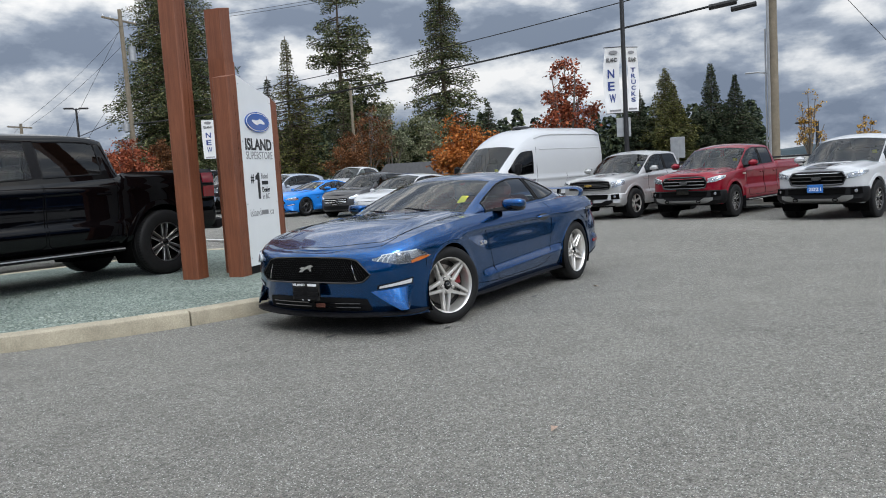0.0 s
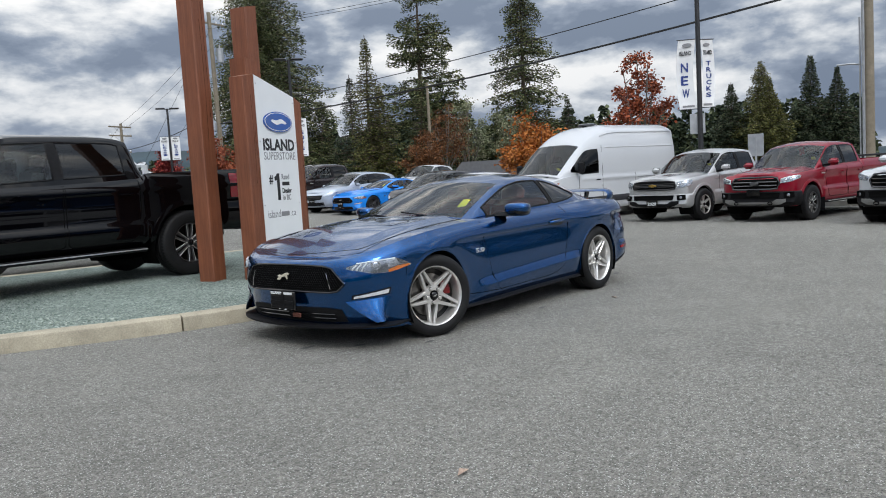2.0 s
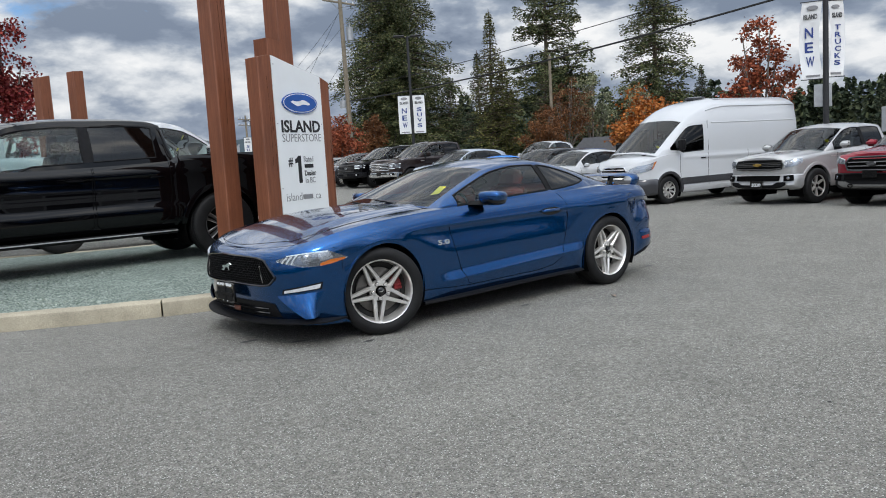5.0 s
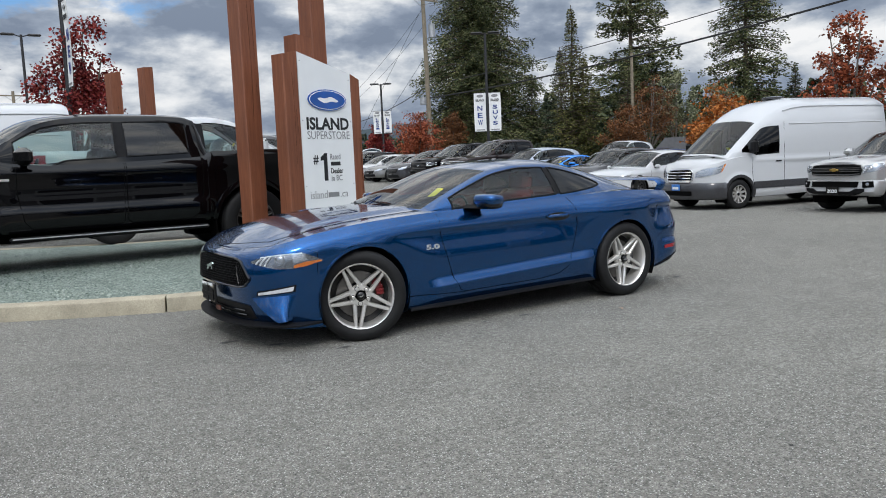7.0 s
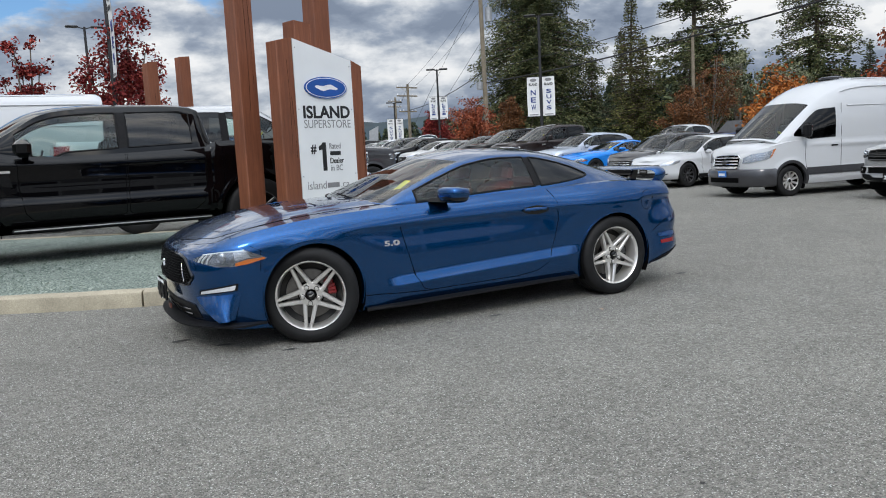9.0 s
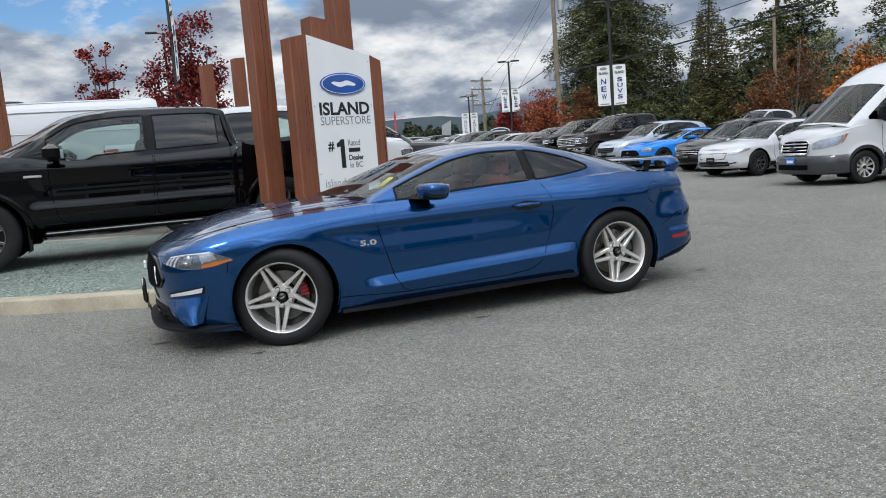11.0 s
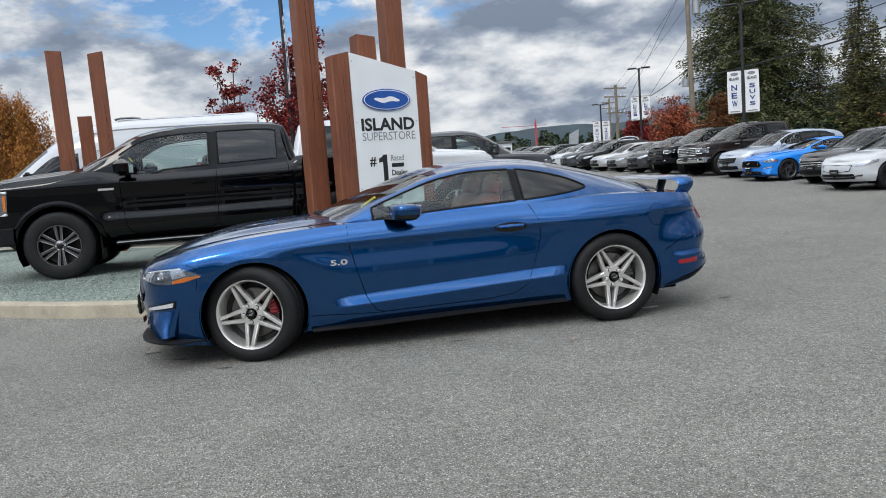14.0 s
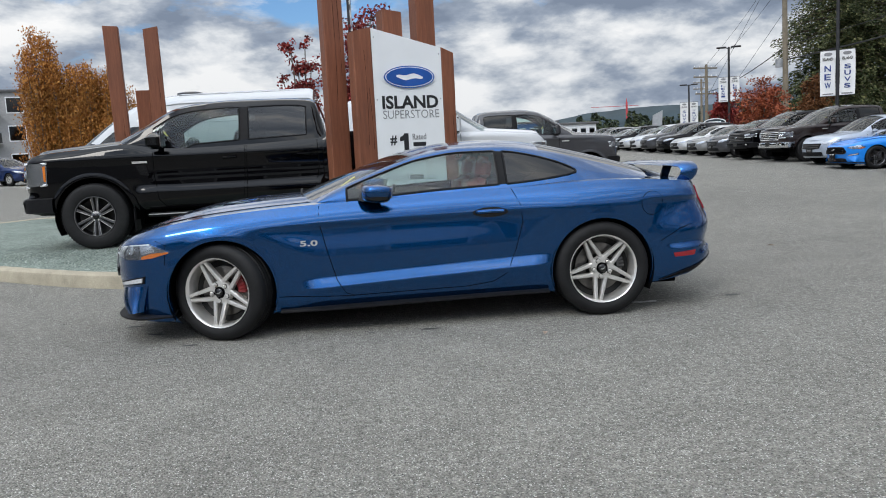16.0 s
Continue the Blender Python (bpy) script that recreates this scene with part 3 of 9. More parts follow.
        for i in range(len(rows) - 1):
            for j in range(m):
                q = [rows[i][j], rows[i + 1][j], rows[i + 1][j + 1], rows[i][j + 1]]
                c = sum(q, Vector()) / 4
                s = abs((2 * (j + 0.5) / m) - 1)
                if gap[0] < c.x < gap[1]:
                    if s < 0.9:
                        continue
                    name = ("waist_rail", j < m / 2)
                elif c.x <= gap[0]:
                    name = "bonnet" if s < hood_s else fender
                else:
                    name = deck
                g, idx = gs.setdefault(name, (Geo(), {}))
                face = []
                for a, b in ((i, j), (i, j + 1), (i + 1, j + 1), (i + 1, j)):
                    if (a, b) not in idx:
                        idx[(a, b)] = len(g.v)
                        g.v.append(tuple(rows[a][b]))
                    face.append(idx[(a, b)])
                g.f.append(tuple(face))
        for name, (g, _) in gs.items():
            part(name if isinstance(name, str) else name[0], g, mat, body, sharp=50, fix=True)

    def glasshouse(self, body, mat, x0, x1, yb, zb, yr, zr, zc, bow, v0, v1, windows, screen, back, trim=None, dx=0.05, nside=8, ntop=16, bulge=0.015,
                   glass_front=None, glass_side=None, smax=0.94, back_s=0.88, seal=0.0, square=2.4):
        """Pillars, roof and panes. windows: (from x, to x, glass) of each side pane between the heights v0(x) and v1(x)."""
        xs = {round(x0, 4), round(x1, 4)}
        for w in windows:
            xs |= {round(w[0], 4), round(w[1], 4)}
        for w in (screen, back):
            if w:
                xs |= {round(w[0], 4), round(w[1], 4)}
        keys = sorted(xs)
        allx = []
        for a, b in zip(keys, keys[1:]):
            k = max(1, int(round((b - a) / dx)))
            allx += [a + (b - a) * i / k for i in range(k)]
        allx.append(keys[-1])
        rows = []
        for x in allx:
            a, b = Vector((x, -yb(x), zb(x))), Vector((x, -yr(x), zr(x)))
            lv = [0.0] + [v0(x) + (v1(x) - v0(x)) * i / nside for i in range(nside + 1)] + [1.0]
            left = [a.lerp(b, v) + Vector((0, -bulge * math.sin(math.pi * v), 0)) for v in lv]
            top = []
            for j in range(1, ntop):
                s = 2 * j / ntop - 1
                top.append(Vector((x - bow(x) * (1 - s * s), yr(x) * s, zr(x) + (zc(x) - zr(x)) * (1 - abs(s) ** square))))
            right = [Vector((p.x, -p.y, p.z)) for p in reversed(left)]
            rows.append(left + top + right)
        nl = nside + 3
        gs = {}
        for i in range(len(rows) - 1):
            xm = (allx[i] + allx[i + 1]) / 2
            for j in range(len(rows[0]) - 1):
                name = "roof"
                if 1 <= j < nl - 2 or len(rows[0]) - nl + 1 <= j < len(rows[0]) - 2:
                    for k, w in enumerate(windows):
                        if w[0] < xm < w[1]:
                            name = ("side_window", k, j < nl)
                elif j < nl - 1 or j >= len(rows[0]) - nl:
                    name = "roof"
                else:
                    s = abs(2 * (j - nl + 1.5) / ntop - 1)
                    if screen and screen[0] < xm < screen[1] and s < smax:
                        name = "windscreen"
                    elif back and back[0] < xm < back[1] and s < back_s:
                        name = "rear_window"
                if name == "roof" and trim and (1 <= j < nl - 2 or len(rows[0]) - nl + 1 <= j < len(rows[0]) - 2) and trim(xm, j < nl or j >= len(rows[0]) - nl):
                    name = ("pillar_trim", xm > 0.6, j < len(rows[0]) // 2)
                g, idx = gs.setdefault(name, (Geo(), {}))
                face = []
                for a, b in ((i, j), (i, j + 1), (i + 1, j + 1), (i + 1, j)):
                    if (a, b) not in idx:
                        idx[(a, b)] = len(g.v)
                        g.v.append(tuple(rows[a][b]))
                    face.append(idx[(a, b)])
                g.f.append(tuple(face))
        if seal:  # black rubber round each side pane
            for w in windows:
                ids = [i for i, x in enumerate(allx) if w[0] - 1e-4 <= x <= w[1] + 1e-4]
                loop = [rows[i][1] for i in ids] + [rows[ids[-1]][j] for j in range(2, nl - 2)] + [rows[i][nl - 2] for i in reversed(ids)] + [rows[ids[0]][j] for j in range(nl - 3, 0, -1)]
                for s in (1, -1):
                    part("window_seal", Geo().tube([(p.x, p.y * s, p.z) for p in loop], seal, 5), M_TRIM, body)
        if rows[-1][nl + ntop // 2].z - rows[-1][0].z > 0.12:
            g, _ = gs["roof"]
            g.add(rows[-1], [tuple(range(len(rows[-1])))])
        for name, (g, _) in gs.items():
            if isinstance(name, tuple) and name[0] == "pillar_trim":
                mt, nm = M_TRIM, "pillar_trim"
            elif isinstance(name, tuple):
                mt, nm = windows[name[1]][2], "side_window"
            else:
                nm = name
                mt = {"roof": mat, "windscreen": glass_front or M_GLASSW, "rear_window": M_GLASST, "pillar_trim": M_GLOSSBLACK}[name]
            ob = part(nm, g, mt, body, sharp=55)
            if mt in (M_GLASS, M_GLASSW, M_GLASST):
                ob.visible_shadow = False

    def patch(self, low, high, off=0.006, nu=14, nv=4, both=True, back=0.02):
        """A panel that follows the skin, between a lower and an upper line of (q, z) points."""
        def along(line, u):
            k = u * (len(line) - 1)
            i = min(int(k), len(line) - 2)
            f = k - i
            return line[i][0] + (line[i + 1][0] - line[i][0]) * f, line[i][1] + (line[i + 1][1] - line[i][1]) * f
        of = off if callable(off) else (lambda u, v: off)
        rows = []
        for i in range(nu + 1):
            u = i / nu
            a, b = along(low, u), along(high, u)
            col = []
            for j in range(-1, nv + 2):
                v = max(0, min(nv, j)) / nv
                q, z = a[0] + (b[0] - a[0]) * v, a[1] + (b[1] - a[1]) * v
                col.append(self.at(q, z, of(u, v) if 0 <= j <= nv else of(u, v) - back))
            rows.append(col)
        for k in (0, -1):
            edge = []
            for j in range(-1, nv + 2):
                v = max(0, min(nv, j)) / nv
                u = 0.0 if k == 0 else 1.0
                a, b = along(low, u), along(high, u)
                edge.append(self.at(a[0] + (b[0] - a[0]) * v, a[1] + (b[1] - a[1]) * v, of(u, v) - back))
            if k == 0:
                rows.insert(0, edge)
            else:
                rows.append(edge)
        g = Geo().grid(rows)
        return g.mirror() if both else g

    def seam(self, pts, r=0.003, off=0.0, both=True, n=5):
        """A thin line along the skin through (x, z) points."""
        line = []
        for (xa, za), (xb, zb_) in zip(pts, pts[1:]):
            k = max(1, int(math.hypot(xb - xa, zb_ - za) / 0.05))
            line += [(xa + (xb - xa) * i / k, za + (zb_ - za) * i / k) for i in range(k)]
        line.append(pts[-1])
        g = Geo().tube([self.at(self.qx(x), z, off) for x, z in line], r, n)
        return g.mirror() if both else g

    def arch_band(self, ax, az, r0, r1, off, a0=-0.35, a1=math.pi + 0.35, n=30, depth=0.06, both=True):
        """A band round a wheel arch, from radius r0 to r1, standing off the skin."""
        rows = []
        for i in range(n + 1):
            a = a0 + (a1 - a0) * i / n
            c, s = math.cos(a), math.sin(a)
            p = lambda r, o: self.at(self.qx(ax + r * c), az + r * s, o)
            e = p(r0, off)
            rows.append([Vector((e.x, e.y + depth, e.z)), e, p((r0 + r1) / 2, off * 1.05), p(r1, off * 0.6), p(r1 + 0.004, -0.012)])
        g = Geo().grid(rows)
        return g.mirror() if both else g

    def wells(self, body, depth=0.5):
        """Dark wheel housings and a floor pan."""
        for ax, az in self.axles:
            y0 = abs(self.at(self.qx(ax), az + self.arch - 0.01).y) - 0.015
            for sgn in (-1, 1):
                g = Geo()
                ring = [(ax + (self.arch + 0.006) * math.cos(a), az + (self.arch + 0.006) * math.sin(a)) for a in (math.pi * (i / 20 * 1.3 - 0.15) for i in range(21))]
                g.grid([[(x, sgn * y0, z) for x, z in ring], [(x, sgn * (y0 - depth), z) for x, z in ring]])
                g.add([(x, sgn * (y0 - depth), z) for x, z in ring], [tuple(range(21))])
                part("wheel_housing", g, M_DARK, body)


def wheel(body, x, y, r, width, rim, style, face_mat, steer=0.0, spokes=5, caliper=None, z=None):
    """A wheel with its tyre, rim, spokes, nuts, disc and caliper; y < 0 is the left side."""
    turn = steer + (180 if y > 0 else 0)
    at = pose(x, y, r if z is None else z, 0, 0, turn)
    w = width / 2
    k = 40 if style == "star" else 28
    lip = Geo().lathe([(rim * 0.86, w * 0.7), (rim * 0.9, -w * 0.3), (rim * 0.93, -w + 0.035), (rim * 0.955, -w + 0.012), (rim * 0.985, -w + 0.006), (rim * 1.0, -w + 0.018), (rim * 1.0, w)], k)
    wh = part("wheel", lip, face_mat if style == "star" else M_BARREL, body, at=at)
    prof = [(rim * 0.985, w), (rim + 0.01, w), (r - 0.045, w + 0.004), (r - 0.012, w - 0.012), (r, w - 0.03), (r, w * 0.36), (r - 0.008, w * 0.33), (r - 0.008, w * 0.25), (r, w * 0.22),
            (r, -w * 0.22), (r - 0.008, -w * 0.25), (r - 0.008, -w * 0.33), (r, -w * 0.36), (r, -w + 0.03), (r - 0.012, -w + 0.012), (r - 0.045, -w - 0.004), (rim + 0.022, -w), (rim + 0.008, -w + 0.006), (rim * 0.985, -w + 0.012)]
    ty = Geo().lathe(prof, 48)
    if style == "truck":
        for i in range(64):  # tread blocks over the shoulder
            a = 2 * math.pi * i / 64
            for s in (-1, 1):
                c = Vector((math.cos(a) * (r - 0.0025), s * (w - 0.028), math.sin(a) * (r - 0.0025)))
                ty.box(c, (0.007, 0.05, 0.016), tilt=(0, -math.degrees(a), 0))
    part("tyre", ty, M_TYRE, wh)
    part("rim_back", Geo().lathe([(rim * 0.9, 0.0), (rim * 0.5, 0.03), (0.03, 0.03)], 28), M_BARREL, wh)
    if style == "star":
        part("brake_disc", Geo().lathe([(0.10, -0.004), (0.178, -0.004), (0.18, 0.016), (0.1, 0.016)], 32), M_DISC, wh)
        if caliper:
            g = Geo()
            for i in range(5):
                a = radians(2 + 9 * i)
                g.box((0.152 * math.cos(a), -0.018, 0.152 * math.sin(a)), (0.062, 0.05, 0.034), tilt=(0, -math.degrees(a), 0), ch=0.008)
            part("brake_caliper", g, caliper, wh)
    face = -w + 0.03
    if style == "star":
        arm = Geo()
        for s in (-1, 1):
            rows = []
            for t in (0.0, 0.12, 0.5, 0.85, 1.0):
                rr = 0.052 + (rim * 0.95 - 0.052) * t
                cx = s * (0.040 - 0.0235 * t)
                hw = 0.0165 - 0.0045 * t
                dep = face + 0.022 * (1 - t) ** 1.4
                rows.append([(cx - hw, dep + 0.045, rr), (cx - hw, dep + 0.009, rr), (cx - hw * 0.55, dep, rr), (cx + hw * 0.55, dep, rr), (cx + hw, dep + 0.009, rr), (cx + hw, dep + 0.045, rr)])
            arm.grid(rows)
        me = arm.mesh("spoke", face_mat, 30)
        for i in range(5):
            part("spoke", me, face_mat, wh, at=Matrix.Rotation(radians(72 * i + 188), 4, "Y"))
        part("hub", Geo().lathe([(0.086, face + 0.06), (0.082, face + 0.024), (0.076, face + 0.017), (0.045, face + 0.016), (0.042, face + 0.016)], 30), face_mat, wh)
        part("hub_cap", Geo().lathe([(0.029, face + 0.02), (0.029, face + 0.006), (0.024, face + 0.002), (0.0005, face)], 20), M_GLOSSBLACK, wh)
        em = Geo().prism([(-0.018, -0.004), (-0.006, 0.002), (0.004, -0.001), (0.014, 0.012), (0.02, 0.008), (0.012, -0.003), (0.004, -0.009), (-0.01, -0.008)], face - 0.002, face + 0.003)
        part("cap_emblem", em, M_CHROME, wh)
        nut = Geo().lathe([(0.0145, face + 0.02), (0.0155, face + 0.004), (0.010, face - 0.004), (0.0005, face - 0.004)], 10)
        nm = nut.mesh("wheel_nut", M_ALLOY)
        pocket = Geo().lathe([(0.0185, face + 0.020), (0.0185, face + 0.0145), (0.0005, face + 0.0145)], 12).mesh("nut_pocket", M_DARK)
        for i in range(5):
            a = radians(72 * i + 188)
            part("nut_pocket", pocket, M_DARK, wh, at=Matrix.Translation((0.060 * math.sin(a), 0, 0.060 * math.cos(a))))
            part("wheel_nut", nm, M_CHROME, wh, at=Matrix.Translation((0.060 * math.sin(a), 0, 0.060 * math.cos(a))))
    else:
        arm = Geo()
        pair = (-1, 1) if style == "truck" else (0,)
        for s in pair:
            rows = []
            for t in (0.0, 0.5, 1.0):
                rr = 0.05 + (rim * 0.96 - 0.05) * t
                cx = s * (0.016 + 0.018 * t)
                hw = (0.013 if len(pair) == 2 else 0.024) + 0.004 * t
                dep = face + 0.02 * (1 - t)
                rows.append([(cx - hw, dep + 0.04, rr), (cx - hw * 0.8, dep, rr), (cx + hw * 0.8, dep, rr), (cx + hw, dep + 0.04, rr)])
            arm.grid(rows)
        me = arm.mesh("spoke", face_mat, 30)
        for i in range(spokes):
            part("spoke", me, face_mat, wh, at=Matrix.Rotation(2 * math.pi * i / spokes, 4, "Y"))
        part("hub", Geo().lathe([(0.075, face + 0.06), (0.070, face + 0.020), (0.045, face + 0.012), (0.040, face + 0.010)], 20), face_mat, wh)
        part("hub_cap", Geo().lathe([(0.040, face + 0.016), (0.040, face + 0.002), (0.032, face - 0.004), (0.0005, face - 0.005)], 18), M_GLOSSBLACK, wh)
        if style == "truck":
            nm = Geo().lathe([(0.011, face + 0.03), (0.011, face + 0.008), (0.0005, face + 0.006)], 8).mesh("wheel_nut", M_ALLOY)
            edge = Geo()
            for s in (-1, 1):
                edge.tube([(s * 0.031, face + 0.018, 0.075), (s * 0.042, face + 0.008, 0.05 + rim * 0.45), (s * 0.052, face - 0.001, rim * 0.93)], 0.0032, 4)
            em = edge.mesh("spoke_edge", M_ALLOY)
            for i in range(spokes):
                a = 2 * math.pi * i / spokes
                part("spoke_edge", em, M_ALLOY, wh, at=Matrix.Rotation(a, 4, "Y"))
                part("wheel_nut", nm, M_ALLOY, wh, at=Matrix.Translation((0.058 * math.sin(a + 0.5), 0, 0.058 * math.cos(a + 0.5))))
        part("rim_lip", Geo().lathe([(rim * 0.93, -w + 0.03), (rim * 0.95, -w + 0.004), (rim * 0.99, -w + 0.004)], 28), face_mat, wh)
    return wh


def pod(s, p=2.6, n=20, m=14):
    """A smooth rounded pod, a superellipsoid of the given half sizes."""
    pw = lambda v, e: math.copysign(abs(v) ** e, v)
    e = 2 / p
    rows = []
    for i in range(m + 1):
        a = math.pi * (i / m - 0.5)
        rows.append([(s[0] * pw(math.cos(a), e) * pw(math.cos(b), e), s[1] * pw(math.cos(a), e) * pw(math.sin(b), e), s[2] * pw(math.sin(a), e)) for b in (2 * math.pi * j / n for j in range(n))])
    return Geo().grid(rows, True)


def seat(body, x, y, z, mat, head=True, wide=0.5):
    """A car seat: cushion, back and headrest."""
    g = Geo()
    g.box((x - 0.05, y, z + 0.10), (0.52, wide, 0.2), ch=0.06)
    g.box((x + 0.27, y, z + 0.45), (0.17, wide * 0.96, 0.66), ch=0.07, tilt=(0, 18, 0))
    if head:
        g.box((x + 0.40, y, z + 0.83), (0.12, 0.27, 0.19), ch=0.05, tilt=(0, 12, 0))
    return part("seat", g, mat, body)


def steering(body, x, y, z):
    c = Vector((x, y, z))
    g = Geo()
    pts = [c + Vector((0.06 * math.sin(a) * 0.9, 0.18 * math.cos(a), 0.17 * math.sin(a))) for a in (2 * math.pi * i / 20 for i in range(21))]
    g.tube(pts, 0.014, 6)
    g.tube([c, c + Vector((-0.25, 0, -0.1))], 0.03, 6)
    g.box(c, (0.04, 0.32, 0.05), ch=0.01)
    return part("steering_wheel", g, M_CABIN, body)

# ---- ground ----
def ground():
    g = Geo()
    xs = [-900, -300, -120, -60, -40] + [-30 + 2 * i for i in range(56)] + [90, 120, 180, 300, 900]
    ys = [-900, -300, -120, -60, -30, -15, -8, -6, -4, -2, 0, 2, 4, 5, 6, 7, 8, 9, 10, 11, 12, 13, 14, 15, 16, 18, 20, 24, 30, 40, 50, 62, 80, 120, 300, 900]
    g.grid([[(x, y, ground_z(x, y)) for y in ys] for x in xs])
    return solid("ground", g, M_ASPHALT, "weathered grey asphalt car park with fine pale aggregate", "ground", kind="structure", sharp=60)


ground()

# ---- the coupe ----
def coupe(m, label, body_mat, face_mat, steer, group=""):
    """A two-door fastback coupe with a pedestal rear wing."""
    car = thing("coupe", m, label, "car", group)
    R = 0.343

    def feat(x, z):
        o = 0.0
        # upper fold: flat shoulder, quick undercut, slow return
        f = step(-1.22, -0.62, x) * (1 - step(0.74, 1.06, x))
        d = 0.793 + 0.010 * x - z
        if f > 0 and d > 0:
            o -= f * (0.024 * step(0, 0.030, d) * (1 - step(0.032, 0.05 + 0.20 * f, d)))
        # lower ridge along door and sill
        f = step(-0.88, -0.66, x) * (1 - step(0.86, 1.02, x))
        zr = 0.358 + 0.046 * x
        if f > 0:
            o += f * (0.036 * (1 - (z - zr) / 0.075) if zr <= z < zr + 0.075 else (0.036 * max(0.0, 1 - (zr - z) / 0.17) if z < zr else 0.0))
            o -= f * 0.006 * math.exp(-((z - 0.58) / 0.12) ** 2)
        # haunch over the rear wheel, swell over the front wheel
        o += 0.030 * math.exp(-((x - 1.28) / 0.50) ** 2 - ((z - 0.80) / 0.13) ** 2)
        o += 0.014 * math.exp(-((x + 1.36) / 0.42) ** 2 - ((z - 0.76) / 0.10) ** 2)
        for ax in (-1.36, 1.36):
            r = math.hypot(x - ax, z - R)
            o += 0.006 * math.exp(-((r - 0.392) / 0.030) ** 2)
        # shoulder edge and bumper ledge behind the rear wheel
        d = 0.835 - z
        if x > 1.6 and d > 0:
            o -= step(1.62, 1.85, x) * 0.032 * step(0, 0.03, d) * (1 - step(0.05, 0.30, d))
        o += 0.030 * step(1.80, 2.0, x) * (1 - step(0.455, 0.50, z)) * step(0.22, 0.40, z)
        return o

    along = lambda x: step(-1.2, -0.95, x) * (1 - step(1.05, 1.25, x))
    ridge = lambda h: (lambda x: 0.358 + 0.046 * x + h)
    CREASES = [(6 / 60, ridge(-0.10), along), (14 / 60, ridge(0.0), along), (20 / 60, ridge(0.075), along),
               (45 / 60, lambda x: 0.762 + 0.010 * x, along), (48 / 60, lambda x: 0.794 + 0.010 * x, along)]
    sh = Shell(-2.222, 2.345, 0.945, (0.62, 2.8), (0.42, 2.9),
               spl((-1.7, 0.962), (-1.36, 0.975), (-0.8, 0.958), (-0.1, 0.952), (0.6, 0.958), (1.2, 0.992), (1.6, 0.992), (2.05, 0.965), (2.46, 0.93)),
               spl((-2.30, 0.165), (-1.8, 0.155), (-0.9, 0.175), (0.95, 0.195), (1.75, 0.215), (2.1, 0.27), (2.46, 0.40)),
               spl((-2.30, 0.715), (-2.2, 0.73), (-2.0, 0.775), (-1.7, 0.835), (-1.36, 0.88), (-0.8, 0.915), (0.0, 0.94), (0.8, 0.962), (1.4, 0.982), (1.75, 0.968), (2.0, 0.950), (2.46, 0.925)),
               spl((0, 0.045), (0.1, 0.022), (0.3, 0.006), (0.55, 0.0), (0.78, 0.004), (0.9, 0.022), (1.0, 0.085)),
               spl((0, 0.10), (0.15, 0.055), (0.4, 0.02), (0.62, 0.0), (0.85, 0.018), (0.95, 0.045), (1.0, 0.095)),
               spl((0, 0.09), (0.10, 0.005), (0.16, 0.0), (0.26, 0.03), (0.48, 0.0), (0.7, 0.05), (0.88, 0.11), (1.0, 0.125)),
               [(-1.36, R), (1.36, R)], 0.376, feat, dx=0.028, nv=60, lines=CREASES)
    sh.wall(car, body_mat, [("front_bumper", -9, -1.74), ("front_fender", -1.74, -0.72), ("door", -0.72, 0.74), ("quarter_panel", 0.74, 1.86), ("rear_bumper", 1.86, 9)])

    def crown(x, s):
        a = abs(s)
        c = spl((-2.30, 0.0), (-2.2, 0.004), (-2.05, 0.020), (-1.8, 0.042), (-1.5, 0.055), (-0.9, 0.055), (1.7, 0.03), (2.46, 0.015))(x)
        z = c * (1 - a ** 2.2)
        f = step(-2.05, -1.4, x) * (1 - step(0, 0.5, x))
        z += f * 0.013 * (step(0.72, 0.66, a) if a > 0.66 else 1.0) - f * 0.005 * math.exp(-((a - 0.80) / 0.06) ** 2)
        return z

    sh.lid(car, body_mat, crown, (-0.62, 1.80), 0.84, "boot_lid", 40)
    sh.glasshouse(car, body_mat, -0.70, 1.96,
                  spl((-0.70, 0.765), (0.0, 0.80), (0.8, 0.805), (1.2, 0.77), (1.6, 0.68), (1.96, 0.60)),
                  spl((-0.70, 0.915), (0.0, 0.935), (0.8, 0.965), (1.3, 0.988), (1.96, 0.948)),
                  spl((-0.70, 0.755), (-0.3, 0.675), (0.1, 0.605), (0.5, 0.575), (1.0, 0.57), (1.5, 0.545), (1.96, 0.50)),
                  spl((-0.70, 0.925), (-0.5, 1.01), (-0.2, 1.128), (0.1, 1.222), (0.4, 1.257), (0.7, 1.252), (1.0, 1.208), (1.3, 1.135), (1.6, 1.052), (1.96, 0.962)),
                  spl((-0.70, 0.965), (-0.5, 1.045), (-0.2, 1.163), (0.1, 1.270), (0.35, 1.318), (0.6, 1.326), (0.85, 1.310), (1.1, 1.264), (1.5, 1.155), (1.96, 0.99)),
                  spl((-0.70, 0.20), (0.1, 0.11), (0.5, 0.0), (1.2, -0.02), (1.96, -0.12)),
                  spl((-0.7, 0.10), (0.7, 0.10), (1.0, 0.15), (1.17, 0.25), (1.24, 0.36)),
                  spl((-0.7, 0.90), (-0.3, 0.92), (0.6, 0.92), (0.9, 0.86), (1.08, 0.75), (1.18, 0.62), (1.24, 0.46)),
                  [(-0.46, 0.645, M_GLASS), (0.705, 1.24, M_GLASST)], (-0.68, 0.06), (1.0, 1.86),
                  trim=lambda x, side: side and 0.645 < x < 0.705, dx=0.035, nside=8, ntop=22, glass_front=M_GLASSW, seal=0.009)
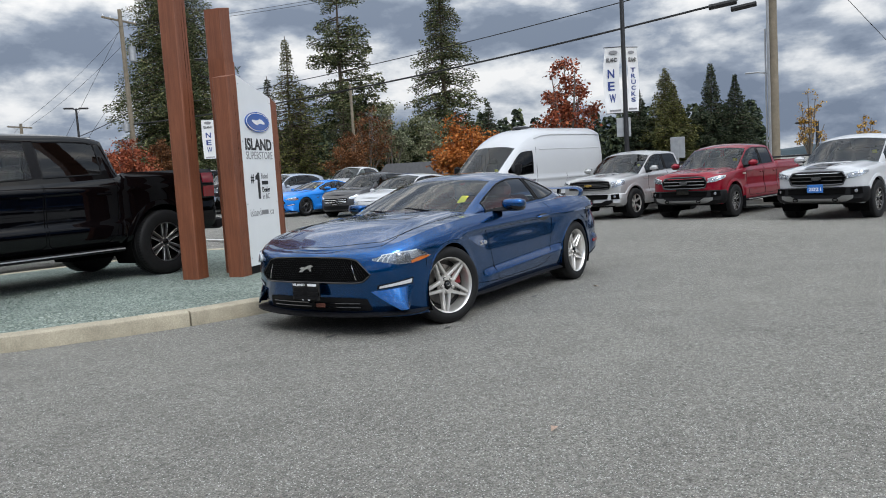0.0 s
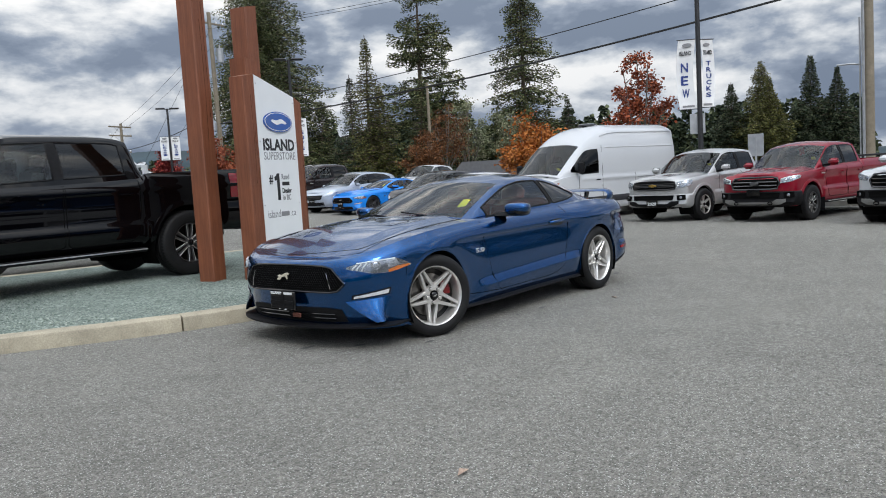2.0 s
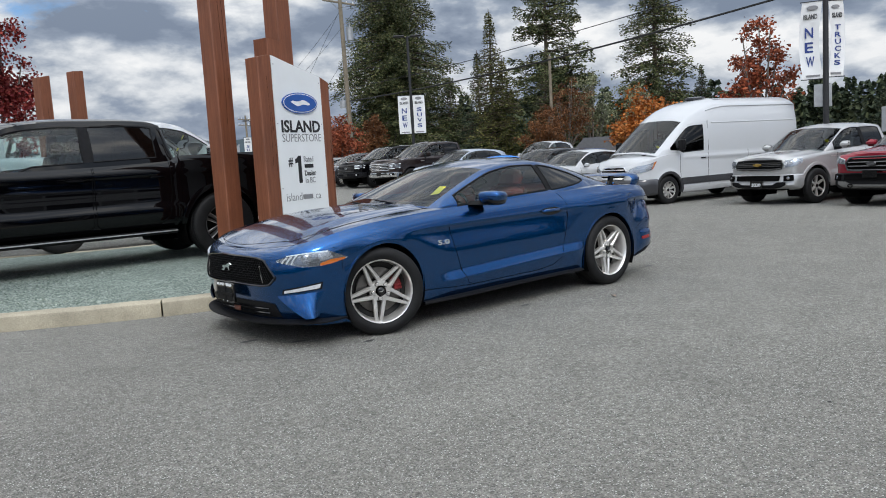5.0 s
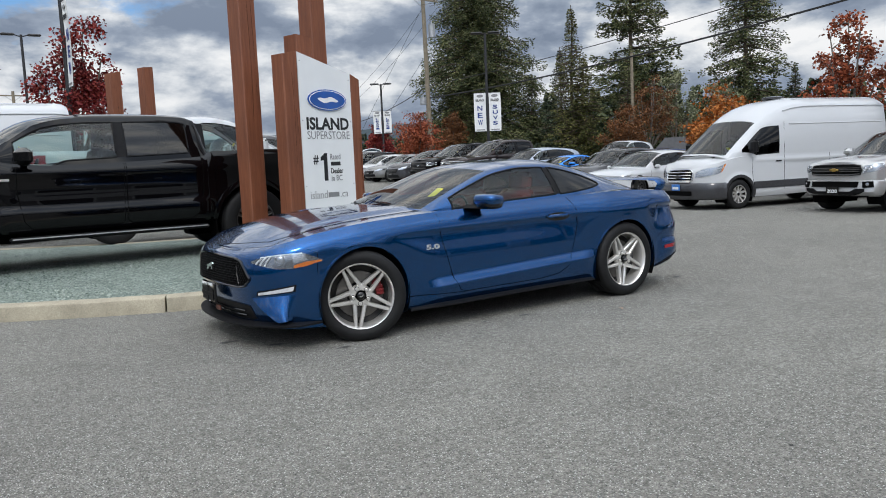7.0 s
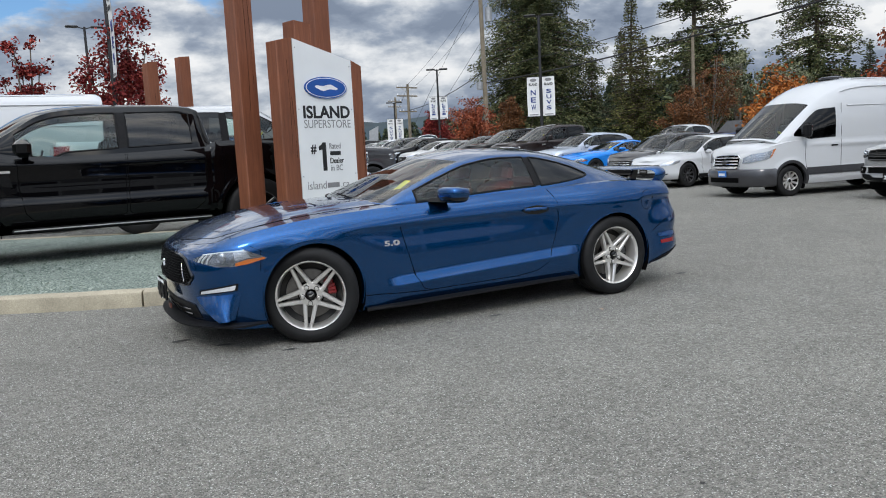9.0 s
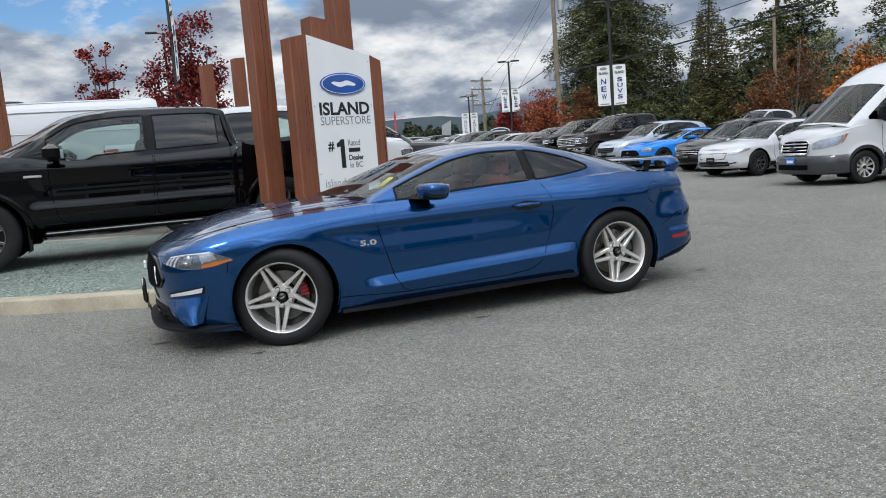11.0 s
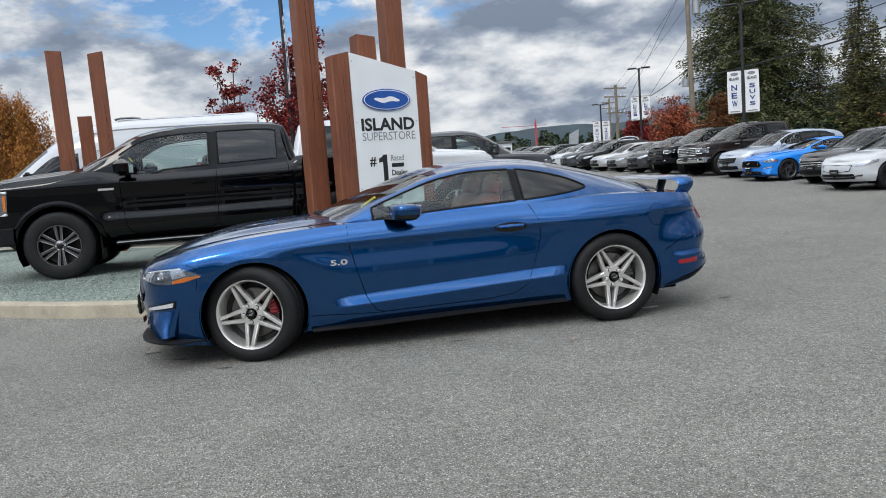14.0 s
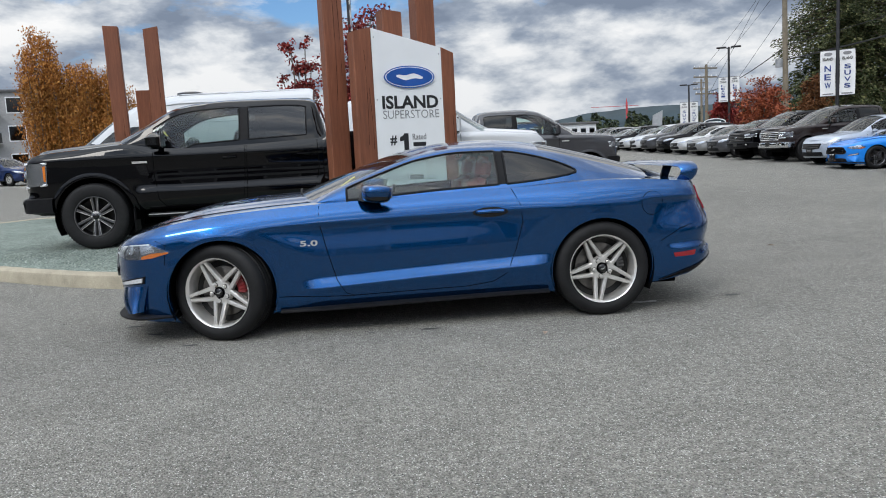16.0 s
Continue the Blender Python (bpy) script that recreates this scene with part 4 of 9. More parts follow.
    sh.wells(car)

    for ax in (-1.36, 1.36):
        part("arch_lip", sh.arch_band(ax, R, 0.372, 0.386, 0.004, -0.30, math.pi + 0.30, depth=0.05), body_mat, car)
    # shut lines
    seams = [
        [(-0.66, 0.905), (-0.665, 0.80), (-0.62, 0.60), (-0.56, 0.38), (-0.50, 0.285), (-0.44, 0.265), (0.36, 0.275), (0.56, 0.30), (0.66, 0.36), (0.73, 0.52), (0.79, 0.72), (0.775, 0.84), (0.72, 0.955)],
        [(-1.74, 0.56), (-1.73, 0.70), (-1.80, 0.735)],
        [(1.80, 0.52), (1.95, 0.60), (2.05, 0.63)],
        [(-0.97, 0.285), (-0.44, 0.262)],
    ]
    for pts in seams:
        part("shut_line", sh.seam(pts, 0.0032, -0.001), M_DARK, car)
    ring = [(1.74 + 0.085 * math.cos(a), 0.80 + 0.085 * math.sin(a)) for a in (2 * math.pi * i / 24 for i in range(25))]
    part("fuel_flap_line", sh.seam(ring, 0.0022, -0.0008, False), M_DARK, car)
    # bonnet shut line and leading edge
    line, lead = [], []
    for i in range(30):
        x = -1.99 + 1.35 * i / 29
        t = sh.at(sh.qx(x), sh.zt(x))
        line.append((x, t.y * 0.84, t.z + crown(x, 0.84) + 0.001))
    for i in range(25):
        s = 2 * i / 24 - 1
        x = -2.13 + 0.15 * abs(s) ** 2.2
        t = sh.at(sh.qx(x), sh.zt(x))
        lead.append((x, t.y * -s * 0.84, t.z + crown(x, 0.84 * s) + 0.001))
    part("bonnet_line", Geo().tube(line, 0.0022, 5).mirror(), M_DARK, car)
    part("bonnet_line", Geo().tube(lead, 0.0022, 5), M_DARK, car)
    # bonnet vents
    for s in (-1, 1):
        top = lambda x, y: sh.zt(x) + crown(x, y / 0.86)
        rows = []
        for i in range(7):
            x = -1.40 + 0.24 * i / 6
            rows.append([(x, s * y, top(x, y) + 0.0015 - (0.012 * (i / 6) ** 2 if 0 < j < 4 else 0.0)) for j, y in enumerate((0.27, 0.275, 0.36, 0.445, 0.45))])
        part("bonnet_vent", Geo().grid(rows), body_mat, car)
        slot = [(-1.165, 0.275), (-1.150, 0.275), (-1.150, 0.445), (-1.165, 0.445)]
        part("vent_slot", Geo().add([(x, s * y, top(x, y) + 0.002) for x, y in slot], [(0, 1, 2, 3)]), M_TRIM, car)
    # front: grille, lamps, intakes, splitter
    Q = sh.qy
    low = [(Q(0.0), 0.468), (Q(0.30), 0.466), (Q(0.48), 0.464), (Q(0.55), 0.474), (Q(0.605), 0.522)]
    high = [(Q(0.0), 0.678), (Q(0.28), 0.676), (Q(0.42), 0.670), (Q(0.50), 0.652), (Q(0.61), 0.532)]
    grille = part("grille", sh.patch(low, high, 0.004, 24, 6), M_DARK, car, "black honeycomb grille")
    edge = [sh.at(q, z, 0.006) for q, z in low] + [sh.at(q, z, 0.006) for q, z in reversed(high)]
    part("grille_surround", Geo().tube(edge, 0.009, 6).mirror(), M_GLOSSBLACK, grille)
    mesh = Geo()
    for zi in range(11):
        z = 0.480 + 0.0180 * zi
        for yi in range(28):
            y = 0.022 * yi + (0.011 if zi % 2 else 0)
            lim = 0.58 - 0.75 * abs(z - 0.525)
            if y < lim and z < 0.675 - 0.10 * max(0, y - 0.40):
                p = sh.at(Q(y), z, 0.006)
                mesh.box(p, (0.004, 0.013, 0.003))
                mesh.box(p + Vector((0, 0.008, 0.007)), (0.004, 0.003, 0.012))
    part("grille_mesh", mesh.mirror(), M_TRIM, grille)
    for s in (-1, 1):
        part("grille_strake", Geo().tube([sh.at(Q(0.49), 0.490, 0.006), sh.at(Q(0.475), 0.55, 0.006), sh.at(Q(0.455), 0.615, 0.006)], 0.0045, 5).move(Matrix.Diagonal((1, -s, 1, 1))), M_CHROME, grille)
    em = Geo().prism([(-0.085, -0.028), (-0.05, -0.006), (-0.075, 0.002), (-0.045, 0.014), (-0.012, 0.012), (0.03, 0.028), (0.062, 0.034), (0.085, 0.02), (0.055, 0.010), (0.06, -0.02), (0.045, -0.024), (0.028, 0.0), (-0.015, -0.006), (-0.04, -0.03)], -0.006, 0.006)
    part("running_emblem", em, M_CHROME, grille, "plain silver running emblem", at=pose(-2.243, 0, 0.588, 0, 0, -90))
    # number plate holder
    plate = part("plate_holder", Geo().box((-2.262, 0, 0.392), (0.022, 0.315, 0.155), ch=0.008), M_GLOSSBLACK, car, "black dealer plate holder without a plate")
    part("plate_recess", Geo().box((-2.275, 0, 0.378), (0.006, 0.27, 0.10), ch=0.004).box((-2.279, 0, 0.378), (0.006, 0.05, 0.12), ch=0.004).box((-2.279, 0, 0.378), (0.006, 0.29, 0.03), ch=0.004), M_TRIM, plate)
    words("plate_lettering", "ISLAND", M_WHITEPL, plate, Matrix.Translation((-2.2745, 0.073, 0.452)) @ pose(0, 0, 0, 90, 0, -90), 0.135, 0.022, 0.01)
    part("plate_word_bar", Geo().box((-2.2745, -0.075, 0.452), (0.002, 0.10, 0.020)), M_WHITEPL, plate)
    part("plate_word_bar", Geo().box((-2.2745, 0.0, 0.322), (0.002, 0.09, 0.008)), M_WHITEPL, plate)
    # lower intake
    part("lower_intake", sh.patch([(Q(0.0), 0.215), (Q(0.42), 0.215), (Q(0.60), 0.225)], [(Q(0.0), 0.335), (Q(0.42), 0.338), (Q(0.56), 0.325)], 0.006, 16, 3), M_TRIM, car)
    slat = Geo()
    for z in (0.25, 0.285):
        slat.tube([sh.at(Q(0.02 + 0.06 * i), z, 0.014) for i in range(9)], 0.006, 5)
    part("intake_slat", slat.mirror(), M_GLOSSBLACK, car)
    part("tow_eye_cover", Geo().box((-2.238, -0.13, 0.275), (0.012, 0.10, 0.04), ch=0.006), plain("copper_cover", (0.10, 0.03, 0.018), 0.5, 0.2), car)
    # corner pocket: bright sloping blade under the fog strip
    blade = sh.patch([(Q(0.80), 0.225), (sh.qx(-1.93), 0.235)], [(Q(0.60), 0.388), (sh.qx(-1.875), 0.420)], lambda u, v: 0.090 * (1 - v) * (1 - 0.7 * step(0.55, 1.0, u)) + 0.004 * v, 10, 5)
    part("corner_blade", blade, body_mat, car)
    fog_in = sh.patch([(Q(0.65), 0.404), (sh.qx(-1.90), 0.436)], [(Q(0.66), 0.438), (sh.qx(-1.89), 0.488)], 0.006, 10, 2)
    fog = part("running_lamp", fog_in, M_TRIM, car, "white daytime running lamp strip")
    part("lamp_strip", sh.patch([(Q(0.67), 0.412), (sh.qx(-1.915), 0.444)], [(Q(0.675), 0.431), (sh.qx(-1.905), 0.476)], 0.012, 10, 2), M_DRL, fog)
    # headlamps
    lo = [(Q(0.63), 0.648), (Q(0.72), 0.628), (Q(0.80), 0.606), (sh.qx(-1.90), 0.606), (sh.qx(-1.70), 0.645)]
    hi = [(Q(0.63), 0.662), (Q(0.71), 0.686), (Q(0.82), 0.708), (sh.qx(-1.84), 0.716), (sh.qx(-1.695), 0.652)]
    lamp = part("headlamp", sh.patch(lo, hi, 0.003, 20, 5), M_LAMPDK, car, "clear headlamp with amber side marker")
    for i in range(3):
        y = 0.672 + 0.032 * i
        fin = Geo().tube([sh.at(Q(y), 0.637 - 0.005 * i, 0.008), sh.at(Q(y + 0.010), 0.655, 0.009), sh.at(Q(y + 0.034), 0.676 + 0.008 * i, 0.008)], 0.0075, 6)
        part("lamp_fin", fin.mirror(), M_WHITELENS, lamp)
    ring = Geo().lathe([(0.036, 0.004), (0.038, -0.005), (0.033, -0.006), (0.030, 0.002)], 22)
    eye = Geo().lathe([(0.030, 0.002), (0.024, -0.002), (0.012, -0.005), (0.001, -0.006)], 18)
    pc = sh.at(Q(0.815), 0.668, 0.006)
    turn = math.degrees(math.atan2(float(np.interp(Q(0.815), sh.s, sh.nx)), -float(np.interp(Q(0.815), sh.s, sh.ny))))
    for s in (1, -1):
        m = pose(pc.x, pc.y * s, pc.z, 0, 0, turn if s > 0 else 180 - turn)
        part("projector_ring", ring.mesh("projector_ring", M_CHROME), M_CHROME, lamp, at=m)
        part("projector", eye.mesh("projector", M_LAMPIN), M_LAMPIN, lamp, at=m)
    part("lamp_divider", sh.patch([(Q(0.865), 0.640), (sh.qx(-1.80), 0.660)], [(Q(0.86), 0.704), (sh.qx(-1.83), 0.708)], 0.006, 8, 2), M_LAMPIN, lamp)
    part("lamp_brow", sh.patch([(Q(0.70), 0.684), (Q(0.82), 0.700), (sh.qx(-1.84), 0.706)], [(Q(0.70), 0.690), (Q(0.82), 0.708), (sh.qx(-1.84), 0.716)], 0.009, 12, 1), M_WHITELENS, lamp)
    part("amber_marker", sh.patch([(sh.qx(-1.90), 0.608), (sh.qx(-1.82), 0.616), (sh.qx(-1.705), 0.645)], [(sh.qx(-1.90), 0.626), (sh.qx(-1.82), 0.648), (sh.qx(-1.71), 0.654)], 0.007, 8, 2), M_AMBER, lamp)
    lens = part("lamp_lens", sh.patch(lo, hi, 0.018, 18, 5), M_LENS, lamp)
    lens.visible_shadow = False
    # splitter and side skirts
    spl_rows = []
    for i in range(44):
        q = sh.qx(-1.72) * i / 43
        far = step(0.80, 1.0, i / 43)
        a = sh.at(q, sh.zb(-2.2), 0.120 - 0.090 * far)
        b = sh.at(q, sh.zb(-2.2), -0.12)
        zl = 0.174 + 0.012 * step(0.2, 0.75, i / 43)
        spl_rows.append([(b.x, b.y, zl + 0.036), (a.x + 0.02, a.y * 0.985, zl + 0.018), (a.x, a.y, zl + 0.012), (a.x + 0.002, a.y, zl), (b.x, b.y, zl - 0.02)])
    part("splitter", Geo().grid(spl_rows).mirror(), M_TRIM, car, "matt black chin splitter")
    sk = []
    for i in range(24):
        x = -0.97 + 1.93 * i / 23
        p = sh.at(sh.qx(x), 0.22)
        zz = 0.170 + 0.014 * (x + 1)
        o = 0.05 * step(-0.97, -0.6, x) * 0.6 + 0.012
        sk.append([(x, p.y + 0.03, zz + 0.026), (x, p.y - o * 0.6, zz + 0.014), (x, p.y - o, zz + 0.004), (x, p.y - o, zz - 0.005), (x, p.y + 0.10, zz - 0.008)])
    part("side_skirt", Geo().grid(sk).mirror(), M_TRIM, car)
    # rear: lamps, marker, diffuser, wing
    part("side_marker", sh.patch([(sh.qx(1.90), 0.395), (sh.qx(2.05), 0.402)], [(sh.qx(1.89), 0.425), (sh.qx(2.06), 0.440)], 0.007, 8, 2), M_REDLENS, car, "red side marker")
    for k in range(3):
        y0 = 0.50 + 0.085 * k
        part("tail_lamp", sh.patch([(sh.qr(y0 + 0.055), 0.72), (sh.qr(y0), 0.72)], [(sh.qr(y0 + 0.075), 0.90), (sh.qr(y0 + 0.02), 0.90)], 0.01, 4, 4), M_REDLENS, car, "three-bar red tail lamp")
    part("diffuser", sh.patch([(sh.qx(1.80), 0.222), (sh.qx(2.15), 0.295), (sh.qr(0.0), 0.405)], [(sh.qx(1.80), 0.228), (sh.qx(2.15), 0.345), (sh.qr(0.0), 0.52)], 0.008, 26, 3), M_TRIM, car)
    part("boot_panel", sh.patch([(sh.qr(0.46), 0.70), (sh.qr(0.0), 0.70)], [(sh.qr(0.46), 0.90), (sh.qr(0.0), 0.90)], 0.006, 10, 3), M_GLOSSBLACK, car)
    path = [(0.665, 0.950, 2.010, 2.125), (0.695, 0.962, 2.015, 2.145), (0.712, 0.995, 2.035, 2.165), (0.712, 1.030, 2.045, 2.175), (0.690, 1.056, 2.030, 2.178), (0.640, 1.066, 1.975, 2.178), (0.45, 1.069, 1.935, 2.180), (0.22, 1.072, 1.915, 2.184)]
    path = path + [(0.0, 1.073, 1.912, 2.185)] + [(-y, z, x0, x1) for y, z, x0, x1 in reversed(path)]
    rows = []
    for i, (y, z, x0, x1) in enumerate(path):
        p0, p1 = path[max(i - 1, 0)], path[min(i + 1, len(path) - 1)]
        t = Vector((p1[0] - p0[0], p1[1] - p0[1])).normalized()
        ny, nz = (t.y, -t.x)
        if nz < 0 and abs(y) < 0.6:
            ny, nz = -ny, -nz
        if abs(y) >= 0.6 and ny * y < 0:
            ny, nz = -ny, -nz
        ring = []
        for f, h in ((0.0, 0.0), (0.12, 0.010), (0.5, 0.017), (0.88, 0.013), (1.0, 0.002), (0.96, -0.010), (0.5, -0.012), (0.10, -0.008)):
            lift = 0.014 * f * (abs(y) < 0.68)
            ring.append((x0 + (x1 - x0) * f, y + ny * h, z - 0.012 + lift + nz * h))
        rows.append(ring)
    wing = Geo().grid(rows, True)
    wing.f += [tuple(range(7, -1, -1)), tuple((len(rows) - 1) * 8 + k for k in range(8))]
    w = part("rear_wing", wing, body_mat, car, "body-coloured rear wing with turned-down ends")
    for s in (-1, 1):
        part("wing_post", Geo().prism([(1.975, 0.945), (2.035, 0.940), (2.085, 1.062), (2.020, 1.060)], s * 0.44 - 0.014, s * 0.44 + 0.014), M_GLOSSBLACK, w)
        part("wing_foot", Geo().box((2.06, s * 0.655, 0.945), (0.13, 0.06, 0.02), ch=0.006), M_GLOSSBLACK, w)
    # side details
    for s in (1, -1):
        mir = part("door_mirror", pod((0.098, 0.118, 0.050), 3.4), body_mat, car, at=pose(-0.252, -s * 0.99, 0.992, 0, 5, 14 * s))
        part("mirror_base", pod((0.098, 0.112, 0.045)).move(Matrix.Translation((0.004, 0, -0.030))), M_GLOSSBLACK, mir)
        part("mirror_glass", Geo().box((0.098, 0, 0.0), (0.008, 0.14, 0.08), ch=0.003), M_CHROME, mir)
        part("mirror_foot", Geo().prism([(-0.05, -0.035), (0.05, -0.045), (0.07, -0.072), (-0.08, -0.066)], s * 0.0, s * 0.20), M_TRIM, mir)
        h = part("door_handle", Geo().tube([(-0.105, 0.006, 0), (-0.09, -0.022, 0.004), (0.0, -0.03, 0.006), (0.09, -0.022, 0.004), (0.105, 0.006, 0)], 0.015, 8), body_mat, car,
                 at=Matrix.Diagonal((1, s, 1, 1)) @ Matrix.Translation(sh.at(sh.qx(0.556), 0.802)))
        bowl = sh.at(sh.qx(0.556), 0.800, 0.009)
        rim = [(0.128 * math.cos(a), -0.002, 0.036 * math.sin(a)) for a in (2 * math.pi * i / 20 for i in range(20))]
        part("handle_cup", Geo().add(rim, [tuple(range(20))]), M_GLOSSBLACK, car, at=Matrix.Translation((bowl.x, bowl.y * s, bowl.z)) @ Matrix.Diagonal((1, s, 1, 1)))
        b = sh.at(sh.qx(-0.742), 0.654, 0.004)
        words("fender_badge", "5.0", M_ALLOY, car, Matrix.Translation((b.x, b.y * s, b.z)) @ pose(0, 0, 0, 90, 0, 0 if s > 0 else 180), 0.124, 0.040, 0.02, 0.006)
    # interior
    part("cabin_floor", Geo().box((0.35, 0, 0.42), (2.4, 1.5, 0.1)).box((-0.55, 0, 0.72), (0.5, 1.42, 0.36), ch=0.08).box((1.55, 0, 0.82), (0.6, 1.2, 0.2), ch=0.05), M_CABIN, car)
    part("dashboard", Geo().box((-0.50, 0, 0.90), (0.50, 1.40, 0.12), ch=0.05), M_CABIN, car)
    for y in (-0.37, 0.37):
        seat(car, 0.18, y, 0.27, M_SEATRED)
    seat(car, 0.80, 0, 0.26, M_SEATRED, False, 0.95)
    steering(car, -0.16, -0.37, 0.84)
    part("inner_mirror", Geo().box((-0.02, 0, 1.21), (0.03, 0.22, 0.06), ch=0.015), M_CABIN, car)
    part("windscreen_sticker", Geo().add([(-0.492, -0.56, 1.035), (-0.516, -0.475, 1.028), (-0.405, -0.478, 1.098), (-0.398, -0.556, 1.092)], [(0, 1, 2, 3)]), M_YELLOW, car, "yellow sticker behind the windscreen")
    for y0, y1 in ((-0.56, -0.06), (-0.02, 0.50)):
        arm = []
        for i in range(9):
            y = y0 + (y1 - y0) * i / 8
            x = -0.885 + 0.30 * abs(y / 0.70) ** 2.2 + 0.05 * i / 8
            arm.append((x, y, 0.966 - 0.045 * abs(y / 0.70) ** 2 + 0.045 * i / 8))
        part("wiper", Geo().tube(arm, 0.007, 5), M_TRIM, car)
    part("cowl_panel", Geo().grid([[(x + 0.28 * abs(y / 0.74) ** 2.2, y, 0.945 - 0.04 * abs(y / 0.74) ** 2 - d) for x, d in ((-1.00, 0.05), (-0.97, 0.0), (-0.86, 0.004), (-0.82, 0.05))] for y in (0.74 * (i / 12 - 1) for i in range(25))]), M_TRIM, car)
    part("underbody", Geo().box((0, 0, 0.24), (4.0, 1.35, 0.14)), M_DARK, car)
    for ax, wd, yy in ((-1.36, 0.255, 0.80), (1.36, 0.275, 0.815)):
        for s in (-1, 1):
            wheel(car, ax, s * yy, R, wd, 0.252, "star", face_mat, steer if ax < 0 else 0.0, caliper=M_CALIPER if ax < 0 else M_ALLOYD)
    return car


hero = coupe(pose(0, -0.015, 0), "deep blue two-door fastback coupe with alloy wheels on asphalt", M_BLUE, M_ALLOY, -20.0)

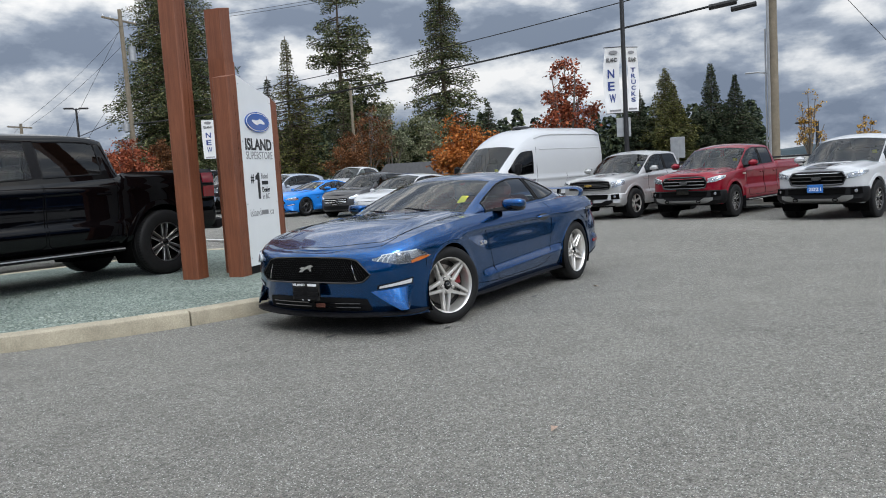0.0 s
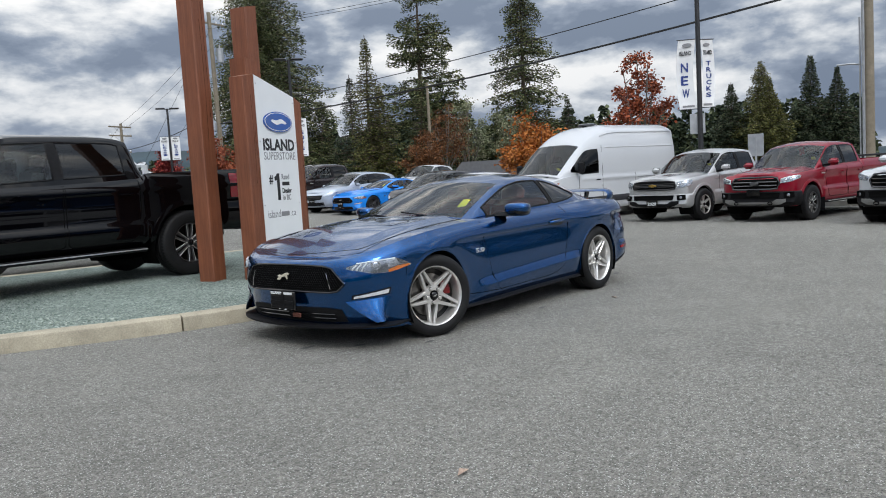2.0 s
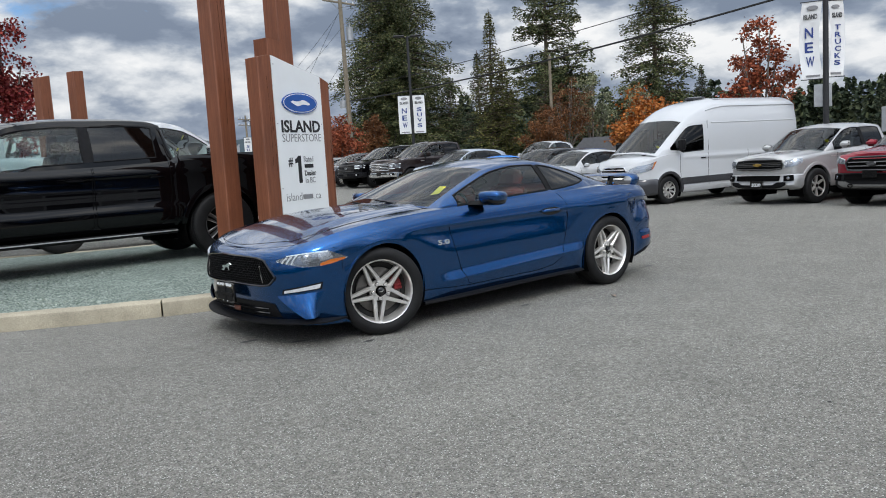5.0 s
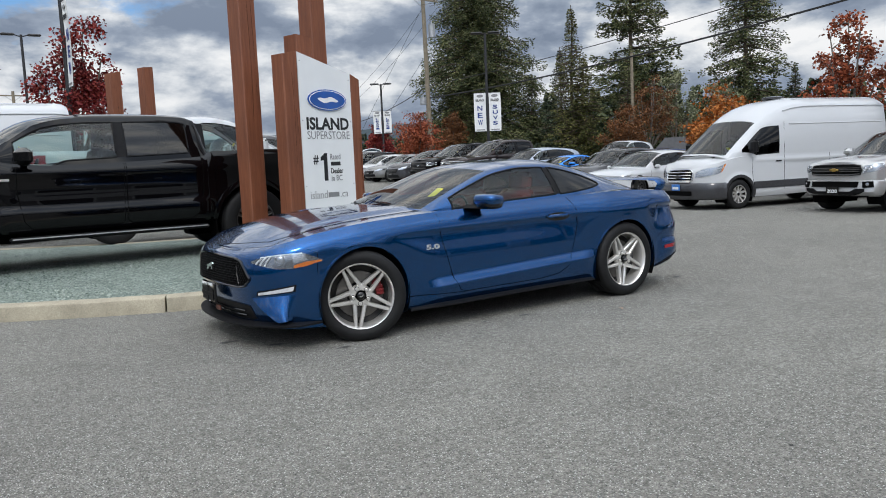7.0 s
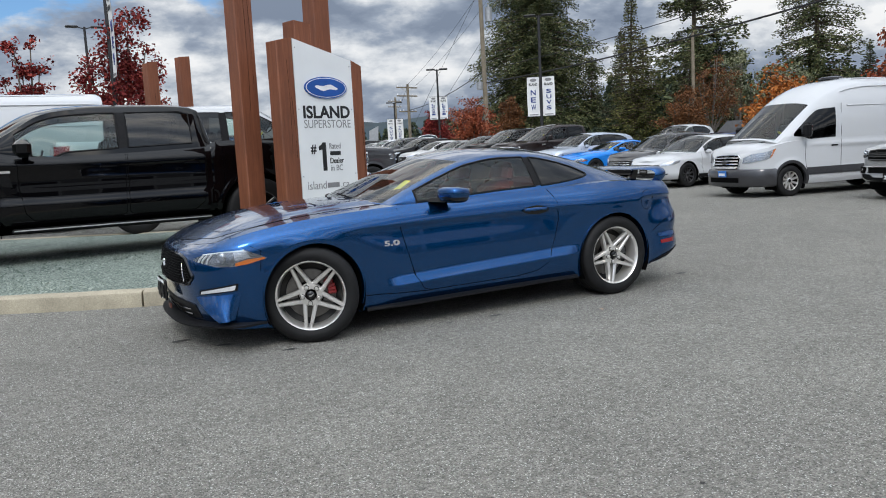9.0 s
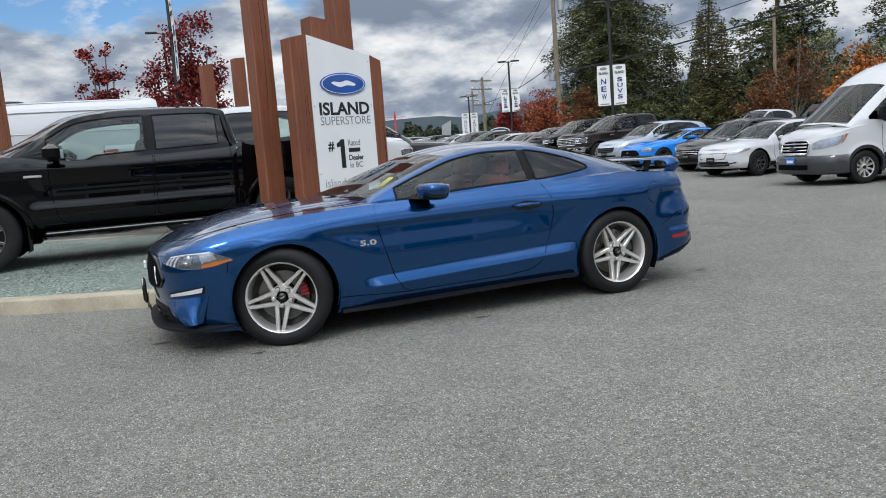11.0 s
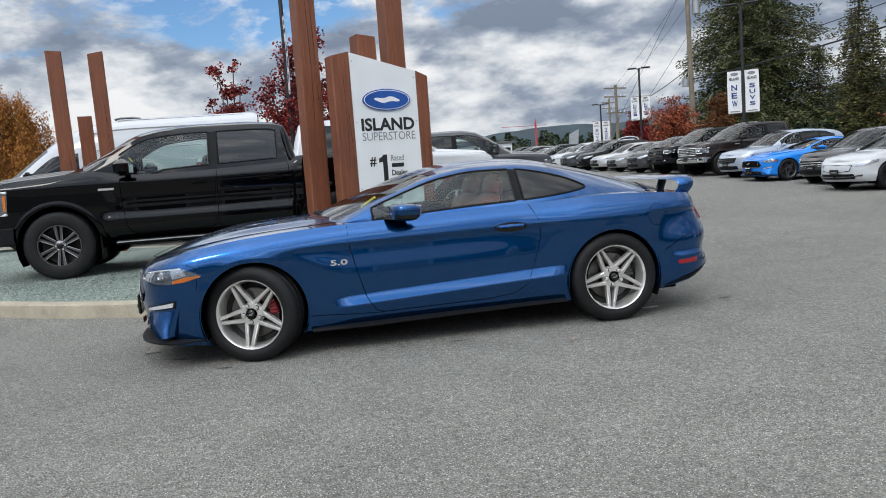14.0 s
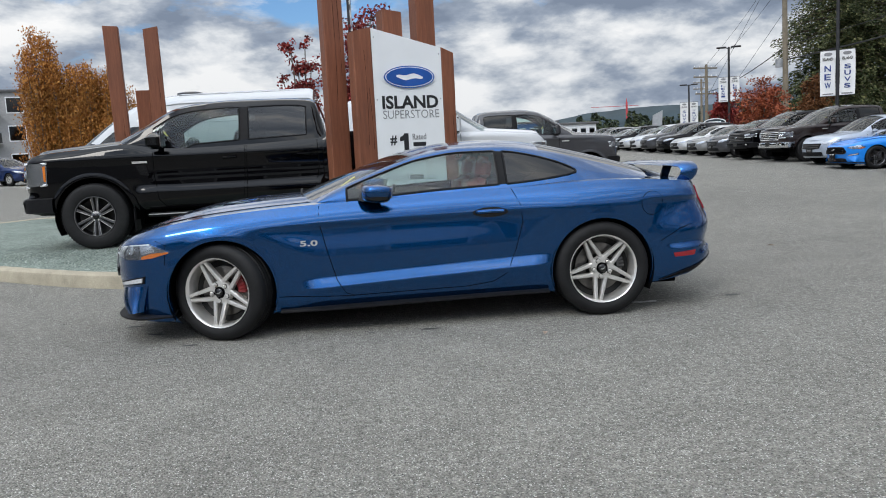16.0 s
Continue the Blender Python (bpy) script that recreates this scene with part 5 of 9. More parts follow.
# ---- other vehicles ----
def pickup(m, label, mat, sx=1.0, sy=1.0, sz=1.0, R=0.42, face_mat=None, spokes=6, style="truck", bumper=None, grille="bars", glass_side=None, flare=None, group="", placard=None, placard_mat=None, stripe=None, rear_glass=None, steps=True, low=0.0, tail=3.10, amber=False, hood=0.0, nose=2.79, face=""):
    """A crew-cab pickup. sx, sy, sz scale it from full size."""
    face_mat, bumper = face_mat or M_ALLOYD, bumper or M_TRIM
    car = thing("pickup_truck", m, label, "truck", group)
    X = lambda *k: spl(*[(a * sx, b * sz) for a, b in k])
    Y = lambda *k: spl(*[(a * sx, b * sy) for a, b in k])
    ax = 1.84 * sx

    def feat(x, z):
        zz = z / sz
        o = 0.036 * (1 - step(0.745, 0.785, zz)) * step(-1.3 * sx, -1.2 * sx, x) * (1 - step(1.2 * sx, 1.3 * sx, x))
        o += 0.020 * math.exp(-((zz - 1.20) / 0.035) ** 2)
        o -= 0.014 * math.exp(-((zz - 1.0) / 0.12) ** 2) * step(-1.2 * sx, -1.0 * sx, x)
        o -= 0.03 * math.exp(-((x - 1.255 * sx) / 0.014) ** 2)
        return o

    sh = Shell(-nose * sx, tail * sx, 1.0 * sy, (0.42 * sx, 3.6), (0.12 * sx, 5.0),
               spl((-2.79 * sx, 0.95), (-1.84 * sx, 0.985), (-1.0 * sx, 0.985), (3.1 * sx, 0.985)),
               X((-2.79, 0.50 - low), (-2.3, 0.47 - low), (-1.3, 0.49 - low), (1.2, 0.49 - low), (2.3, 0.56), (3.1, 0.58)),
               X((-2.79, 1.13 + hood), (-2.55, 1.18 + hood), (-1.9, 1.235 + hood), (-1.38, 1.27 + hood), (-1.0, 1.275 + hood * 0.35), (-0.6, 1.285), (1.18, 1.335), (1.30, 1.40), (3.1, 1.42)),
               spl((0, 0.07), (0.08, 0.025), (0.3, 0.004), (0.75, 0.0), (0.92, 0.012), (1.0, 0.06)),
               spl((0, 0.09), (0.10, 0.01), (0.30, 0.0), (0.34, 0.03), (0.6, 0.025), (0.85, 0.03), (0.95, 0.05), (1.0, 0.10)),
               spl((0, 0.05), (0.2, 0.0), (0.8, 0.0), (1.0, 0.02)),
               [(-ax, R), (ax, R)], R + 0.085, feat, dx=0.045, nv=22)
    sh.wall(car, mat, [("front_bumper", -9, -2.36 * sx), ("front_fender", -2.36 * sx, -1.12 * sx), ("front_door", -1.12 * sx, 0.18 * sx), ("rear_door", 0.18 * sx, 1.255 * sx), ("bed_side", 1.255 * sx, 9)])

    def crown_ok(x, s):
        a = abs(s)
        if x > 1.25 * sx:
            return -0.05 * (1 - step(0.88, 0.95, a))
        return 0.055 * sz * (1 - a ** 2.5) + 0.028 * sz * (1 - step(0.66, 0.80, a)) - 0.02 * sz * (1 - step(0.28, 0.45, a))

    sh.lid(car, mat, crown_ok, (-1.34 * sx, 1.24 * sx), 0.86, "bed_cover", 28)
    sh.glasshouse(car, mat, -1.48 * sx, 1.28 * sx,
                  Y((-1.48, 0.89), (0.0, 0.925), (1.28, 0.925)),
                  X((-1.48, 1.23 + hood), (-0.6, 1.27), (0.0, 1.285), (1.28, 1.33)),
                  Y((-1.48, 0.87), (-0.8, 0.79), (-0.4, 0.735), (0.3, 0.715), (1.05, 0.715), (1.28, 0.80)),
                  X((-1.48, 1.25 + hood), (-1.1, 1.47 + hood), (-0.7, 1.71 + 0.9 * hood), (-0.45, 1.82 + 0.3 * hood), (-0.05, 1.875), (0.6, 1.875), (1.0, 1.855), (1.14, 1.815), (1.22, 1.60), (1.28, 1.36)),
                  X((-1.48, 1.32 + hood), (-1.1, 1.53 + hood), (-0.7, 1.775 + 0.9 * hood), (-0.42, 1.895 + 0.3 * hood), (0.0, 1.955), (0.7, 1.945), (1.05, 1.915), (1.14, 1.88), (1.22, 1.65), (1.28, 1.39)),
                  spl((-1.48 * sx, 0.24 * sx), (-0.6 * sx, 0.12 * sx), (0.0, 0.0)),
                  spl((-1.05 * sx, 0.0), (-0.66 * sx, 0.0), (-0.46 * sx, 0.11), (1.2 * sx, 0.13)) if amber else spl((-1.2 * sx, 0.08), (1.2 * sx, 0.10)), spl((-1.5 * sx, 0.66), (-1.0 * sx, 0.84), (-0.6 * sx, 0.88), (0.9 * sx, 0.88), (1.05 * sx, 0.84)),
                  [(-1.02 * sx, 0.12 * sx, glass_side or M_GLASS), (0.24 * sx, 1.02 * sx, rear_glass or M_GLASST)], (-1.45 * sx, -0.52 * sx), (1.145 * sx, 1.275 * sx),
                  trim=lambda x, side: side and 0.12 * sx < x < 0.24 * sx, dx=0.06, nside=6, ntop=16, back_s=0.8, seal=0.011)
    sh.wells(car, 0.4)
    for a in (-ax, ax):
        part("wheel_arch", sh.arch_band(a, R, R + 0.075, R + 0.14, 0.02, 0.10, math.pi - 0.10, depth=0.07), flare or mat, car)
    for pts in ([(-1.02, 1.25), (-1.03, 0.95), (-0.98, 0.62), (-0.90, 0.53), (0.10, 0.53), (0.14, 0.56), (0.17, 0.95), (0.19, 1.28)],
                [(0.21, 1.28), (0.20, 0.95), (0.18, 0.57), (0.22, 0.53), (0.98, 0.53), (1.10, 0.62), (1.17, 0.95), (1.16, 1.32)],
                [(1.255, 0.56), (1.255, 1.37)]):
        part("shut_line", sh.seam([(a * sx, b * sz) for a, b in pts], 0.005, 0.0), M_DARK, car)
    for x in (-0.02, 0.98):
        h = sh.at(sh.qx(x * sx), 1.135 * sz, 0.012)
        for s in (1, -1):
            part("door_handle", Geo().box((h.x, h.y * s, h.z), (0.20 * sx, 0.035, 0.035), ch=0.012), mat, car)
    for s in (1, -1):
        mr = part("door_mirror", Geo().box((0, 0, 0), (0.20 if amber else 0.14, 0.25 * sy, 0.21 * sz ** 3), ch=0.055), M_GLOSSBLACK if mat is M_BLACKP else mat, car, at=pose(-0.94 * sx, -s * 1.12 * sy, 1.39 * sz, 0, 0, -6 * s))
        part("mirror_glass", Geo().box((0.099 if amber else 0.069, 0, 0), (0.008, 0.18, 0.15), ch=0.004), M_CHROME, mr)
        part("mirror_arm", Geo().box((0.0, s * 0.14, -0.06), (0.07, 0.16, 0.05), ch=0.015), M_TRIM, mr)
        if steps:
            p = sh.at(sh.qx(0), 0.5 * sz)
            bar = part("running_board", Geo().box((0.02 * sx, p.y * s * 0.985, 0.415 * sz), (2.35 * sx, 0.15, 0.055), ch=0.02), M_TRIM, car)
            part("board_strip", Geo().box((0.02 * sx, p.y * s * 0.985 - s * 0.078, 0.425 * sz), (2.3 * sx, 0.010, 0.015)), M_SILVER, bar)
            part("mud_flap", Geo().box((-ax + R + 0.075, p.y * s * 0.93, 0.37 * sz), (0.015, 0.24, 0.30), ch=0.006), M_TRIM, car)
    # nose
    Q = sh.qy
    if face:  # midsize: body-coloured brow over a framed grille, swept lamps, dark lower bumper with a skid plate
        ranger = face == "framed"
        z0, z1 = (0.735, 1.005) if ranger else (0.80, 1.005)
        yy = (0.36, 0.52, 0.575) if ranger else (0.40, 0.60, 0.62)
        low_l = [(0.0, z0), (Q(yy[0]), z0), (Q(yy[1]), z0 + 0.015), (Q(yy[2]), (z0 + z1) / 2)]
        high_l = [(0.0, z1), (Q(yy[0]), z1), (Q(yy[1] - 0.01), z1 - 0.02), (Q(yy[2]), (z0 + z1) / 2 + 0.01)]
        gr = part("grille", sh.patch(low_l, high_l, 0.014, 18, 4), M_DARK, car, "black grille in a dark frame")
        loop = [sh.at(q, z, 0.022) for q, z in low_l] + [sh.at(q, z, 0.022) for q, z in reversed(high_l[:-1])]
        part("grille_frame", Geo().tube(loop, 0.020, 6).mirror(), M_GREY if ranger else M_GLOSSBLACK, gr)
        for z in ((0.82, 0.90) if ranger else (0.87, 0.905, 0.94)):
            half = [sh.at(Q((yy[1] - 0.01) * i / 8), z, 0.024) for i in range(9)]
            part("grille_bar", Geo().tube([(p.x, -p.y, p.z) for p in reversed(half[1:])] + half, 0.013, 6), M_ALLOYD if ranger and mat is not M_WHITE else M_GLOSSBLACK, gr)
        pc = sh.at(0.0, (z0 + z1) / 2, 0.045)
        if ranger:
            part("badge_oval", Geo().lathe([(0.0005, -0.012), (0.095, -0.012), (0.105, 0.01)], 20).move(Matrix.Diagonal((1, 1, 0.42, 1))), M_ALLOYD, gr, "plain oval badge", at=pose(pc.x, 0, pc.z, 0, 0, -90))
        else:
            part("badge_bar", Geo().box((pc.x, 0, pc.z), (0.02, 0.22, 0.045), ch=0.008).box((pc.x - 0.002, 0, pc.z), (0.02, 0.09, 0.075), ch=0.008), plain("gold_badge", (0.55, 0.36, 0.10), 0.3, 0.8), gr, "plain gold badge")
        lo = [(Q(0.60), 0.865), (Q(0.76), 0.880), (sh.qx(-2.26), 0.925), (sh.qx(-2.12), 0.965)]
        hi = [(Q(0.60), 0.955), (Q(0.76), 0.995), (sh.qx(-2.24), 1.015), (sh.qx(-2.08), 1.01)]
        if not ranger:
            lo = [(Q(0.66), 0.835), (Q(0.78), 0.845), (sh.qx(-2.22), 0.885), (sh.qx(-2.10), 0.93)]
            hi = [(Q(0.66), 0.985), (Q(0.78), 1.00), (sh.qx(-2.20), 1.025), (sh.qx(-2.08), 1.03)]
        lm = part("headlamp", sh.patch(lo, hi, 0.010, 14, 3), M_LAMPIN, car, "clear swept headlamp")
        for y, z in ((0.70, 0.925), (0.79, 0.945)):
            c = sh.at(Q(y), z, 0.012)
            for s in (1, -1):
                part("projector", Geo().lathe([(0.040, 0.0), (0.043, -0.012), (0.030, -0.004), (0.0005, -0.020)], 14), M_LAMPIN, lm, at=pose(c.x, c.y * s, c.z, 0, 0, -55 if s > 0 else -125))
        part("lamp_frame", Geo().tube([sh.at(q, z, 0.018) for q, z in (lo[0], hi[0], hi[1], hi[2], hi[3])], 0.010, 6).mirror(), M_WHITELENS, lm)
        ln = part("lamp_lens", sh.patch(lo, hi, 0.024, 14, 3), M_LENS, lm)
        ln.visible_shadow = False
        rows = []
        zs = (0.34, 0.37, 0.45, 0.58, 0.66, 0.70)
        for i in range(27):
            q = sh.qx(-2.08) * i / 26
            rows.append([tuple(sh.at(q, max(z, sh.zb(-2.4)), o).xy) + (z,) for z, o in zip(zs, (-0.06, 0.03, 0.050, 0.048, 0.030, -0.02))])
        bp = part("bumper_bar", Geo().grid(rows).mirror(), M_TRIM if ranger else bumper, car)
        part("bumper_intake", sh.patch([(0, 0.545), (Q(0.56), 0.545)], [(0, 0.665), (Q(0.58), 0.660)], 0.056, 12, 2), M_DARK, bp)
        part("fog_pod", sh.patch([(Q(0.665), 0.535), (Q(0.83), 0.545)], [(Q(0.655), 0.66), (Q(0.825), 0.67)], 0.060, 8, 2), M_DARK, bp)
        fc = sh.at(Q(0.745), 0.605, 0.066)
        for s in (1, -1):
            part("fog_lens", Geo().lathe([(0.035, 0.0), (0.035, -0.008), (0.0005, -0.014)], 14), M_LAMPDK, bp, at=pose(fc.x, fc.y * s, fc.z, 0, 0, -55 if s > 0 else -125))
        part("skid_plate", sh.patch([(0, 0.375), (Q(0.46), 0.375), (Q(0.60), 0.40), (Q(0.70), 0.455)], [(0, 0.455), (Q(0.42), 0.455), (Q(0.52), 0.515), (Q(0.70), 0.52)], 0.064, 16, 2), M_MIDGREY if ranger else M_TRIM, bp, "satin silver skid plate" if ranger else "")
        for s in (1, -1):
            if ranger:
                part("tow_hook", Geo().tube([(fc.x - 0.12, s * 0.40 + 0.05 * math.cos(k), 0.43 + 0.03 * math.sin(k)) for k in (2 * math.pi * i / 10 for i in range(11))], 0.012, 5), M_DARK, bp)
        part("chin", sh.patch([(0, 0.345), (Q(0.75), 0.345)], [(0, 0.375), (Q(0.75), 0.385)], 0.02, 10, 1), M_TRIM, bp)
    else:
        zg0, zg1 = 0.80 * sz, (1.17 if amber else 1.06) * sz
        gr = part("grille", sh.patch([(0.0, zg0), (Q(0.60 * sy), zg0)], [(0.0, zg1), (Q(0.62 * sy), zg1)], 0.012, 12, 4), M_TRIM, car, "black barred grille")
        fr = [sh.at(q, z, 0.02) for q, z in ((0, zg0), (Q(0.3 * sy), zg0), (Q(0.60 * sy), zg0), (Q(0.63 * sy), (zg0 + zg1) / 2), (Q(0.62 * sy), zg1), (Q(0.3 * sy), zg1), (0, zg1))]
        part("grille_frame", Geo().tube(fr, 0.02 * sz, 6).mirror(), M_CHROME if grille == "chrome" else (mat if grille == "body" else M_GLOSSBLACK), gr)
        for k in range(1, 4):
            z = zg0 + (zg1 - zg0) * k / 4
            half = [sh.at(Q(0.58 * sy * i / 8), z, 0.02) for i in range(9)]
            part("grille_bar", Geo().tube([(p.x, -p.y, p.z) for p in reversed(half[1:])] + half, 0.013 * sz, 6), {"chrome": M_CHROME, "silver": M_ALLOYD}.get(grille, M_GLOSSBLACK), gr)
        pc = sh.at(0.0, (zg0 + zg1) / 2, 0.04)
        part("badge_oval", Geo().lathe([(0.0005, -0.012), (0.09, -0.012), (0.10, 0.01)], 20).move(Matrix.Diagonal((1, 1, 0.42, 1))), M_CHROME, gr, "plain oval badge", at=pose(pc.x, 0, pc.z, 0, 0, -90))
        hl = 0.86 if amber or grille == "chrome" else 0.92
        ht = 0.12 if amber else 0.0
        lo, hi = [(Q(0.64 * sy), hl * sz), (Q(0.85 * sy), hl * sz), (sh.qx(-2.42 * sx), (hl + 0.03) * sz)], [(Q(0.64 * sy), (1.05 + ht) * sz), (Q(0.84 * sy), (1.055 + ht) * sz), (sh.qx(-2.40 * sx), (1.05 + ht) * sz)]
        lm = part("headlamp", sh.patch(lo, hi, 0.012, 10, 3), M_LAMPDK, car, "clear C-shaped headlamp")
        part("lamp_frame", Geo().tube([sh.at(q, z, 0.02) for q, z in (hi[2], hi[1], hi[0], lo[0], lo[1], lo[2])], 0.016, 6).mirror(), M_WHITELENS, lm)
        for y in (0.70, 0.79):
            c = sh.at(Q(y * sy), (hl + 0.11 + ht / 2) * sz, 0.016)
            for s in (1, -1):
                part("projector", Geo().lathe([(0.048, 0.0), (0.050, -0.012), (0.040, -0.004), (0.0005, -0.022)], 16), M_LAMPIN, lm, at=pose(c.x, c.y * s, c.z, 0, 0, -62 if s > 0 else -118))
        if amber:
            part("amber_marker", sh.patch([(sh.qx(-2.455 * sx), 0.93 * sz), (sh.qx(-2.43 * sx), 0.935 * sz)], [(sh.qx(-2.455 * sx), 1.13 * sz), (sh.qx(-2.42 * sx), 1.14 * sz)], 0.018, 4, 2), M_AMBER, lm)
        rows = []
        for i in range(25):
            q = sh.qx(-2.36 * sx) * i / 24
            a, b = sh.at(q, 0.60 * sz, 0.055), sh.at(q, 0.60 * sz, -0.05)
            rows.append([(b.x, b.y, 0.50 * sz), (a.x, a.y, 0.52 * sz), (a.x - 0.01, a.y, 0.58 * sz), (a.x, a.y, 0.70 * sz), (b.x, b.y, 0.735 * sz)])
        bp = part("bumper_bar", Geo().grid(rows).mirror(), bumper, car)
        part("bumper_intake", Geo().grid([[sh.at(Q(0.55 * sy * i / 10), z, 0.062) for z in (0.55 * sz, 0.66 * sz)] for i in range(11)]).mirror(), M_DARK, bp)
        part("fog_lamp", Geo().grid([[sh.at(Q((0.66 + 0.20 * i / 4) * sy), z, 0.064) for z in (0.575 * sz, 0.675 * sz)] for i in range(5)]).mirror(), M_DARK, bp)
        part("fog_lens", Geo().grid([[sh.at(Q((0.72 + 0.07 * i / 3) * sy), z, 0.068) for z in (0.60 * sz, 0.65 * sz)] for i in range(4)]).mirror(), M_WHITELENS, bp)
        part("skid_plate", Geo().grid([[sh.at(Q(0.62 * sy * i / 8), z, o) for z, o in ((0.46 * sz, -0.06), (0.50 * sz, 0.066), (0.575 * sz, 0.070))] for i in range(9)]).mirror(), M_SILVER if grille == "silver" else M_TRIM, bp)
    # tail
    part("tail_lamp", sh.patch([(sh.qx((tail - 0.25) * sx), 1.02 * sz), (sh.qr(0.80 * sy), 1.02 * sz)], [(sh.qx((tail - 0.27) * sx), 1.36 * sz), (sh.qr(0.80 * sy), 1.36 * sz)], 0.012, 6, 3), M_REDLENS, car, "red tail lamp")
    part("rear_bumper", Geo().box(((tail + 0.04) * sx, 0, 0.62 * sz), (0.16, 1.86 * sy, 0.16 * sz), ch=0.03), bumper, car)
    for s in (1, -1):
        b = sh.at(sh.qx(-1.20 * sx), 1.125 * sz, 0.008)
        part("fender_badge_bar", Geo().box((b.x, b.y * s, b.z), (0.20 * sx, 0.008, 0.03), ch=0.003), M_ALLOY, car)
    if amber:
        part("fender_vent", sh.patch([(sh.qx(-1.20 * sx), 0.96 * sz), (sh.qx(-1.09 * sx), 0.94 * sz)], [(sh.qx(-1.26 * sx), 1.085 * sz), (sh.qx(-1.12 * sx), 1.10 * sz)], 0.010, 6, 2), M_GLOSSBLACK, car)
    zp = {"framed": 0.665, "split": 0.47}.get(face, 0.70 * sz)
    if placard:
        pl = part("year_placard", Geo().box((pc.x - 0.045, 0, zp), (0.012, 0.32, 0.17), ch=0.004), placard_mat or M_BLUEPL, car, "placard with white year digits")
        words("placard_lettering", placard, M_WHITEPL, pl, Matrix.Translation((pc.x - 0.0535, 0, zp - 0.01)) @ pose(0, 0, 0, 90, 0, -90), 0.25, 0.075, 0.02)
    else:
        part("plate_holder", Geo().box((pc.x - 0.04, 0, zp if face else 0.64 * sz), (0.012, 0.31, 0.15), ch=0.004), M_GLOSSBLACK, car)
    if stripe:
        g = Geo()
        for i in range(len(sh.s) - 1):
            x0, x1 = float(sh.px[i]), float(sh.px[i + 1])
            if x0 > -1.1 * sx or x1 - x0 < 1e-5 or x0 < -2.7 * sx:
                continue
            g.add([(x, y, sh.zt(x) + crown_ok(x, y / (0.92 * sy)) + 0.006) for x, y in ((x0, -0.18 * sy), (x0, 0.30 * sy), (x1, 0.30 * sy), (x1, -0.18 * sy))], [(0, 1, 2, 3)])
        part("bonnet_stripe", g, stripe, car, "dark grey bonnet stripe")
    # cabin
    part("cabin_floor", Geo().box((0.1 * sx, 0, 0.72 * sz), (2.3 * sx, 1.6 * sy, 0.1)), M_CABIN, car)
    part("dashboard", Geo().box((-1.16 * sx, 0, 1.16 * sz), (0.5 * sx, 1.6 * sy, 0.24 * sz), ch=0.06), M_CABIN, car)
    for y in (-0.42, 0.42):
        seat(car, -0.25 * sx, y * sy, 0.76 * sz, M_SEAT)
    seat(car, 0.72 * sx, 0, 0.76 * sz, M_SEAT, False, 1.4 * sy)
    steering(car, -0.78 * sx, -0.42 * sy, 1.20 * sz)
    part("chassis", Geo().box((0, 0, 0.46 * sz), (5.0 * sx, 1.0 * sy, 0.22 * sz)).box((-ax, 0, R), (0.16, 1.4 * sy, 0.16)).box((ax, 0, R), (0.16, 1.4 * sy, 0.16)), M_DARK, car)
    part("windscreen_sticker", Geo().box((-0.92 * sx, -0.62 * sy, 1.50 * sz), (0.004, 0.09, 0.07), tilt=(0, -32, 0)), M_YELLOW, car)
    for a in (-ax, ax):
        for s in (-1, 1):
            wheel(car, a, s * 0.87 * sy, R, 0.275, R * 0.62, style, face_mat, 0, spokes)
    return car


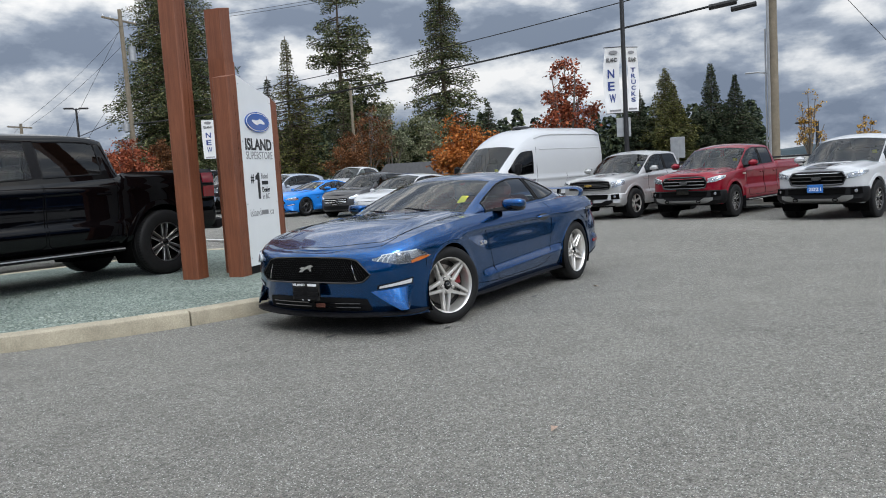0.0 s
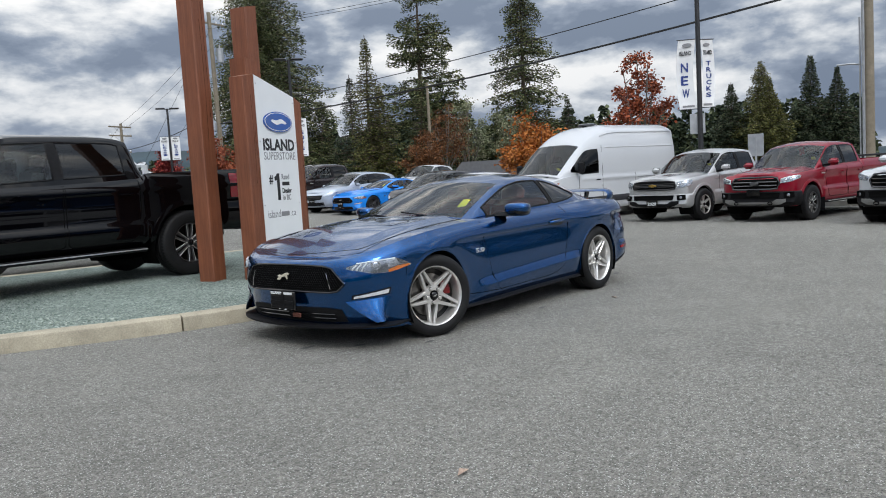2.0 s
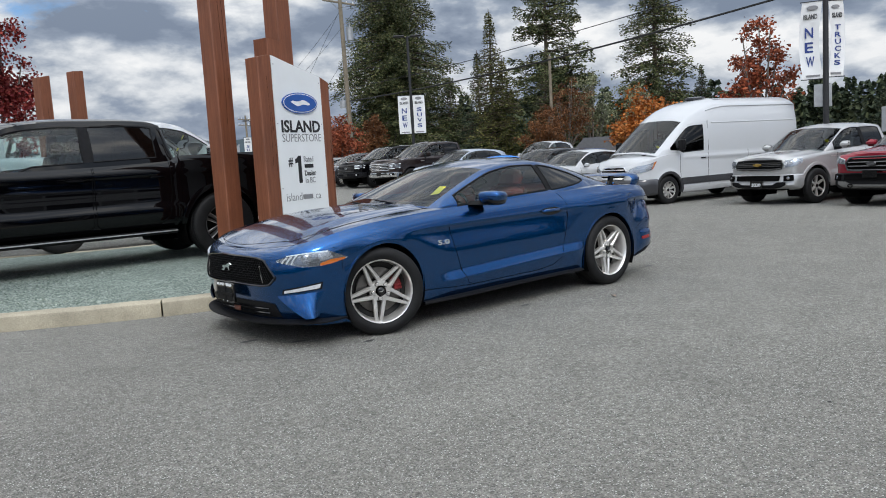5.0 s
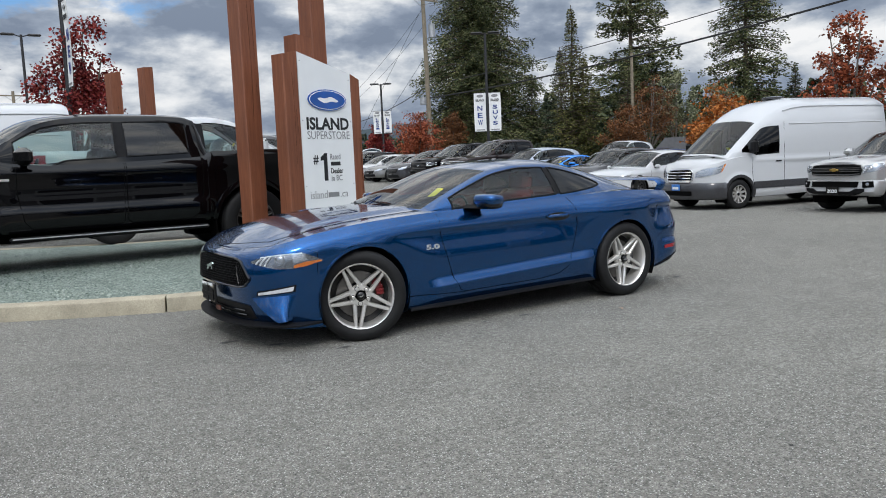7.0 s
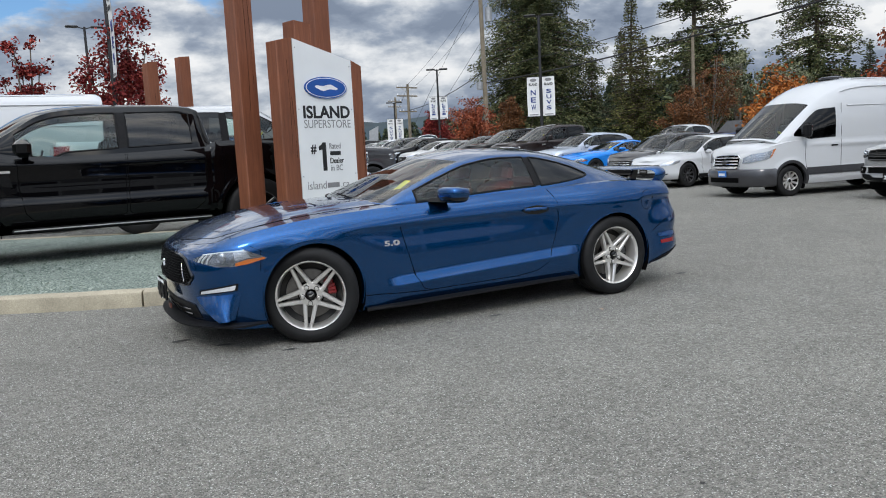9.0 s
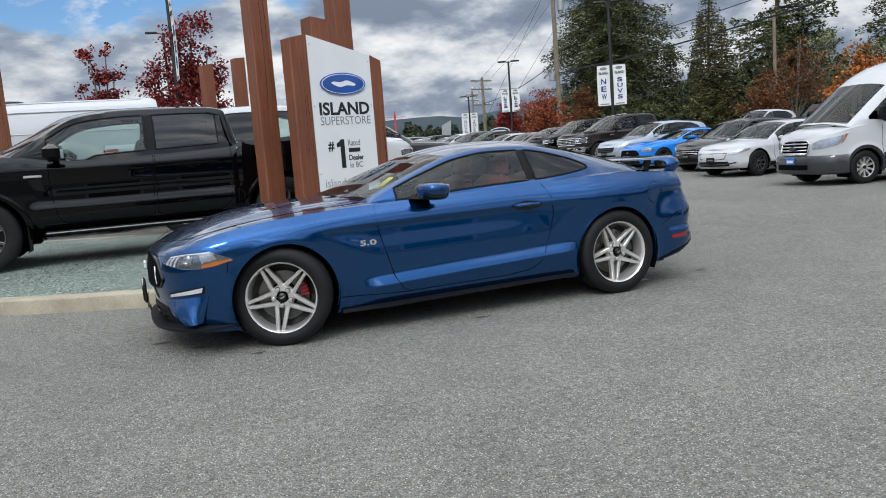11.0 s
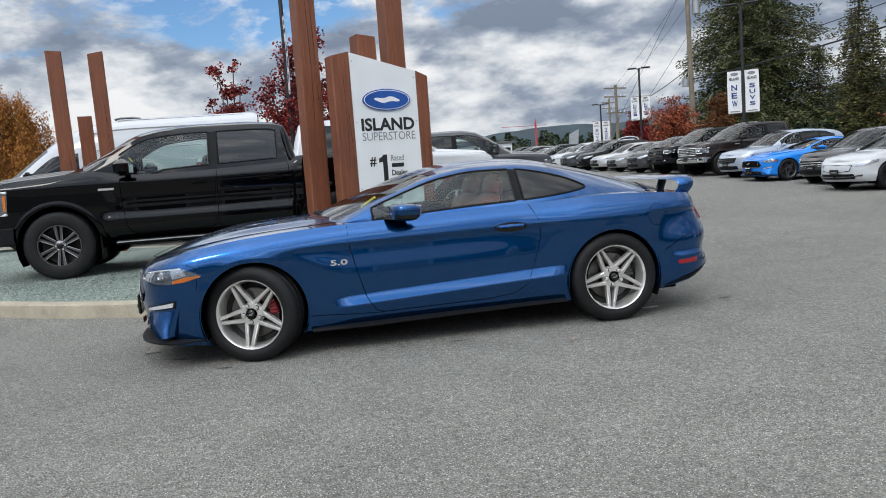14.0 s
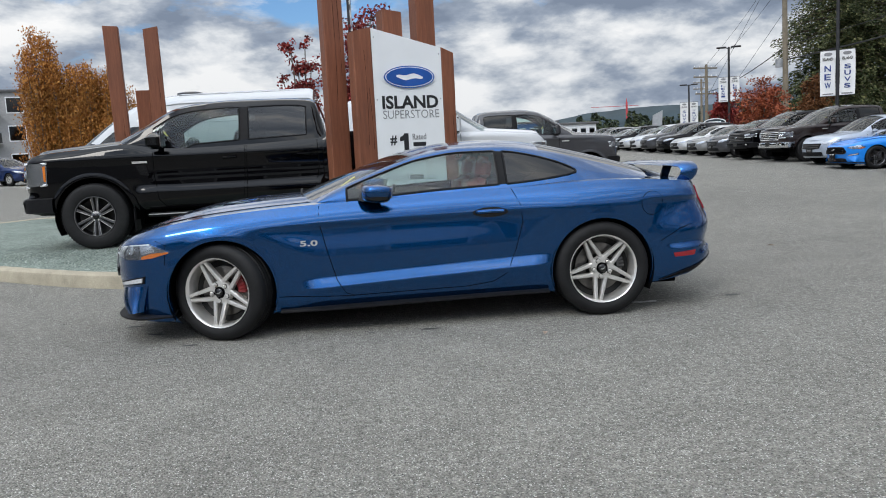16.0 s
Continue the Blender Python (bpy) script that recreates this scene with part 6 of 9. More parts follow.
def van(m, label, mat, group="", placard=None):
    """A high-roof cargo van: short sloping bonnet, raked screen, tall upright box with a ribbed roof."""
    car = thing("cargo_van", m, label, "van", group)
    R = 0.355
    F = 0.62

    def feat(x, z):
        o = 0.020 * math.exp(-((z - 1.16) / 0.03) ** 2) * step(-1.5, -1.2, x)
        o -= 0.016 * step(0.62, 0.66, z) * (1 - step(1.06, 1.12, z)) * step(-0.45, -0.40, x)
        for ax in (-1.875, 1.875):
            o += 0.03 * math.exp(-((math.hypot(x - ax, z - R) - 0.46) / 0.05) ** 2)
        return o

    sh = Shell(-2.92, 3.05, 1.0, (F, 2.7), (0.14, 5.0), spl((-2.92, 0.96), (-1.8, 1.0), (3.05, 1.0)),
               spl((-2.92, 0.27), (-2.0, 0.27), (3.05, 0.34)),
               spl((-2.92, 1.00), (-2.80, 1.06), (-2.5, 1.135), (-2.2, 1.20), (-1.7, 1.27), (3.05, 1.32)),
               spl((0, 0.05), (0.1, 0.01), (0.25, 0.0), (0.3, 0.008), (0.8, 0.004), (1.0, 0.012)),
               spl((0, 0.06), (0.12, 0.0), (0.35, 0.0), (0.4, 0.03), (0.7, 0.05), (0.9, 0.085), (1.0, 0.15)),
               spl((0, 0.02), (1.0, 0.0)), [(-1.875, R), (1.875, R)], R + 0.06, feat, dx=0.06, nv=26)
    sh.wall(car, mat, [("front_bumper", -9, -2.34), ("front_fender", -2.34, -1.46), ("front_door", -1.46, -0.46), ("side_panel", -0.46, 9)])

    def crown(x, s):
        a = abs(s)
        return (0.085 * (1 - a ** 2.2) + 0.022 * (1 - step(0.60, 0.70, a))) * step(-2.92, -2.55, x)

    sh.lid(car, mat, crown, (-1.98, 8), 0.86, "rear_sill", 24)
    belt = spl((-2.20, 1.19), (-1.4, 1.25), (3.05, 1.30))
    zr = spl((-2.20, 1.22), (-1.95, 1.42), (-1.60, 1.715), (-1.28, 1.975), (-1.10, 2.10), (-0.85, 2.235), (-0.5, 2.375), (-0.1, 2.465), (0.4, 2.50), (2.95, 2.50), (3.05, 2.46))
    zc = spl((-2.20, 1.33), (-1.95, 1.53), (-1.60, 1.815), (-1.28, 2.075), (-1.10, 2.215), (-0.85, 2.395), (-0.5, 2.56), (-0.1, 2.655), (0.4, 2.70), (2.95, 2.71), (3.05, 2.66))
    at_z = lambda z: (lambda x: (z(x) - belt(x)) / max(0.05, zr(x) - belt(x)))
    low = at_z(spl((-1.78, 1.36), (-1.45, 1.33), (-1.38, 1.27), (-0.6, 1.29)))
    top = at_z(spl((-1.78, 1.42), (-1.60, 1.57), (-1.28, 1.83), (-1.12, 1.93), (-0.95, 1.965), (-0.6, 1.985)))
    sh.glasshouse(car, mat, -2.20, 3.05, spl((-2.20, 0.92), (-1.4, 0.985), (3.05, 0.99)), belt,
                  spl((-2.20, 0.90), (-1.6, 0.875), (-1.1, 0.875), (-0.5, 0.90), (0.3, 0.905), (3.05, 0.905)), zr, zc,
                  spl((-2.20, 0.27), (-1.1, 0.20), (-0.5, 0.08), (0.2, 0.0)),
                  lambda x: max(0.04, min(0.9, low(x))), lambda x: max(0.1, min(0.93, top(x))),
                  [(-1.78, -0.62, M_GLASST)], (-2.16, -1.20), None, dx=0.07, nside=8, ntop=24, bulge=0.045, smax=0.93, square=3.6)
    sh.wells(car, 0.4)
    part("lower_trim", sh.patch([(sh.qx(-1.44), 0.47), (sh.qx(1.45), 0.49)], [(sh.qx(-1.44), 0.64), (sh.qx(1.45), 0.66)], 0.016, 30, 2), M_GREY, car, "grey plastic side moulding")
    for a in (-1.875, 1.875):
        part("wheel_arch", sh.arch_band(a, R, R + 0.05, R + 0.12, 0.018, -0.2, math.pi + 0.2), M_GREY, car)
    for pts in ([(-1.46, 1.24), (-1.48, 0.9), (-1.42, 0.42)], [(-0.46, 1.28), (-0.46, 0.42)], [(1.05, 1.28), (1.05, 0.42)], [(1.15, 1.12), (2.95, 1.14)]):
        part("shut_line", sh.seam(pts, 0.005), M_DARK, car)
    for s in (-1, 1):  # roof gutter, upper panel swages and door edge above the belt
        part("roof_gutter", Geo().tube([(x, s * 0.925, zr(x) - 0.05) for x in (-0.45 + 3.45 * i / 16 for i in range(17))], 0.012, 5), mat, car)
        part("panel_swage", Geo().tube([(x, s * 0.985, 2.02) for x in (-0.30 + 3.2 * i / 12 for i in range(13))], 0.012, 5), mat, car)
        part("door_edge", Geo().tube([(-0.46, s * (1.005 - 0.05 * ((z - 1.3) / 1.2)) , z) for z in (1.30, 1.5, 1.7, 1.9, 2.08)], 0.005, 4), M_DARK, car)
    for k in range(5):  # pressed roof ribs
        part("roof_rib", Geo().box((1.45, -0.62 + 0.31 * k, 2.706 - 0.02 * abs(k - 2) ** 1.5), (2.6, 0.09, 0.016), ch=0.006), mat, car)
    Q = sh.qy
    rows = []
    for i in range(29):
        q = sh.qx(-2.32) * i / 28
        a, b = sh.at(q, 0.5, 0.04), sh.at(q, 0.5, -0.05)
        rows.append([(b.x, b.y, 0.25), (a.x + 0.03, a.y * 0.98, 0.28), (a.x, a.y, 0.36), (a.x, a.y, 0.60), (a.x + 0.03, a.y * 0.985, 0.655), (b.x, b.y, 0.67)])
    bp = part("bumper_bar", Geo().grid(rows).mirror(), M_GREY, car, "dark grey plastic bumper")
    part("bumper_intake", Geo().grid([[sh.at(Q(0.50 * i / 8), z, 0.046) for z in (0.36, 0.47)] for i in range(9)]).mirror(), M_DARK, bp)
    gr = part("grille", sh.patch([(0, 0.69), (Q(0.40), 0.69), (Q(0.46), 0.74)], [(0, 0.99), (Q(0.38), 0.98), (Q(0.47), 0.90)], 0.014, 14, 3), M_DARK, car)
    for z in (0.715, 0.785, 0.855, 0.925):
        half = [sh.at(Q(0.43 * i / 8), z, 0.026) for i in range(9)]
        part("grille_bar", Geo().tube([(p.x, -p.y, p.z) for p in reversed(half[1:])] + half, 0.015, 6), M_CHROME, gr)
    rim = [sh.at(q, z, 0.024) for q, z in ((0, 0.69), (Q(0.25), 0.69), (Q(0.40), 0.69), (Q(0.47), 0.75), (Q(0.48), 0.90), (Q(0.39), 0.98), (Q(0.2), 0.99), (0, 0.99))]
    part("grille_frame", Geo().tube(rim, 0.018, 6).mirror(), M_CHROME, gr)
    pc = sh.at(0.0, 0.82, 0.06)
    part("badge_oval", Geo().lathe([(0.0005, -0.012), (0.10, -0.012), (0.11, 0.01)], 20).move(Matrix.Diagonal((1, 1, 0.42, 1))), M_GREY, gr, "plain oval badge", at=pose(pc.x, 0, pc.z, 0, 0, -90))
    lo, hi = [(Q(0.55), 0.80), (Q(0.74), 0.81), (sh.qx(-2.52), 0.87), (sh.qx(-2.40), 0.93)], [(Q(0.56), 0.92), (Q(0.74), 1.00), (sh.qx(-2.48), 1.05), (sh.qx(-2.28), 1.115)]
    lm = part("headlamp", sh.patch(lo, hi, 0.010, 14, 3), M_LAMPIN, car, "clear swept-back headlamp with amber edge")
    part("amber_marker", sh.patch([(sh.qx(-2.44), 0.90), (sh.qx(-2.40), 0.935)], [(sh.qx(-2.35), 1.08), (sh.qx(-2.29), 1.105)], 0.015, 4, 2), M_AMBER, lm)
    ln = part("lamp_lens", sh.patch(lo, hi, 0.022, 14, 3), M_LENS, lm)
    ln.visible_shadow = False
    for s in (-1, 1):
        part("bonnet_vent", Geo().box((-2.30, s * 0.45, 1.262), (0.10, 0.30, 0.012), ch=0.004, tilt=(0, -12, 0)), M_TRIM, car)
    for y0, y1 in ((-0.75, -0.05), (0.0, 0.70)):
        part("wiper", Geo().tube([(-2.44 + 0.30 * (y / 0.9) ** 2, y, 1.31 + 0.03 * (y - y0)) for y in (y0 + (y1 - y0) * i / 5 for i in range(6))], 0.010, 5), M_TRIM, car)
    if placard:
        px = sh.at(0.0, 0.5, 0.06).x
        part("plate_bar", Geo().box((px - 0.002, 0.0, 0.56), (0.012, 0.30, 0.15), ch=0.004), M_BLUEPL, car, "blue dealer plate with plain bars")
        part("plate_word_bar", Geo().box((px - 0.010, 0.0, 0.545), (0.004, 0.22, 0.06)), M_WHITEPL, car)
    for s in (1, -1):
        mr = part("door_mirror", Geo().box((0, 0, 0), (0.13, 0.20, 0.33), ch=0.05), M_TRIM, car, at=pose(-1.58, -s * 1.17, 1.48, 0, 0, -10 * s))
        part("mirror_glass", Geo().box((0.066, 0, 0.02), (0.008, 0.16, 0.22), ch=0.004), M_CHROME, mr)
        part("mirror_arm", Geo().box((0.0, s * 0.13, -0.10), (0.07, 0.16, 0.08), ch=0.02), M_TRIM, mr)
        h = sh.at(sh.qx(-0.66), 1.12, 0.012)
        part("door_handle", Geo().box((h.x, h.y * s, h.z), (0.18, 0.03, 0.035), ch=0.01), M_TRIM, car)
    part("roof_vent", Geo().lathe([(0.28, 0.0), (0.28, 0.05), (0.20, 0.075), (0.0005, 0.08)], 20).move(Matrix.Translation((0.25, 0.1, 2.695)) @ Matrix.Rotation(radians(90), 4, "X")), M_GREY, car)
    part("cabin_floor", Geo().box((-1.4, 0, 0.75), (1.5, 1.7, 0.1)).box((-0.45, 0, 1.50), (0.04, 1.70, 1.4)), M_CABIN, car)
    part("dashboard", Geo().box((-1.88, 0, 1.12), (0.45, 1.7, 0.22), ch=0.06), M_CABIN, car)
    for y in (-0.5, 0.5):
        seat(car, -1.05, y, 0.90, M_SEAT)
    steering(car, -1.60, -0.5, 1.28)
    part("windscreen_sticker", Geo().box((-1.86, -0.60, 1.46), (0.004, 0.10, 0.08), tilt=(0, -42, 0)), M_YELLOW, car)
    part("chassis", Geo().box((0.2, 0, 0.36), (5.4, 1.3, 0.16)), M_DARK, car)
    for a in (-1.875, 1.875):
        for s in (-1, 1):
            wheel(car, a, s * 0.87, R, 0.235, R * 0.62, "plain", M_ALLOY, 0, 10)
    return car


def suv(m, label, mat, sx=1.0, sz=1.0, name="suv", low=False, face_mat=None, nose="dark", group="", seats=None):
    """A crossover, or with low a hatchback or saloon, of the given scale."""
    car = thing(name, m, label, "car", group)
    R = 0.35
    ax = 1.36 * sx
    k = 0.86 if low else 1.0
    zt = spl((-2.25 * sx, 0.80 * k * sz), (-2.0 * sx, 0.90 * k * sz), (-1.3 * sx, 1.0 * k * sz), (-0.8 * sx, 1.04 * k * sz), (2.25 * sx, 1.10 * k * sz))

    def feat(x, z):
        o = 0.012 * math.exp(-((z - 0.86 * k * sz) / 0.03) ** 2) - 0.016 * math.exp(-((z - 0.62 * sz) / 0.10) ** 2) + 0.014 * math.exp(-((z - 0.40) / 0.05) ** 2)
        return o + sum(0.014 * math.exp(-((math.hypot(x - a, z - R) - 0.42) / 0.04) ** 2) for a in (-ax, ax))

    sh = Shell(-2.25 * sx, 2.25 * sx, 0.93, (0.62, 2.6), (0.40, 3.0), spl((-2.2 * sx, 0.96), (-1.3 * sx, 0.99), (1.5 * sx, 1.0), (2.25 * sx, 0.95)),
               spl((-2.25 * sx, 0.24), (1.5 * sx, 0.24), (2.25 * sx, 0.34)), zt,
               spl((0, 0.06), (0.12, 0.02), (0.4, 0.0), (0.8, 0.008), (1.0, 0.07)),
               spl((0, 0.10), (0.15, 0.02), (0.5, 0.0), (0.8, 0.03), (1.0, 0.14)), spl((0, 0.08), (0.2, 0.0), (0.7, 0.03), (1.0, 0.08)),
               [(-ax, R), (ax, R)], R + 0.05, feat, dx=0.07, nv=18)
    sh.wall(car, mat, [("front_bumper", -9, -1.72 * sx), ("front_fender", -1.72 * sx, -0.84 * sx), ("front_door", -0.84 * sx, 0.22 * sx), ("rear_door", 0.22 * sx, 1.08 * sx), ("quarter_panel", 1.08 * sx, 1.85 * sx), ("rear_bumper", 1.85 * sx, 9)])
    sh.lid(car, mat, lambda x, s: 0.06 * (1 - abs(s) ** 2.4), (-0.85 * sx, (1.75 if low else 2.0) * sx), 0.86, "tail_top", 18)
    top = 1.44 if low else 1.62 * sz
    e = 2.0 if low else 2.22
    b = spl((-0.95 * sx, zt(-0.95 * sx) - 0.01), (0.5 * sx, zt(0.5 * sx) + 0.0), (e * sx, zt(e * sx)))
    rk = [(-0.95, 0.0), (-0.55, 0.42), (-0.15, 0.80), (0.2, 0.95), (0.7, 1.0), (1.3, 0.92), (1.75, 0.62 if low else 0.84), (e - 0.08, 0.18 if low else 0.52), (e, 0.02)]
    zr = spl(*[(a * sx, b(a * sx) + (top - 0.06 - b(a * sx)) * f) for a, f in rk])
    zc = spl(*[(a * sx, b(a * sx) + 0.05 + (top - b(a * sx) - 0.05) * min(1, f * 1.02)) for a, f in rk])
    sh.glasshouse(car, mat, -0.95 * sx, e * sx, spl((-0.95 * sx, 0.80), (0.0, 0.84), (1.4 * sx, 0.84), (e * sx, 0.70)), b,
                  spl((-0.95 * sx, 0.78), (-0.3 * sx, 0.68), (0.3 * sx, 0.62), (1.4 * sx, 0.62), (e * sx, 0.60)), zr, zc,
                  spl((-0.95 * sx, 0.24), (0.1 * sx, 0.10), (0.6 * sx, 0)), spl((0, 0.08), (1.2 * sx, 0.08), (1.75 * sx, 0.42)), spl((-1, 0.88), (1.3 * sx, 0.9), (1.75 * sx, 0.60)),
                  [(-0.56 * sx, 0.26 * sx, M_GLASS), (0.31 * sx, 1.05 * sx, M_GLASST), (1.10 * sx, 1.72 * sx, M_GLASST)], (-0.92 * sx, 0.0), (1.72 * sx, (e - 0.05) * sx),
                  trim=lambda x, side: side and (0.26 * sx < x < 0.31 * sx or 1.05 * sx < x < 1.10 * sx), dx=0.07, nside=5, ntop=14)
    sh.wells(car, 0.35)
    for pts in ([(-0.78, 1.0 * k), (-0.80, 0.7), (-0.72, 0.36), (0.20, 0.34), (0.24, 1.02 * k)], [(0.26, 0.34), (0.92, 0.36), (1.06, 0.7), (1.05, 1.02 * k)]):
        part("shut_line", sh.seam([(p * sx, z * sz) for p, z in pts], 0.004), M_DARK, car)
    part("sill_trim", sh.patch([(sh.qx(-0.95 * sx), 0.245), (sh.qx(0.95 * sx), 0.245)], [(sh.qx(-0.95 * sx), 0.31), (sh.qx(0.95 * sx), 0.31)], 0.012, 14, 2), M_TRIM, car)
    Q = sh.qy
    zz = 0.80 * k * sz
    gr = part("grille", sh.patch([(0, zz * 0.66), (Q(0.46), zz * 0.70)], [(0, zz * 0.90), (Q(0.52), zz * 0.90)], 0.01, 10, 3), mat if nose == "closed" else M_TRIM, car)
    rim = [sh.at(q, z, 0.016) for q, z in ((0, zz * 0.66), (Q(0.46), zz * 0.70), (Q(0.52), zz * 0.90), (0, zz * 0.90))]
    part("grille_frame", Geo().tube(rim, 0.010, 5).mirror(), M_GLOSSBLACK if nose != "chrome" else M_CHROME, gr)
    for f in (0.74, 0.82):
        if nose != "closed":
            part("grille_bar", Geo().tube([sh.at(Q(0.46 * i / 6), zz * f, 0.016) for i in range(7)], 0.010, 5).mirror(), M_CHROME if nose == "chrome" else M_GLOSSBLACK, gr)
    if nose == "closed":
        part("lower_lip", Geo().tube([sh.at(Q(0.05 + 0.07 * i), 0.36 + 0.012 * max(0, i - 6), 0.016) for i in range(11)], 0.016, 5).mirror(), M_GLOSSBLACK, car)
        part("sill_band", sh.patch([(sh.qx(-0.95 * sx), 0.25), (sh.qx(0.95 * sx), 0.25)], [(sh.qx(-0.95 * sx), 0.36), (sh.qx(0.95 * sx), 0.36)], 0.016, 14, 2), M_TRIM, car)
    part("lower_intake", sh.patch([(0, 0.30), (Q(0.60), 0.31)], [(0, 0.44), (Q(0.56), 0.44)], 0.008, 10, 2), M_TRIM, car)
    lo, hi = [(Q(0.56), zz * 0.84), (Q(0.76), zz * 0.86), (sh.qx(-1.72 * sx), zz * 0.98)], [(Q(0.56), zz * 0.93), (Q(0.74), zz * 1.0), (sh.qx(-1.70 * sx), zz * 1.05)]
    part("headlamp", sh.patch(lo, hi, 0.01, 10, 3), M_LAMPIN, car, "clear headlamp")
    part("tail_lamp", sh.patch([(sh.qx(1.95 * sx), 0.86 * k), (sh.qr(0.55), 0.86 * k)], [(sh.qx(1.9 * sx), 1.0 * k), (sh.qr(0.55), 1.0 * k)], 0.01, 8, 2), M_REDLENS, car)
    pc = sh.at(0, 0.5, 0.02)
    part("plate_holder", Geo().box((pc.x - 0.01, 0, 0.49), (0.014, 0.31, 0.14), ch=0.004), M_GLOSSBLACK, car)
    part("plate_word_bar", Geo().box((pc.x - 0.019, 0, 0.49), (0.003, 0.22, 0.035)), M_GREYINK, car)
    for s in (1, -1):
        mr = part("door_mirror", Geo().box((0, 0, 0), (0.11, 0.19, 0.13), ch=0.04), mat, car, at=pose(-0.58 * sx, -s * 0.99, 1.07 * k * sz, 0, 0, -8 * s))
        part("mirror_foot", Geo().box((0.0, s * 0.11, -0.04), (0.06, 0.10, 0.03), ch=0.01), M_TRIM, mr)
        for x in (0.06, 0.90):
            h = sh.at(sh.qx(x * sx), 0.88 * k * sz, 0.012)
            part("door_handle", Geo().box((h.x, h.y * s, h.z), (0.17, 0.03, 0.028), ch=0.01), mat, car)
    part("cabin_floor", Geo().box((0.3 * sx, 0, 0.50), (2.6 * sx, 1.5, 0.1)).box((-0.72 * sx, 0, 0.90 * k), (0.45, 1.45, 0.2), ch=0.06), M_CABIN, car)
    for y in (-0.38, 0.38):
        seat(car, 0.05 * sx, y, 0.50 * k, M_SEAT)
    seat(car, 0.85 * sx, 0, 0.50 * k, M_SEAT, False, 1.2)
    part("chassis", Geo().box((0, 0, 0.30), (3.8 * sx, 1.2, 0.14)), M_DARK, car)
    for a in (-ax, ax):
        for s in (-1, 1):
            wheel(car, a, s * 0.80, R, 0.225, R * 0.66, "plain", face_mat or M_ALLOY, 0, 5 if low else 10)
    return car


def park(x, y, rot=0.0, up=0.0):
    return pose(x, y, ground_z(x, y) + up, 0, 0, rot)


# the black truck stands on the gravel island beside the sign
pickup(pose(-2.15, 5.33, 0.205), "glossy black crew-cab pickup on green gravel beside the sign", M_BLACKP, R=0.44, face_mat=M_ALLOYD, rear_glass=M_GLASST, tail=2.80, amber=True, hood=0.10, nose=2.84)
# the row that faces the lot
van(park(14.33, 6.38, -11), "white high-roof cargo van with grey bumper, parked in the row", M_WHITE, "row of parked vehicles", "y")
pickup(park(14.43, 2.78, -11), "silver crew-cab midsize pickup with black grille, parked in the row", M_SILVER, 0.875, 0.92, 0.91, 0.39, M_ALLOY, 6, "plain", M_SILVER, "bars", M_GLASS, group="row of parked vehicles", placard="2020", placard_mat=M_GLOSSBLACK, steps=False, low=0.10, hood=-0.03, face="split")
pickup(park(14.06, 0.20, -11), "red crew-cab midsize pickup with silver skid plate, parked in the row", M_RED, 0.875, 0.915, 0.91, 0.39, M_ALLOYD, 6, "truck", M_GREY, "silver", M_GLASS, group="row of parked vehicles", steps=True, low=0.10, hood=-0.03, face="framed")
pickup(park(12.98, -2.99, -15), "white midsize pickup with dark bonnet stripe, parked in the row", M_WHITE, 0.875, 0.915, 0.91, 0.39, M_ALLOYD, 6, "truck", M_GREY, "bars", M_GLASS, group="row of parked vehicles", placard="2021", stripe=M_GREY, steps=False, low=0.10, hood=-0.03, face="framed")

# the rest of the parked row, climbing away along the lot
blue_copy = copy_thing(hero, park(16.37, 16.68, -5))
tagged(blue_copy, "bright blue two-door fastback coupe with black wheels, parked in the row", group="row of parked vehicles")
for o in blue_copy.children_recursive:
    if o.name.startswith("wheel") and o.parent == blue_copy and o.matrix_basis.translation.x < 0:
        t = o.matrix_basis.translation
        o.matrix_basis = pose(t.x, t.y, t.z, 0, 0, 180 if t.y > 0 else 0)
    for slot in o.material_slots:
        swap = {M_BLUE: M_GRAB, M_ALLOY: M_ALLOYD, M_SEATRED: M_SEAT, M_CALIPER: M_ALLOYD}.get(slot.material)
        if swap:
            slot.link = "OBJECT"
            slot.material = swap

ROW = "row of parked vehicles"
suv(park(17.53, 9.50), "black crossover wedged between van and white car", M_BLACKP, 0.98, 0.98, nose="chrome", group=ROW)
suv(park(15.31, 11.49, 2), "white electric crossover with closed nose panel", M_WHITE, 0.99, 0.93, face_mat=M_ALLOYD, nose="closed", group=ROW)
suv(park(16.26, 13.88, 3), "dark grey small crossover with chrome grille", M_GREY, 0.94, 0.98, nose="chrome", group=ROW)
suv(park(17.00, 19.23, 2), "pale silver-blue compact crossover", M_ICE, 1.02, 1.0, nose="dark", group=ROW)
pickup(park(17.64, 22.14, 2), "dark brown heavy-duty crew-cab pickup with chrome grille", M_BROWN, 1.03, 1.01, 1.03, 0.43, M_ALLOY, 8, "truck", M_CHROME, "chrome", M_GLASS, group=ROW)
pickup(park(17.53, 24.85, 2), "black crew-cab pickup with black grille", M_BLACKP, 0.98, 1.0, 0.98, 0.41, M_ALLOYD, 6, "plain", M_TRIM, "bars", M_GLASS, group=ROW)
suv(park(17.32, 27.81), "dark grey crossover nosed into the row", M_GREY, 1.0, 1.0, group=ROW)
suv(park(17.64, 30.78), "silver saloon with dark glass", M_MIDGREY, 1.02, 1.0, "saloon_car", True, group=ROW)
suv(park(17.89, 33.62), "grey saloon with dark glass", M_SILVER, 1.02, 1.0, "saloon_car", True, group=ROW)
